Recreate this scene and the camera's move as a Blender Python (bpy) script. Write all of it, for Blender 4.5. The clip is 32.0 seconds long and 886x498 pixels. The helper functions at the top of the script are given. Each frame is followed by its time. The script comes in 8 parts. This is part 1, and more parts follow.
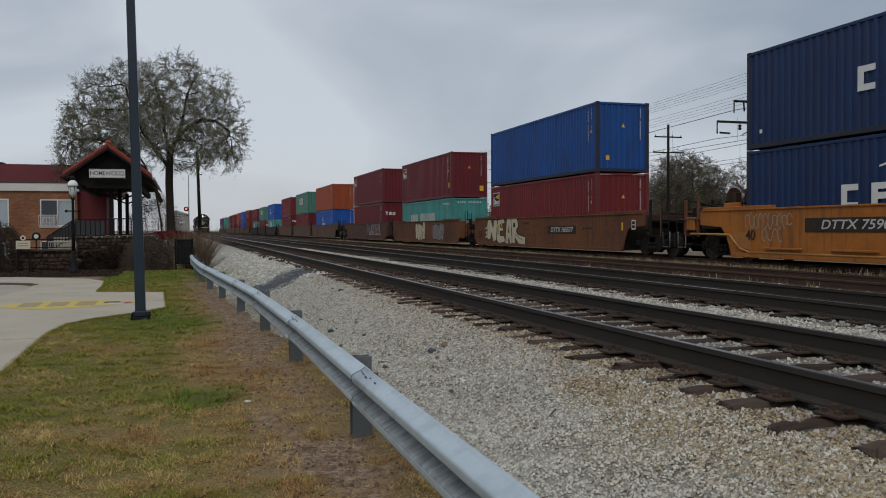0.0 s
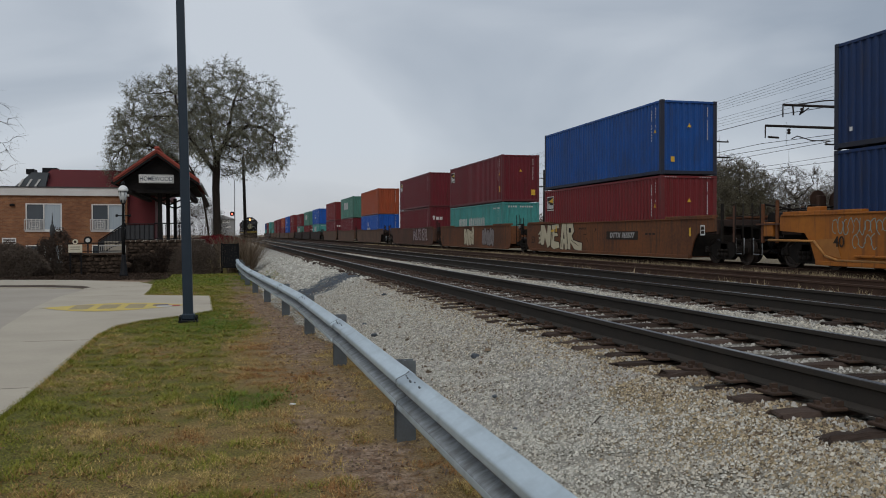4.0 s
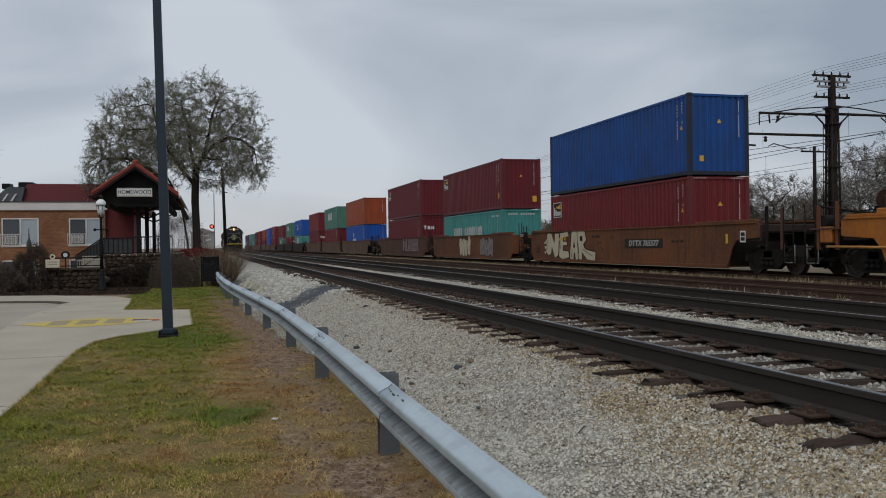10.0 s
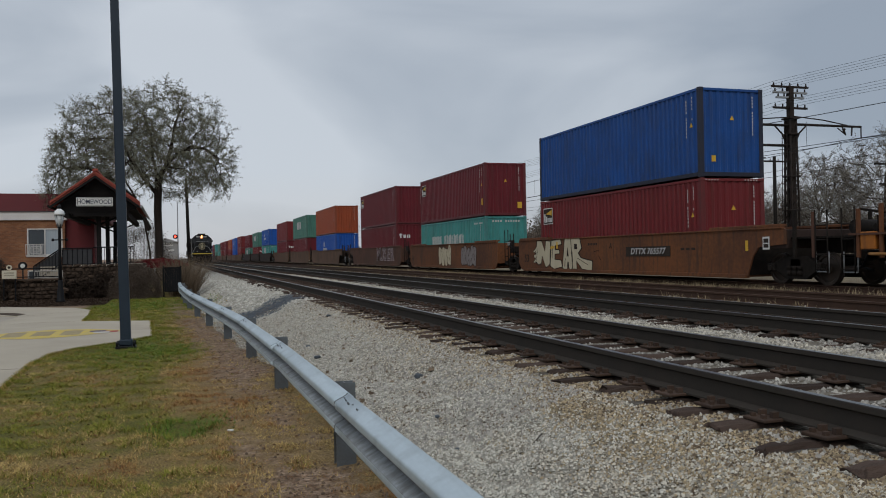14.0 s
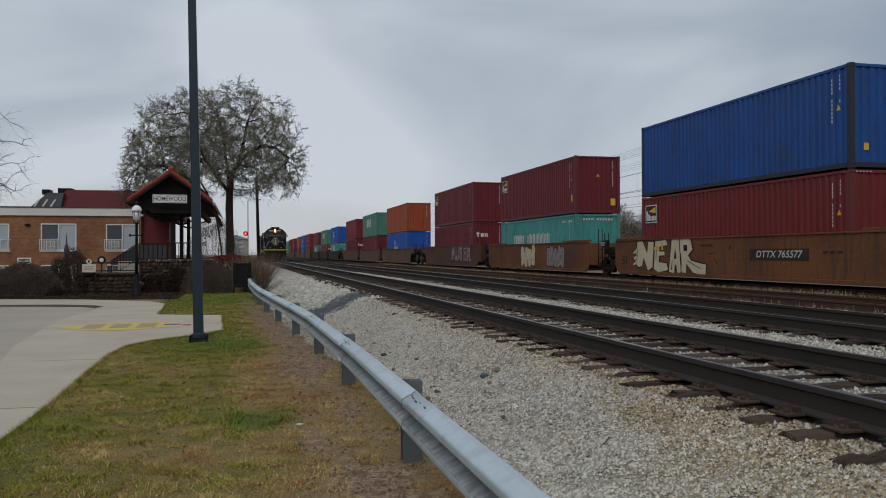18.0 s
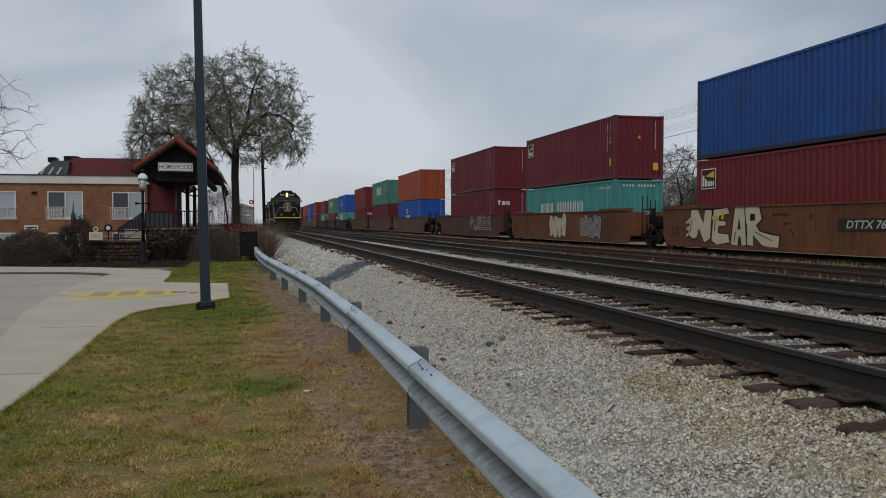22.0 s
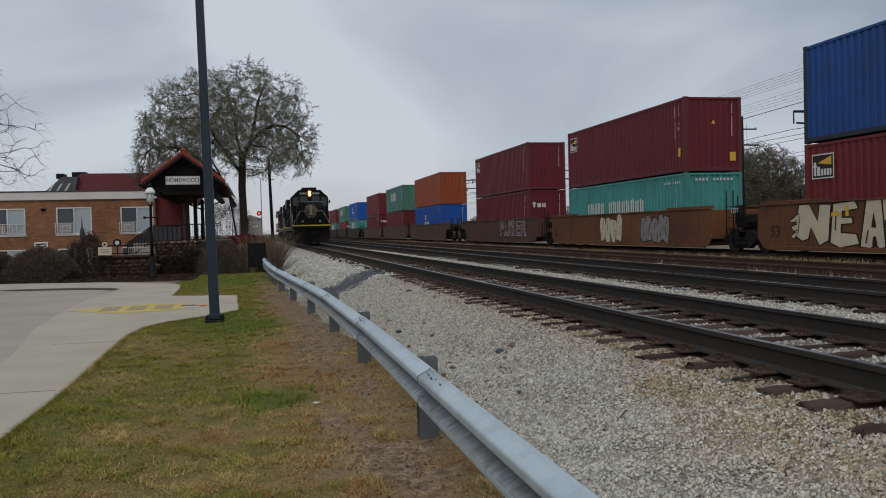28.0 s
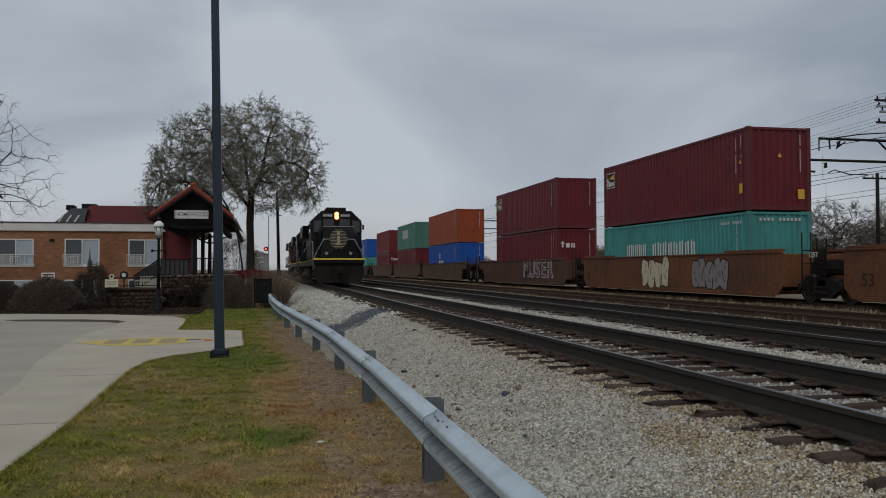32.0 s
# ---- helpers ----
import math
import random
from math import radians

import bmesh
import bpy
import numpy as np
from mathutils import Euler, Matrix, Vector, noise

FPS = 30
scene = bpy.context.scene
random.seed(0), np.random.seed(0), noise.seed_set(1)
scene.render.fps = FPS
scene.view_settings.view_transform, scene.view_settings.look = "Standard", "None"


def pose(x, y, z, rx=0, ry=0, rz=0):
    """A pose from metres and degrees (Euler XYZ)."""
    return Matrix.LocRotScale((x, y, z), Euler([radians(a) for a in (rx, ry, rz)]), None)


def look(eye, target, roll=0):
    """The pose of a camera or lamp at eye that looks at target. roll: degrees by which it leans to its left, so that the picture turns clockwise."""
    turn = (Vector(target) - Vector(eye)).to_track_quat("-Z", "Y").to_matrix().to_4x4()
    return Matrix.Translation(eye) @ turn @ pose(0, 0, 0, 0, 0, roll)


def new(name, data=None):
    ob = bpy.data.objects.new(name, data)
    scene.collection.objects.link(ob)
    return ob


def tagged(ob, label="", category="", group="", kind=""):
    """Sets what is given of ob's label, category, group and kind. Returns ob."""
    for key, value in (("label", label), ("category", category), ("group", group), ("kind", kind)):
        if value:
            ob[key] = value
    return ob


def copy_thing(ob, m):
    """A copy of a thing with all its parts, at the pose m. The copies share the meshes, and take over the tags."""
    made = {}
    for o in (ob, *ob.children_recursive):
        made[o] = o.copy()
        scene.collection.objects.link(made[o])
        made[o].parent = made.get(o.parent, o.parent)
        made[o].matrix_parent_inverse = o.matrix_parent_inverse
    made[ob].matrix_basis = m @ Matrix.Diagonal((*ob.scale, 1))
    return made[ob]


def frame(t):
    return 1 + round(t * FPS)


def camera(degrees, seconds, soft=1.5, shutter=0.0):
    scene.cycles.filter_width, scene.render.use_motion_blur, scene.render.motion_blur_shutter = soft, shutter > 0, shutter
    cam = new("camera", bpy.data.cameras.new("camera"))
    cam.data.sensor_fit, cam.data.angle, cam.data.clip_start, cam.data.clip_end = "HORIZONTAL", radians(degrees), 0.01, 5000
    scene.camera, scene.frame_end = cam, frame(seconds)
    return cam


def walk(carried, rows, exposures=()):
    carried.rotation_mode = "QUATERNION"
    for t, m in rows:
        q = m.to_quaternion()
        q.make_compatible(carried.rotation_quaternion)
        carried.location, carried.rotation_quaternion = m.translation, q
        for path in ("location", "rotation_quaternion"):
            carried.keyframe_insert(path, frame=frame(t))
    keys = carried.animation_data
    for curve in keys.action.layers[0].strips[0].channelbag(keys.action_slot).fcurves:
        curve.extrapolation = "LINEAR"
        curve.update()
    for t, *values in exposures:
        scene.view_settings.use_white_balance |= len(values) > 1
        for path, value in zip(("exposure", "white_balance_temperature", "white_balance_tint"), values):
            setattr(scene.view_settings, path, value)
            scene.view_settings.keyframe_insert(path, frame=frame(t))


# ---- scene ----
cam = camera(56.2, 32.0, soft=1.0)

# camera and its way: Y runs along the tracks, X to the right, z = 0 on the lawn
PATH = [
    (0, (-0.013, 0.003, 1.586), (0.584, 1.911, 1.538), -0.3),
    (0.5, (-0.009, 0.009, 1.585), (0.589, 1.917, 1.541), -0.2),
    (1, (-0.012, 0.0, 1.59), (0.588, 1.908, 1.549), -0.2),
    (1.5, (-0.017, -0.005, 1.586), (0.577, 1.904, 1.548), -0.2),
    (2, (-0.011, -0.008, 1.587), (0.529, 1.917, 1.547), -0.3),
    (2.5, (-0.024, -0.007, 1.583), (0.502, 1.922, 1.547), -0.2),
    (3, (-0.031, -0.003, 1.579), (0.469, 1.933, 1.545), -0.1),
    (3.5, (-0.034, -0.003, 1.583), (0.463, 1.934, 1.547), -0.1),
    (5.5, (-0.011, 0.015, 1.586), (0.507, 1.947, 1.558), -0.3),
    (6, (-0.009, 0.005, 1.593), (0.513, 1.936, 1.567), -0.3),
    (6.5, (-0.009, 0.016, 1.589), (0.518, 1.945, 1.567), -0.4),
    (7, (-0.012, 0.012, 1.589), (0.517, 1.94, 1.57), -0.4),
    (7.5, (-0.012, 0.018, 1.593), (0.519, 1.946, 1.574), -0.4),
    (8, (-0.019, 0.018, 1.592), (0.517, 1.945, 1.575), -0.4),
    (8.5, (-0.021, 0.027, 1.592), (0.518, 1.953, 1.577), -0.4),
    (9, (-0.02, 0.024, 1.594), (0.519, 1.95, 1.58), -0.6),
    (9.5, (-0.026, 0.018, 1.591), (0.514, 1.944, 1.58), -0.8),
    (10, (-0.029, 0.02, 1.594), (0.514, 1.944, 1.583), -0.8),
    (10.5, (-0.014, 0.017, 1.596), (0.529, 1.942, 1.587), -0.9),
    (11, (-0.003, 0.023, 1.598), (0.546, 1.946, 1.589), -1.1),
    (11.5, (-0.001, 0.024, 1.594), (0.567, 1.942, 1.587), -1.2),
    (12, (-0.009, 0.028, 1.592), (0.598, 1.934, 1.588), -1.4),
    (12.5, (-0.008, 0.038, 1.596), (0.636, 1.931, 1.592), -1.3),
    (13, (0.031, 0.042, 1.6), (0.693, 1.929, 1.6), -1.3),
    (13.5, (0.077, 0.047, 1.59), (0.734, 1.936, 1.594), -1.1),
    (14, (0.059, 0.04, 1.575), (0.678, 1.942, 1.586), -1.0),
    (14.5, (0.03, 0.038, 1.569), (0.505, 1.98, 1.584), -0.9),
    (16.5, (0.036, 0.034, 1.57), (0.509, 1.977, 1.579), -0.2),
    (17, (0.032, 0.036, 1.571), (0.506, 1.979, 1.58), -0.2),
    (17.5, (0.034, 0.037, 1.574), (0.509, 1.98, 1.584), -0.2),
    (18, (0.028, 0.038, 1.576), (0.497, 1.982, 1.588), -0.2),
    (18.5, (0.025, 0.045, 1.575), (0.486, 1.991, 1.59), -0.2),
    (19, (0.026, 0.04, 1.575), (0.488, 1.986, 1.59), -0.1),
    (19.5, (0.024, 0.034, 1.573), (0.487, 1.98, 1.566), -0.0),
    (20, (0.022, 0.042, 1.572), (0.485, 1.988, 1.548), 0.0),
    (20.5, (0.021, 0.044, 1.573), (0.482, 1.989, 1.522), 0.1),
    (21, (0.021, 0.04, 1.573), (0.48, 1.986, 1.518), 0.1),
    (21.5, (0.02, 0.029, 1.569), (0.476, 1.976, 1.511), 0.1),
    (22, (0.017, 0.028, 1.57), (0.473, 1.975, 1.508), -0.0),
    (22.5, (0.02, 0.032, 1.573), (0.48, 1.978, 1.515), -0.2),
    (23, (0.019, 0.037, 1.571), (0.478, 1.983, 1.515), -0.0),
    (23.5, (0.009, 0.038, 1.568), (0.467, 1.984, 1.514), 0.1),
    (24, (0.013, 0.042, 1.576), (0.467, 1.989, 1.522), -0.0),
    (24.5, (0.025, 0.05, 1.57), (0.475, 1.998, 1.521), -0.1),
    (25, (0.026, 0.05, 1.575), (0.458, 2.002, 1.529), -0.6),
    (25.5, (0.031, 0.051, 1.576), (0.467, 2.002, 1.527), -1.1),
    (27.5, (0.042, 0.06, 1.579), (0.476, 2.012, 1.531), -1.4),
    (28, (0.041, 0.058, 1.582), (0.477, 2.009, 1.536), -1.4),
    (28.5, (0.045, 0.065, 1.583), (0.484, 2.016, 1.539), -1.5),
    (29, (0.042, 0.069, 1.582), (0.488, 2.018, 1.541), -1.3),
    (29.5, (0.035, 0.065, 1.583), (0.484, 2.013, 1.542), -1.3),
    (30, (0.024, 0.075, 1.592), (0.476, 2.023, 1.558), -1.1),
    (30.5, (0.013, 0.072, 1.596), (0.474, 2.018, 1.603), -0.2),
    (31, (0.016, 0.066, 1.595), (0.474, 2.012, 1.635), -0.2),
    (31.5, (0.009, 0.053, 1.588), (0.442, 2.005, 1.628), 0.2),
    (32, (0.01, 0.054, 1.594), (0.434, 2.008, 1.643), -0.1),
]
walk(cam, [(t, look(eye, target, roll)) for t, eye, target, roll in PATH], [(0, -0.08), (29.0, -0.08), (30.0, -0.13), (31.0, -0.28), (32.0, -0.33)])

# ---------------------------------------------------------------- world and light
SUN_EL, SUN_AZ = radians(42), radians(202)
world = bpy.data.worlds.new("overcast_sky")
scene.world = world
world.use_nodes = True


def overcast(w):
    nt = w.node_tree
    nt.nodes.clear()
    N, L = nt.nodes.new, nt.links.new
    out, bg = N("ShaderNodeOutputWorld"), N("ShaderNodeBackground")
    sky = N("ShaderNodeTexSky")
    sky.sky_type, sky.sun_disc = "NISHITA", False
    sky.sun_elevation, sky.sun_rotation = SUN_EL, SUN_AZ
    dim = N("ShaderNodeMixRGB")
    dim.blend_type, dim.inputs[0].default_value = "MULTIPLY", 1.0
    dim.inputs[2].default_value = (0.1, 0.1, 0.1, 1)
    L(sky.outputs[0], dim.inputs[1])
    co, sep = N("ShaderNodeTexCoord"), N("ShaderNodeSeparateXYZ")
    L(co.outputs["Generated"], sep.inputs[0])
    # cloud sheet: bands flattened towards the horizon
    stretch = N("ShaderNodeMapping")
    stretch.inputs["Scale"].default_value = (1.3, 1.1, 3.4)
    stretch.inputs["Location"].default_value = SKY_SHIFT
    stretch.inputs["Rotation"].default_value = (0.12, -0.1, 0.5)
    L(co.outputs["Generated"], stretch.inputs[0])
    big = N("ShaderNodeTexNoise")
    big.inputs["Scale"].default_value, big.inputs["Detail"].default_value = 1.5, 7.0
    big.inputs["Roughness"].default_value, big.inputs["Distortion"].default_value = 0.42, 0.5
    L(stretch.outputs[0], big.inputs["Vector"])
    ramp = N("ShaderNodeValToRGB")
    e = ramp.color_ramp.elements
    e[0].position, e[0].color = 0.38, (0.32, 0.375, 0.452, 1)
    e[1].position, e[1].color = 0.62, (0.60, 0.65, 0.715, 1)
    L(big.outputs["Fac"], ramp.inputs[0])
    # an overcast sky is brighter overhead than at the horizon
    lift = N("ShaderNodeMapRange")
    lift.inputs[1].default_value, lift.inputs[2].default_value = 0.25, 1.0
    lift.inputs[3].default_value, lift.inputs[4].default_value = 1.0, ZENITH
    L(sep.outputs["Z"], lift.inputs[0])
    mul = N("ShaderNodeMixRGB")
    mul.blend_type, mul.inputs[0].default_value = "MULTIPLY", 1.0
    L(ramp.outputs[0], mul.inputs[1])
    L(lift.outputs[0], mul.inputs[2])
    # pale warm band low over the horizon
    low = N("ShaderNodeMapRange")
    low.inputs[1].default_value, low.inputs[2].default_value = 0.0, 0.10
    low.inputs[3].default_value, low.inputs[4].default_value = 0.55, 0.0
    L(sep.outputs["Z"], low.inputs[0])
    band = N("ShaderNodeMixRGB")
    band.inputs[2].default_value = (0.62, 0.60, 0.60, 1)
    L(low.outputs[0], band.inputs[0])
    L(mul.outputs[0], band.inputs[1])
    mix = N("ShaderNodeMixRGB")
    mix.inputs[0].default_value = 0.94
    L(dim.outputs[0], mix.inputs[1])
    L(band.outputs[0], mix.inputs[2])
    L(mix.outputs[0], bg.inputs[0])
    bg.inputs[1].default_value = 1.0
    L(bg.outputs[0], out.inputs[0])


ZENITH, SKY_SHIFT = 1.6, (0.35, 0.2, 0.0)
overcast(world)
sun_data = bpy.data.lights.new("sun", "SUN")
sun_data.energy, sun_data.angle, sun_data.color = 0.85, radians(30), (1.0, 0.95, 0.87)
sun = new("sun", sun_data)
sun.matrix_world = pose(0, 0, 60, 48, 0, -22)

# ---------------------------------------------------------------- materials
MATS = {}


def mat(name, col, col2=None, rough=0.7, metal=0.0, scale=6.0, fine=60.0, bump=0.15, mix=0.6, rand=0.0, spec=0.4,
        stretch=(1, 1, 1), streak=None, emit=0.0, dist=0.01, detail=5.0):
    """Surface with variation at two scales, relief, and optional run-down streaks of a second colour."""
    if name in MATS:
        return MATS[name]
    m = bpy.data.materials.new(name)
    m.use_nodes = True
    nt = m.node_tree
    N, L = nt.nodes.new, nt.links.new
    b = nt.nodes["Principled BSDF"]
    b.inputs["Roughness"].default_value, b.inputs["Metallic"].default_value = rough, metal
    b.inputs["Specular IOR Level"].default_value = min(spec, 0.12) if rough >= 0.75 else spec
    if col2 is None:
        col2 = tuple(c * 0.7 for c in col)
    co, mp = N("ShaderNodeTexCoord"), N("ShaderNodeMapping")
    mp.inputs["Scale"].default_value = stretch
    L(co.outputs["Object"], mp.inputs[0])
    n1, n2 = N("ShaderNodeTexNoise"), N("ShaderNodeTexNoise")
    n1.inputs["Scale"].default_value, n1.inputs["Detail"].default_value = scale, detail
    n2.inputs["Scale"].default_value, n2.inputs["Detail"].default_value = fine, 3.0
    L(mp.outputs[0], n1.inputs["Vector"])
    L(mp.outputs[0], n2.inputs["Vector"])
    add = N("ShaderNodeMath")
    add.operation = "MULTIPLY_ADD"
    L(n2.outputs["Fac"], add.inputs[0])
    add.inputs[1].default_value = 0.45
    L(n1.outputs["Fac"], add.inputs[2])
    rg = N("ShaderNodeMapRange")
    rg.inputs[1].default_value, rg.inputs[2].default_value = 0.5, 0.95
    rg.inputs[3].default_value, rg.inputs[4].default_value = 0.0, mix
    L(add.outputs[0], rg.inputs[0])
    mx = N("ShaderNodeMixRGB")
    mx.inputs[1].default_value, mx.inputs[2].default_value = (*col, 1), (*col2, 1)
    L(rg.outputs[0], mx.inputs[0])
    last = mx.outputs[0]
    if streak:
        ms, n3, r3, m3 = N("ShaderNodeMapping"), N("ShaderNodeTexNoise"), N("ShaderNodeMapRange"), N("ShaderNodeMixRGB")
        ms.inputs["Scale"].default_value = (7, 7, 0.7)
        L(co.outputs["Object"], ms.inputs[0])
        L(ms.outputs[0], n3.inputs["Vector"])
        n3.inputs["Scale"].default_value, n3.inputs["Detail"].default_value = 1.0, 6.0
        r3.inputs[1].default_value, r3.inputs[2].default_value = 0.52, 0.75
        r3.inputs[3].default_value, r3.inputs[4].default_value = 0.0, streak[3]
        L(n3.outputs["Fac"], r3.inputs[0])
        L(r3.outputs[0], m3.inputs[0])
        L(last, m3.inputs[1])
        m3.inputs[2].default_value = (*streak[:3], 1)
        last = m3.outputs[0]
    if rand:
        oi, geo = N("ShaderNodeObjectInfo"), N("ShaderNodeNewGeometry")
        sm, fr, rr, hs = N("ShaderNodeMath"), N("ShaderNodeMath"), N("ShaderNodeMapRange"), N("ShaderNodeHueSaturation")
        L(oi.outputs["Random"], sm.inputs[0])
        L(geo.outputs["Random Per Island"], sm.inputs[1])
        fr.operation = "FRACT"
        L(sm.outputs[0], fr.inputs[0])
        rr.inputs[3].default_value, rr.inputs[4].default_value = 1 - rand, 1 + rand
        L(fr.outputs[0], rr.inputs[0])
        L(rr.outputs[0], hs.inputs["Value"])
        L(last, hs.inputs["Color"])
        last = hs.outputs[0]
    L(last, b.inputs["Base Color"])
    if bump:
        bp = N("ShaderNodeBump")
        bp.inputs["Strength"].default_value, bp.inputs["Distance"].default_value = bump, dist
        L(add.outputs[0], bp.inputs["Height"])
        L(bp.outputs[0], b.inputs["Normal"])
    if emit:
        b.inputs["Emission Color"].default_value, b.inputs["Emission Strength"].default_value = (*col, 1), emit
    MATS[name] = m
    return m


M_RAIL = mat("rail_steel", (0.036, 0.032, 0.0275), (0.052, 0.041, 0.033), 0.75, 0.0, spec=0.25, scale=3, fine=40, bump=0.2)
M_RAILTOP = mat("polished_rail_head", (0.20, 0.20, 0.205), (0.12, 0.11, 0.10), 0.32, 0.9, scale=4, fine=30, bump=0.03)
M_RUSTRAIL = mat("rusty_rail", (0.085, 0.050, 0.036), (0.05, 0.032, 0.024), 0.8, 0.2, scale=4, fine=50, bump=0.3)
M_TIE = mat("creosoted_timber", (0.082, 0.057, 0.045), (0.028, 0.020, 0.016), 0.95, scale=4, fine=50, bump=0.8, rand=0.4,
            stretch=(0.5, 5, 5), dist=0.02)
M_PLATE = mat("tie_plate_iron", (0.060, 0.042, 0.034), (0.10, 0.058, 0.036), 0.8, 0.1, rand=0.2)
M_STONE_DU = mat("dusty_ballast", (0.46, 0.42, 0.345), (0.27, 0.235, 0.18), 0.95, scale=14, fine=90, bump=0.4, rand=0.5)
M_STONE = mat("limestone_ballast", (0.50, 0.475, 0.408), (0.28, 0.26, 0.217), 0.9, scale=14, fine=90, bump=0.4, rand=0.45)
M_STONE_T = mat("tan_ballast", (0.40, 0.315, 0.195), (0.19, 0.14, 0.085), 0.9, scale=14, fine=90, bump=0.4, rand=0.35)
M_STONE_B = mat("soiled_ballast", (0.17, 0.125, 0.083), (0.08, 0.057, 0.041), 0.95, scale=14, fine=90, bump=0.4, rand=0.45)
M_STONE_G = mat("grey_ballast", (0.40, 0.375, 0.33), (0.19, 0.172, 0.148), 0.9, scale=14, fine=90, bump=0.4, rand=0.4)
M_STONE_D = mat("dark_trap_rock", (0.10, 0.115, 0.13), (0.06, 0.065, 0.075), 0.85, scale=14, fine=90, bump=0.4, rand=0.35)
M_GALV = mat("galvanised_steel", (0.48, 0.55, 0.585), (0.33, 0.385, 0.415), 0.45, 0.3, scale=5, fine=45, bump=0.06, stretch=(1, 0.35, 1),
             streak=(0.22, 0.24, 0.25, 0.35))
# darker copy of the steel: shade of the beam's hollows in the colour, plus grime
M_GALV_SHADE_DIRT = mat("shaded_grimy_galvanised_steel", (0.145, 0.150, 0.150), (0.34, 0.37, 0.385), 0.65, 0.15, scale=7, fine=40, bump=0.1, mix=0.8, stretch=(1, 2.4, 0.4), streak=(0.085, 0.078, 0.068, 0.6))
M_POST = mat("weathered_steel_post", (0.135, 0.15, 0.16), (0.075, 0.072, 0.065), 0.65, 0.2, scale=5, fine=50, bump=0.2)
M_POLE = mat("blue_grey_pole_paint", (0.018, 0.030, 0.045), (0.013, 0.021, 0.032), 0.5, 0.0, spec=0.3, scale=2, fine=30, bump=0.05)
M_BLACK = mat("black_paint", (0.006, 0.006, 0.007), (0.011, 0.011, 0.012), 0.55, spec=0.15, scale=5, fine=60, bump=0.05)
M_CONC = mat("concrete_paving", (0.43, 0.375, 0.295), (0.31, 0.27, 0.21), 0.9, scale=0.8, fine=25, bump=0.12)
M_CONC2 = mat("concrete_drive", (0.37, 0.325, 0.265), (0.26, 0.228, 0.185), 0.9, scale=0.6, fine=25, bump=0.12)
M_BARK = mat("bark", (0.046, 0.036, 0.029), (0.021, 0.0165, 0.0135), 0.95, scale=5, fine=30, bump=0.8, stretch=(2, 2, 0.5), dist=0.03)
M_FASCIA = mat("white_fascia_paint", (0.60, 0.585, 0.56), (0.45, 0.43, 0.40), 0.7, scale=0.8, fine=20, bump=0.05)
M_REDROOF = mat("dark_red_roofing", (0.115, 0.011, 0.014), (0.085, 0.009, 0.012), 0.7, scale=1.2, fine=25, bump=0.1)
M_ROOFEDGE = mat("terracotta_roof_edge", (0.34, 0.085, 0.06), (0.22, 0.05, 0.04), 0.8, scale=3, fine=30, bump=0.2)
M_DARKTIMBER = mat("dark_stained_timber", (0.010, 0.009, 0.009), (0.018, 0.015, 0.013), 0.8, spec=0.2, scale=3, fine=40, bump=0.2, stretch=(1, 1, 6))
M_WHITE = mat("white_paint", (0.66, 0.65, 0.62), (0.52, 0.50, 0.47), 0.6, scale=4, fine=40, bump=0.05)
M_GLASS = mat("window_glass", (0.05, 0.06, 0.07), (0.075, 0.088, 0.10), 0.08, bump=0.0, spec=0.5, mix=0.4, scale=0.8, fine=3)
M_STONEWALL = mat("rubble_stone", (0.075, 0.052, 0.038), (0.03, 0.022, 0.017), 0.95, scale=5, fine=40, bump=0.6, rand=0.45)
M_MORTAR = mat("dark_mortar", (0.052, 0.038, 0.028), rough=0.95)
M_SHED = mat("grey_shed_siding", (0.33, 0.325, 0.32), (0.25, 0.245, 0.24), 0.7, scale=1, fine=20, bump=0.05)
M_CREAM = mat("cream_plaque", (0.60, 0.55, 0.42), (0.48, 0.44, 0.34), 0.7, scale=6, fine=40)
M_YELLOW = mat("yellow_paint", (0.58, 0.42, 0.07), (0.36, 0.31, 0.2), 0.85, mix=0.7, scale=4, fine=40, bump=0.1)
M_YMARK = mat("yellow_sticker", (0.65, 0.38, 0.03), (0.5, 0.3, 0.03), 0.6)
M_MARK = mat("white_marking", (0.52, 0.50, 0.48), (0.36, 0.34, 0.33), 0.7, scale=8, fine=60, bump=0.0)
M_DARKMARK = mat("dark_marking", (0.03, 0.025, 0.02), (0.06, 0.04, 0.03), 0.8, bump=0.0)
M_CREOSOTE = mat("creosoted_pole", (0.014, 0.012, 0.011), (0.03, 0.025, 0.021), 0.9, scale=3, fine=40, bump=0.4, stretch=(4, 4, 0.4))
M_TOWER = mat("blackened_steel", (0.022, 0.019, 0.018), (0.05, 0.035, 0.028), 0.8, 0.2, scale=4, fine=30, bump=0.2)
M_WIRE = mat("wire", (0.02, 0.02, 0.02), rough=0.7, bump=0.0)
M_LOCO = mat("black_locomotive_paint", (0.004, 0.004, 0.0045), (0.009, 0.0085, 0.0085), 0.5, spec=0.14, scale=2, fine=30, bump=0.03)
M_TRUCK = mat("grimy_truck_iron", (0.012, 0.0105, 0.0095), (0.03, 0.022, 0.017), 0.85, spec=0.2, scale=6, fine=50, bump=0.3)
M_WHEEL = mat("wheel_steel", (0.05, 0.042, 0.036), (0.09, 0.06, 0.045), 0.55, 0.6, scale=6, fine=40, bump=0.1)
M_GREYSTEEL = mat("grey_steel", (0.30, 0.31, 0.32), (0.2, 0.2, 0.2), 0.5, 0.3)
M_HEAD = mat("headlight_glow", (1.0, 0.66, 0.32), rough=0.4, bump=0.0, emit=2.4)
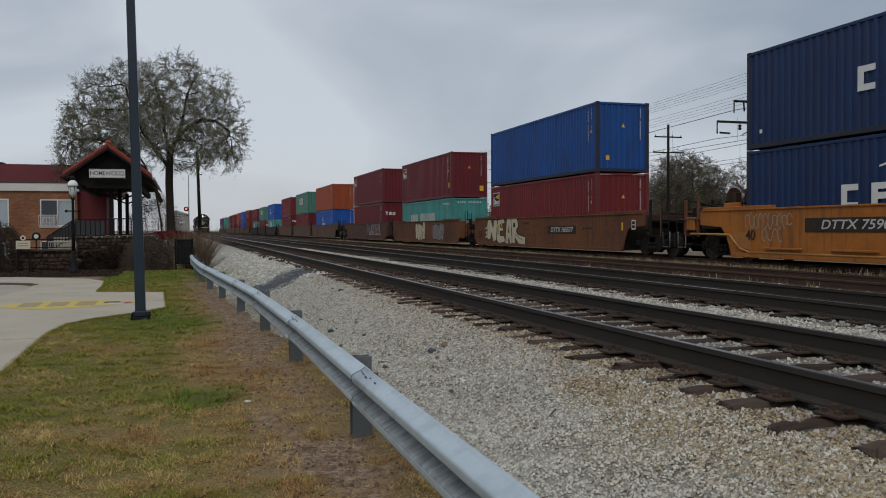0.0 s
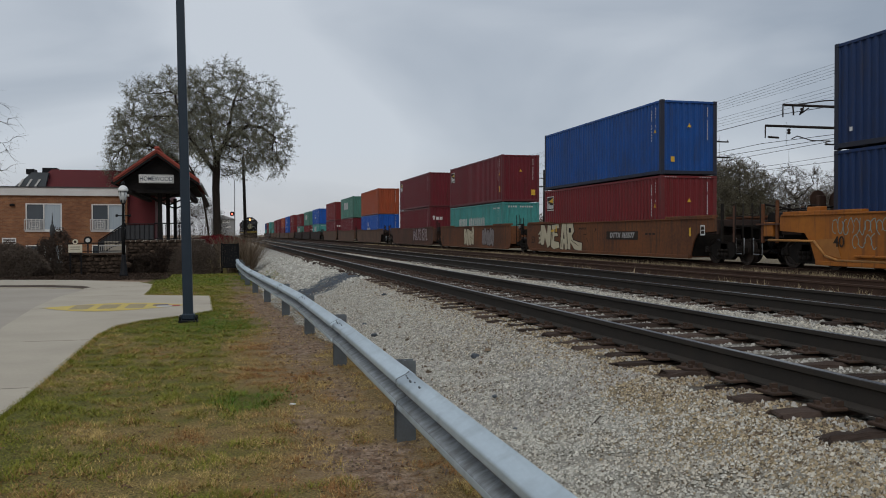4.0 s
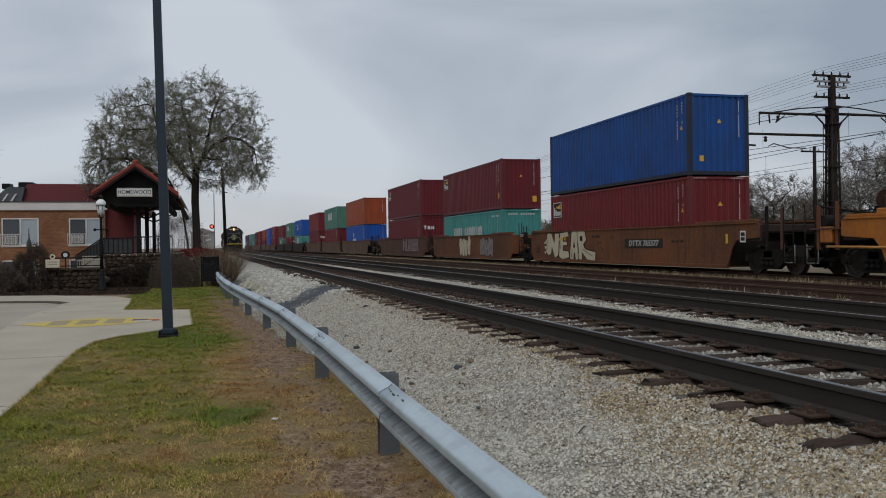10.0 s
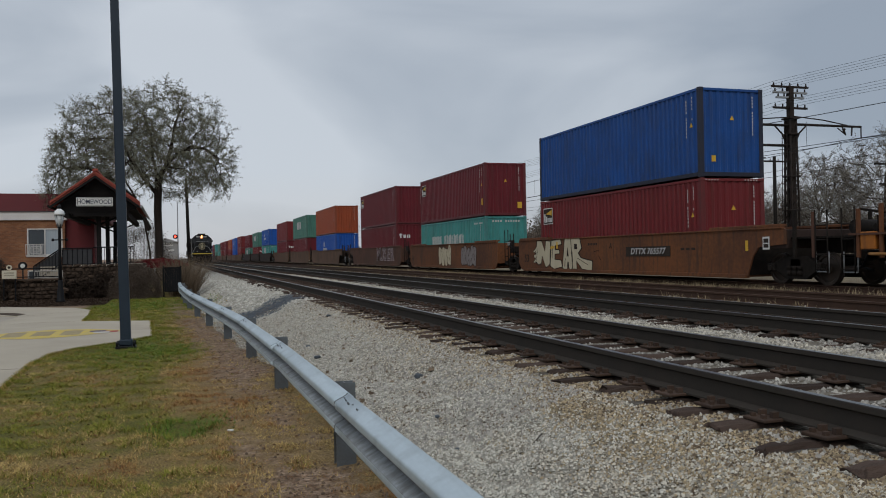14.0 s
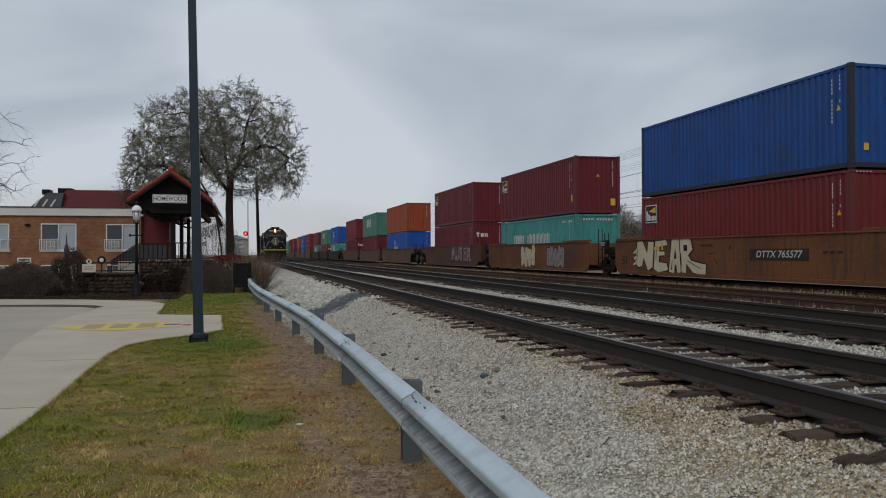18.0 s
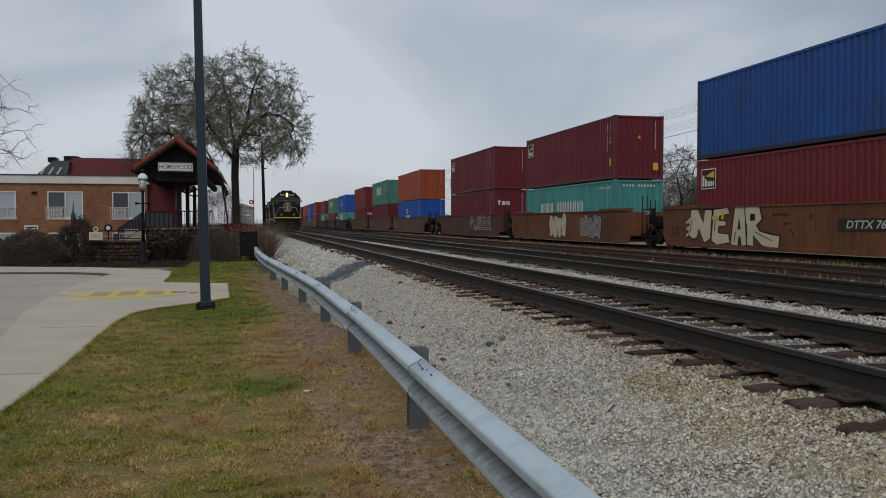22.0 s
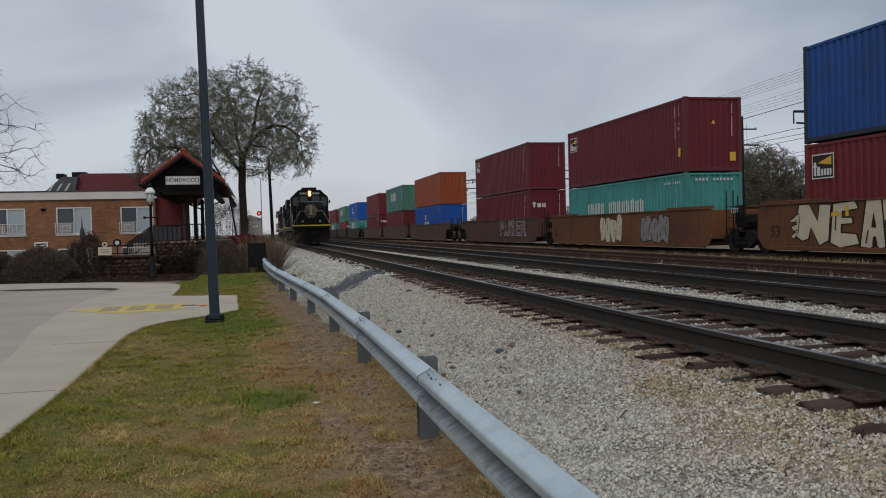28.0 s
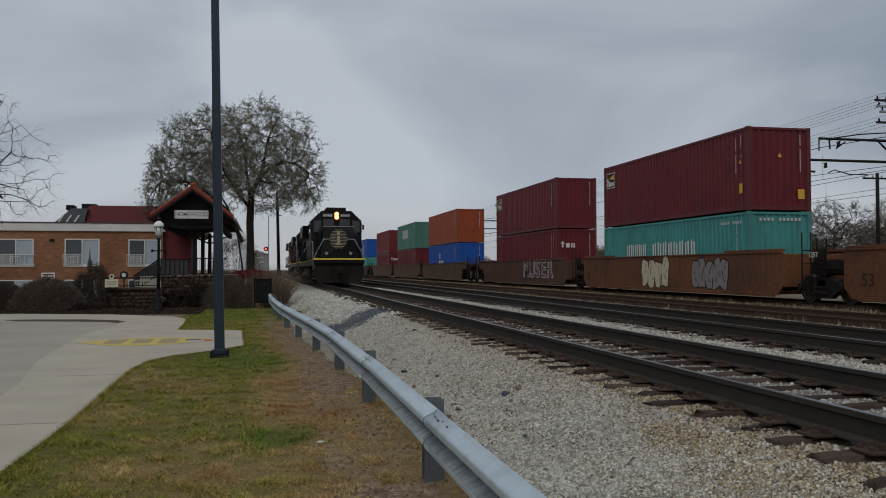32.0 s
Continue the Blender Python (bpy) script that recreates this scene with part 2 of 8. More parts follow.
M_HEADHALO = mat("headlight_halo_glow", (1.0, 0.36, 0.08), rough=0.4, bump=0.0, emit=1.6)
M_DITCH = mat("lamp_lens", (0.22, 0.235, 0.245), rough=0.2, bump=0.0)
M_REDGLOW = mat("red_signal_glow", (1.0, 0.05, 0.03), rough=0.4, bump=0.0, emit=6.0)
M_CABGLASS = mat("dark_cab_glass", (0.016, 0.018, 0.020), (0.03, 0.032, 0.034), 0.12, bump=0.0, spec=0.5)
M_EMBLEM = mat("cream_emblem_paint", (0.36, 0.32, 0.21), (0.24, 0.21, 0.14), 0.7, bump=0.0)
M_FROST = mat("frosted_globe", (0.75, 0.75, 0.73), (0.62, 0.62, 0.6), 0.35, bump=0.0)

# ---------------------------------------------------------------- building helpers


def obj(name, bm, material, smooth=False):
    me = bpy.data.meshes.new(name)
    bm.normal_update()
    bm.to_mesh(me)
    bm.free()
    for m in material if isinstance(material, (list, tuple)) else [material]:
        me.materials.append(m)
    if smooth:
        me.shade_smooth()
    return new(name, me)


def part(name, bm, material, parent, label="", smooth=False):
    o = obj(name, bm, material, smooth)
    o.parent = parent
    if label:
        tagged(o, label)
    return o


def share(name, me, parent, m=None, label=""):
    o = new(name, me)
    o.parent = parent
    if m is not None:
        o.matrix_basis = m
    if label:
        tagged(o, label)
    return o


def thing(name, m, label, category, group="", kind=""):
    e = new(name)
    e.empty_display_size = 0.3
    e.matrix_basis = m
    return tagged(e, label, category, group, kind)


def mesh_np(name, verts, faces, material, mats_idx=None):
    """Mesh from arrays of points and of equal-sided faces."""
    me = bpy.data.meshes.new(name)
    v, f = np.asarray(verts, dtype=np.float32), np.asarray(faces, dtype=np.int32)
    n, k = f.shape
    me.vertices.add(len(v))
    me.vertices.foreach_set("co", v.ravel())
    me.loops.add(n * k)
    me.loops.foreach_set("vertex_index", f.ravel())
    me.polygons.add(n)
    me.polygons.foreach_set("loop_start", np.arange(n, dtype=np.int32) * k)
    for m in material if isinstance(material, (list, tuple)) else [material]:
        me.materials.append(m)
    if mats_idx is not None:
        me.polygons.foreach_set("material_index", np.asarray(mats_idx, dtype=np.int32))
    me.update(calc_edges=True)
    return new(name, me)


def box(bm, x0, x1, y0, y1, z0, z1, bevel=0.0, mi=0):
    v = [bm.verts.new((x, y, z)) for z in (z0, z1) for y in (y0, y1) for x in (x0, x1)]
    fs = []
    for a in ((0, 2, 3, 1), (4, 5, 7, 6), (0, 1, 5, 4), (2, 6, 7, 3), (0, 4, 6, 2), (1, 3, 7, 5)):
        f = bm.faces.new([v[i] for i in a])
        f.material_index = mi
        fs.append(f)
    if bevel:
        es = {e for f in fs for e in f.edges}
        bmesh.ops.bevel(bm, geom=list(es), offset=bevel, segments=1, affect="EDGES")
    return bm


def tube(bm, p0, p1, r0, r1=None, seg=8, cap=True, mi=0):
    p0, p1 = Vector(p0), Vector(p1)
    r1 = r0 if r1 is None else r1
    d = (p1 - p0).normalized()
    a = d.orthogonal().normalized()
    b = d.cross(a)
    ring = []
    for p, r in ((p0, r0), (p1, r1)):
        ring.append([bm.verts.new(p + (a * math.cos(k * 2 * math.pi / seg) + b * math.sin(k * 2 * math.pi / seg)) * r) for k in range(seg)])
    for k in range(seg):
        f = bm.faces.new((ring[0][k], ring[0][(k + 1) % seg], ring[1][(k + 1) % seg], ring[1][k]))
        f.material_index = mi
        f.smooth = True
    if cap:
        for q in (ring[0][::-1], ring[1]):
            bm.faces.new(q).material_index = mi
    return bm


def path_tube(bm, pts, r, seg=6):
    for a, b in zip(pts, pts[1:]):
        tube(bm, a, b, r, r, seg)
    return bm


def lathe(bm, prof, seg=16, centre=(0, 0)):
    rings = []
    for r, z in prof:
        rings.append([bm.verts.new((centre[0] + r * math.cos(k * 2 * math.pi / seg), centre[1] + r * math.sin(k * 2 * math.pi / seg), z)) for k in range(seg)])
    for a, b in zip(rings, rings[1:]):
        for k in range(seg):
            bm.faces.new((a[k], a[(k + 1) % seg], b[(k + 1) % seg], b[k])).smooth = True
    bm.faces.new(rings[0][::-1])
    bm.faces.new(rings[-1])
    return bm


def extrude_profile(bm, prof, sweep, closed=True):
    """prof: (a, b) pairs; sweep: function list mapping (a, b) to points; joins consecutive stations."""
    rings = [[bm.verts.new(s(a, b)) for a, b in prof] for s in sweep]
    n = len(prof)
    for p, q in zip(rings, rings[1:]):
        for k in range(n if closed else n - 1):
            bm.faces.new((p[k], p[(k + 1) % n], q[(k + 1) % n], q[k]))
    if closed:
        bm.faces.new(rings[0][::-1])
        bm.faces.new(rings[-1])
    bmesh.ops.recalc_face_normals(bm, faces=bm.faces)
    return bm


def lettering(name, text, size, material, parent, m, bold=0.0, depth=0.002, label="", squeeze=1.0, slant=0.0):
    cu = bpy.data.curves.new(name, "FONT")
    cu.body, cu.size, cu.extrude, cu.offset, cu.shear = text, size, depth, bold, slant
    cu.align_x, cu.align_y = "CENTER", "CENTER"
    tmp = bpy.data.objects.new(name, cu)
    scene.collection.objects.link(tmp)
    dg = bpy.context.evaluated_depsgraph_get()
    me = bpy.data.meshes.new_from_object(tmp.evaluated_get(dg))
    bpy.data.objects.remove(tmp)
    bpy.data.curves.remove(cu)
    for v in me.vertices:
        v.co.x *= squeeze
    me.materials.clear()
    me.materials.append(material)
    return share(name, me, parent, m, label)


def rx(a=90):
    return pose(0, 0, 0, a)


FACE_CAM = pose(0, 0, 0, 90, 0, 0)         # text in the xz plane, read from -y
FACE_LEFT = pose(0, 0, 0, 90, 0, -90)      # text in the yz plane, read from -x

# ---------------------------------------------------------------- ground
RAIL_Z = 0.69
TRACKS = [(4.465, 0.69), (8.165, 0.69), (12.13, 0.625), (17.36, 0.55)]


# line of the guard rail
RAIL_LINE = [(1.19, -3), (1.19, 3), (1.19, 9), (1.12, 13.2), (0.96, 16.6), (0.74, 20.2), (0.56, 23.4), (0.42, 27), (0.34, 30.5), (0.32, 34.2)]


def rail_x(y):
    for (x0, y0), (x1, y1) in zip(RAIL_LINE, RAIL_LINE[1:]):
        if y0 <= y <= y1:
            return x0 + (x1 - x0) * (y - y0) / (y1 - y0)
    return RAIL_LINE[-1][0]


def smooth01(v, a, b):
    k = max(0.0, min(1.0, (v - a) / (b - a)))
    return k * k * (3 - 2 * k)


def ground_z(x, y):
    z = 0.0
    pts = [(-900, 0.0), (1.0, 0.0), (1.45, 0.02), (2.2, 0.13), (2.9, 0.385), (3.15, 0.436), (3.4, 0.452), (5.5, 0.456), (5.7, 0.452), (6.0, 0.475), (6.7, 0.475), (6.95, 0.46), (9.4, 0.46), (9.9, 0.42), (10.6, 0.43), (13.6, 0.43), (14.6, 0.33), (20, 0.34), (24, 0.2), (900, 0.2)]
    for (x0, z0), (x1, z1) in zip(pts, pts[1:]):
        if x0 <= x <= x1:
            z = z0 + (z1 - z0) * (x - x0) / (x1 - x0)
            break
    if y < 80:
        z += (0.009 if 2.9 < x < 5.9 else 0.03) * noise.noise((x * 0.9, y * 0.9, 3.1)) * (1 if abs(x) < 40 else 0)
        if 1.3 < x < 3.2:
            z += (1 - smooth01(x, 2.6, 3.0)) * (0.05 * noise.noise((x * 1.7, y * 1.3, 7.7)) + 0.03 * noise.noise((x * 4.5, y * 3.5, 2.7)))
    if x < -0.2 and y < 34:
        z = min(z, 0.005)
    # raised crossing apron past the lawn
    if y > 22 and 1.2 < x < 3.4:
        k = min(1, (y - 22) / 4) * min(1, (x - 1.2) / 0.6)
        z = max(z, 0.40 * k)
    return z


def greenness(x, y):
    """1 green turf, 0 dry turf."""
    if x > 2 or y > 60:
        return 0.05
    g = 0.55 + 0.8 * noise.noise((x * 0.6, y * 0.45, 1.0)) + 0.7 * noise.noise((x * 1.6, y * 1.2, 5.0)) + 0.7 * noise.noise((x * 5, y * 4, 2.0)) + 0.5 * noise.noise((x * 11, y * 8, 4.0))
    g += 0.55 * math.exp(-(((x + 1.75) / 0.35) ** 2 + ((y - 5.6) / 1.3) ** 2))
    g += 1.6 * math.exp(-(((x - 0.12) / 0.26) ** 2 + ((y - 8.1) / 0.42) ** 2))
    g += 0.5 * math.exp(-(((x + 0.5) / 0.8) ** 2 + ((y - 15.5) / 2.0) ** 2))
    g += 0.25 * math.exp(-(((x + 1.9) / 0.5) ** 2 + ((y - 9.5) / 4) ** 2))
    g += 0.5 * math.exp(-(((y - 29) / 7) ** 2))
    g -= 0.7 * math.exp(-(((x - 0.6) / 0.5) ** 2)) if y < 24 else 0
    g -= 0.5 * math.exp(-(((x + 0.45) / 0.8) ** 2 + ((y - 6.0) / 0.8) ** 2))
    g -= 0.35 * math.exp(-(((x + 0.2) / 0.5) ** 2 + ((y - 10.6) / 0.9) ** 2))
    g -= 0.9 * smooth01(x, 0.95, 1.2)
    return max(0.0, min(1.0, g + 0.8 * freshness(x, y)))


def freshness(x, y):
    """Lush green tufts."""
    k = math.exp(-(((x - 0.2) / 0.34) ** 4 + ((y - 8.05) / 0.42) ** 2))
    k = max(k, 0.5 * math.exp(-(((x + 0.5) / 0.8) ** 2 + ((y - 15.3) / 1.8) ** 2)), 0.32 * math.exp(-(((y - 30.5) / 3.5) ** 2)))
    return min(1.0, k * (0.75 + 0.9 * noise.noise((x * 4, y * 3, 9))))


def dirtness(x, y):
    d = 0.95 * math.exp(-(((x - 0.95) / 0.42) ** 2)) + 0.35 * noise.noise((x * 1.2, y * 0.8, 9.0)) - 0.15
    d += 0.7 * math.exp(-(((x - 0.65) / 0.3) ** 2 + ((y - 7.4) / 0.7) ** 2))
    d *= 0.25 + 1.1 * smooth01(noise.noise((x * 2.6, y * 1.5, 4.4)) + 0.4 * noise.noise((x * 7, y * 6, 4.4)), -0.3, 0.25)
    if x < -2.7 and y > 28.5:
        return 1.0
    d -= 0.8 * freshness(x, y)
    if 11 < y < 34:
        d += 0.9 * math.exp(-(((x - rail_x(y) + 0.25) / 0.4) ** 2))
    return max(0.0, min(1.0, d)) if x < 1.9 else 0.0


def ground_material():
    m = bpy.data.materials.new("ground_turf_dirt_ballast")
    m.use_nodes = True
    nt = m.node_tree
    N, L = nt.nodes.new, nt.links.new
    b = nt.nodes["Principled BSDF"]
    b.inputs["Roughness"].default_value, b.inputs["Specular IOR Level"].default_value = 0.95, 0.2
    co = N("ShaderNodeTexCoord")

    def nz(s, d=5.0):
        n = N("ShaderNodeTexNoise")
        n.inputs["Scale"].default_value, n.inputs["Detail"].default_value = s, d
        L(co.outputs["Object"], n.inputs["Vector"])
        return n.outputs["Fac"]

    def mixc(f, a, c):
        x = N("ShaderNodeMixRGB")
        if isinstance(f, float):
            x.inputs[0].default_value = f
        else:
            L(f, x.inputs[0])
        for i, q in ((1, a), (2, c)):
            if isinstance(q, tuple):
                x.inputs[i].default_value = (*q, 1)
            else:
                L(q, x.inputs[i])
        return x.outputs[0]

    def rng(v, lo, hi):
        r = N("ShaderNodeMapRange")
        r.inputs[1].default_value, r.inputs[2].default_value = lo, hi
        L(v, r.inputs[0])
        return r.outputs[0]

    def attr(n):
        a = N("ShaderNodeAttribute")
        a.attribute_name = n
        return a.outputs["Fac"]

    fine, mid = rng(nz(70), 0.35, 0.65), rng(nz(9), 0.35, 0.65)
    green = mixc(fine, (0.034, 0.034, 0.006), (0.16, 0.15, 0.026))
    dry = mixc(fine, (0.08, 0.05, 0.018), (0.33, 0.225, 0.088))
    turf = mixc(attr("green"), dry, green)
    dirt = mixc(mid, (0.19, 0.11, 0.062), (0.41, 0.295, 0.21))
    dirt = mixc(rng(nz(38), 0.4, 0.6), mixc(0.55, dirt, (0.06, 0.04, 0.025)), dirt)
    soil = mixc(attr("dirt"), turf, dirt)
    vor = N("ShaderNodeTexVoronoi")
    vor.inputs["Scale"].default_value = 42.0
    L(co.outputs["Object"], vor.inputs["Vector"])
    bw = N("ShaderNodeRGBToBW")
    L(vor.outputs["Color"], bw.inputs[0])
    stone = mixc(bw.outputs[0], (0.105, 0.094, 0.075), (0.42, 0.39, 0.325))
    stone = mixc(attr("tan"), stone, mixc(bw.outputs[0], (0.10, 0.076, 0.05), (0.30, 0.235, 0.155)))
    stone = mixc(attr("dark"), stone, mixc(bw.outputs[0], (0.018, 0.018, 0.018), (0.085, 0.085, 0.085)))
    patch = rng(nz(1.6, 8.0), 0.40, 0.56)
    stone = mixc(patch, mixc(0.55, stone, (0.17, 0.135, 0.095)), stone)
    stone = mixc(attr("sand"), stone, mixc(rng(nz(5, 6.0), 0.38, 0.62), (0.26, 0.23, 0.185), (0.50, 0.47, 0.41)))
    all_ = mixc(attr("stone"), soil, stone)
    L(all_, b.inputs["Base Color"])
    bp = N("ShaderNodeBump")
    bp.inputs["Strength"].default_value, bp.inputs["Distance"].default_value = 0.6, 0.03
    L(vor.outputs["Distance"], bp.inputs["Height"])
    L(bp.outputs[0], b.inputs["Normal"])
    return m


def steps(a, b, s):
    return list(np.arange(a, b, s))


def dark_spill(x, y):
    """A spill of dark trap rock across the slope."""
    w = smooth01(x, 1.0, 1.5) * (1 - smooth01(x, 3.2, 3.7))
    wob = 0.5 * noise.noise((x * 2.2, y * 0.8, 2))
    a = math.exp(-(((y - 20.8 - 1.2 * (x - 1.3) + wob) / 1.35) ** 4))
    b = 0.55 * math.exp(-(((y - 29.5 - 1.5 * (x - 2) + wob) / 1.2) ** 4))
    return w * max(a, b)


def tanness(x, y):
    return max(0.0, min(1.0, smooth01(x + 0.45 * noise.noise((y * 0.7, x * 0.8, 4)) + 0.3 * (1 - smooth01(y, 4, 6)), 2.6, 3.1) * (0.68 + 0.32 * smooth01(noise.noise((x * 1.1, y * 0.5, 8)), -0.25, 0.3)) * (1 - smooth01(x, 3.6, 4.2)) * (1 - smooth01(y, 9, 17) * 0.7)))


def stone_edge(y):
    """Where ballast takes over from the lawn."""
    return (rail_x(max(-3, min(34, y))) + 0.06 + 0.30 * (1 - smooth01(y, 9.5, 14)) + 0.16 * noise.noise((y * 1.1, 0, 6))) if y < 45 else 1.2


def build_ground():
    xs = [-2500, -600, -200, -80, -40, -25, -18] + steps(-14, -5, 1.0) + steps(-5, 1.2, 0.2) + steps(1.2, 3.4, 0.11) + steps(3.4, 5.2, 0.2) + steps(5.2, 22, 0.6) + [22, 26, 32, 45, 60, 80, 140, 300, 900, 2500]
    ys = [-300, -60, -20, -8] + steps(-3, 26, 0.16) + steps(26, 50, 1.0) + steps(50, 120, 5) + [120, 150, 200, 300, 450, 700, 1200, 2500, 4500]
    V, A = [], {k: [] for k in ("green", "dirt", "tan", "dark", "stone", "sand")}
    for y in ys:
        for x in xs:
            V.append((x, y, ground_z(x, y)))
            A["green"].append(greenness(x, y))
            A["dirt"].append(dirtness(x, y))
            A["tan"].append(tanness(x, y))
            # the last term paints the shade under and behind the train into the ground
            A["dark"].append(max(0.75 * smooth01(x + 0.2 * noise.noise((y * 1.3, 0, 8)), 2.85, 3.2) * (1 - smooth01(x, 3.7, 3.9)) * (1 - smooth01(y, 8, 14)), 0.5 * max(smooth01(1.42 - abs(x - cx), 0, 0.2) for cx, _ in TRACKS[:2]), 0.2 * smooth01(x, 10.2, 10.8) * (1 - smooth01(x, 13, 13.6)), min(1, dark_spill(x, y) * 1.3), 0.85 * smooth01(x, 13.8, 15.6) * (1 - smooth01(x, 24, 30))))
            A["sand"].append(smooth01(y + noise.noise((x * 2, y, 1)), 21.5, 25) * (1 - smooth01(y, 60, 80)) * smooth01(x, 0.9, 1.4) * (1 - smooth01(x, 3.1, 3.5)))
            edge = stone_edge(y)
            A["stone"].append(smooth01(x, edge, edge + 0.3) * (1 - 0.4 * smooth01(x, 20, 23)))
    n = len(xs)
    F = [(j * n + i, j * n + i + 1, (j + 1) * n + i + 1, (j + 1) * n + i) for j in range(len(ys) - 1) for i in range(n - 1)]
    g = mesh_np("ground", V, F, ground_material())
    for k, vals in A.items():
        a = g.data.attributes.new(k, "FLOAT", "POINT")
        a.data.foreach_set("value", np.array(vals, dtype=np.float32))
    g.data.shade_smooth()
    return tagged(g, "lawn of green and dry turf running into pale railway ballast", "ground", kind="structure")


build_ground()

# ---------------------------------------------------------------- railway tracks


def rail_mesh(bm, x, z, y0, y1, inset=0):
    """Flat-bottomed rail along y, head up to z."""
    h = [(-0.036, 0), (0.036, 0), (0.036, -0.035), (0.010, -0.05), (0.009, -0.15), (0.07, -0.172), (0.07, -0.186), (-0.07, -0.186), (-0.07, -0.172), (-0.009, -0.15), (-0.010, -0.05), (-0.036, -0.035)]
    return extrude_profile(bm, h, [lambda a, b, y=y: (x + a, y, z + b) for y in (y0, y1)])


def tie_meshes():
    """Weathered ties: split along the grain, ends splintered and rounded."""
    rnd = random.Random(4)
    out = []
    for k in range(8):
        bm = bmesh.new()
        crack = rnd.uniform(-0.05, 0.05)
        prof = [(-0.098, -0.17), (-0.098, -0.04), (-0.074, -0.004), (crack - 0.014, 0.0), (crack, -0.03), (crack + 0.014, -0.004), (0.074, -0.006), (0.098, -0.04), (0.098, -0.17)]
        xs = [-1.3, -1.285, -1.14, -1.02, -0.9, -0.72, -0.45, -0.15, 0.15, 0.45, 0.72, 1.0, 1.24, 1.3]
        short = (rnd.uniform(-0.02, 0.12), rnd.uniform(0, 0.12))
        rings = []
        for i, x in enumerate(xs):
            end = i in (0, len(xs) - 1)
            pull = (short[0] if x < 0 else -short[1]) * (abs(x) > 0.9)
            ring = []
            for y, z in prof:
                q = Vector((x + pull + (rnd.uniform(-0.035, 0.02) * (1 if x > 0 else -1) if end else 0), y + rnd.uniform(-0.011, 0.011), z + (rnd.uniform(-0.022 if abs(x) > 0.9 else -0.014, 0.006) if z > -0.1 else 0)))
                if end:
                    q.y *= 0.96
                    q.z -= 0.008 if z > -0.1 else 0
                ring.append(bm.verts.new(q))
            rings.append(ring)
        n = len(prof)
        for a, b in zip(rings, rings[1:]):
            for j in range(n - 1):
                bm.faces.new((a[j], b[j], b[j + 1], a[j + 1]))
        bm.faces.new(rings[0])
        bm.faces.new(rings[-1][::-1])
        bmesh.ops.recalc_face_normals(bm, faces=bm.faces)
        me = bpy.data.meshes.new("tie")
        bm.to_mesh(me)
        bm.free()
        me.materials.append(M_TIE)
        out.append(me)
    return out


def plate_mesh():
    bm = bmesh.new()
    box(bm, -0.215, 0.215, -0.10, 0.10, 0.0, 0.022, bevel=0.005)
    for sx in (-1, 1):
        for sy in (-1, 1):
            box(bm, sx * 0.10 - 0.022, sx * 0.10 + 0.022, sy * 0.055 - 0.016, sy * 0.055 + 0.016, 0.0, 0.058)
            box(bm, sx * 0.175 - 0.014, sx * 0.175 + 0.014, sy * 0.05 - 0.014, sy * 0.05 + 0.014, 0.0, 0.045)
    me = bpy.data.meshes.new("tie_plate")
    bm.to_mesh(me)
    bm.free()
    me.materials.append(M_PLATE)
    return me


def track(k, cx, z, singles, rusty):
    rnd = random.Random(30 + k)
    t = thing("railway_track", pose(0, 0, 0), ["mainline track with polished rails on tarred timber ties", "second mainline track with worn dark rails on ballast",
              "rusty siding track edged with dry weeds", "freight track under the container train"][k], "railway track", "railway tracks", "structure")
    for s in (-1, 1):
        x = cx + s * 0.7525
        part("rail", rail_mesh(bmesh.new(), x, z, -40, 900), M_RUSTRAIL if rusty else M_RAIL, t)
        if not rusty:
            bm = bmesh.new()
            box(bm, x - 0.024, x + 0.024, -40, 900, z + 0.0005, z + 0.003)
            part("running_surface", bm, M_RAILTOP, t, "bright worn running surface")
    ztie = z - 0.186 - 0.012
    ties, plate = tie_meshes(), plate_mesh()
    y, n = 1.2, 0
    V, F = [], []
    while y < 260:
        yy = y + rnd.uniform(-0.03, 0.03)
        dx, rz, dz = rnd.uniform(-0.07, 0.10), rnd.uniform(-3.5, 3.5), rnd.uniform(-0.016, 0.006)
        if n < singles:
            share("tie", ties[rnd.randrange(8)], t, pose(cx + dx, yy, ztie + dz, 0, rnd.uniform(-0.6, 0.6), rz))
            if n < singles * 0.35:
                for s in (-1, 1):
                    share("tie_plate", plate, t, pose(cx + s * 0.7525, yy, ztie))
        else:
            b = len(V)
            for zz in (ztie - 0.17, ztie):
                for y2 in (yy - 0.115, yy + 0.115):
                    for x2 in (cx + dx - 1.3, cx + dx + 1.3):
                        V.append((x2, y2, zz))
            F += [(b + 4, b + 5, b + 7, b + 6), (b, b + 1, b + 5, b + 4), (b + 2, b + 6, b + 7, b + 3), (b, b + 4, b + 6, b + 2), (b + 1, b + 3, b + 7, b + 5)]
        n += 1
        y += 0.53
    for k2 in range(60):
        yy, dx = 1.2 - 0.53 * (k2 + 1), rnd.uniform(-0.06, 0.16)
        b = len(V)
        V += [(x2, y2, zz) for zz in (ztie - 0.17, ztie) for y2 in (yy - 0.115, yy + 0.115) for x2 in (cx + dx - 1.3, cx + dx + 1.3)]
        F += [(b + 4, b + 5, b + 7, b + 6), (b, b + 1, b + 5, b + 4), (b + 2, b + 6, b + 7, b + 3), (b, b + 4, b + 6, b + 2), (b + 1, b + 3, b + 7, b + 5)]
    far = mesh_np("distant_ties", V, F, M_TIE)
    far.parent = t
    tagged(far, kind="stuff")
    return t


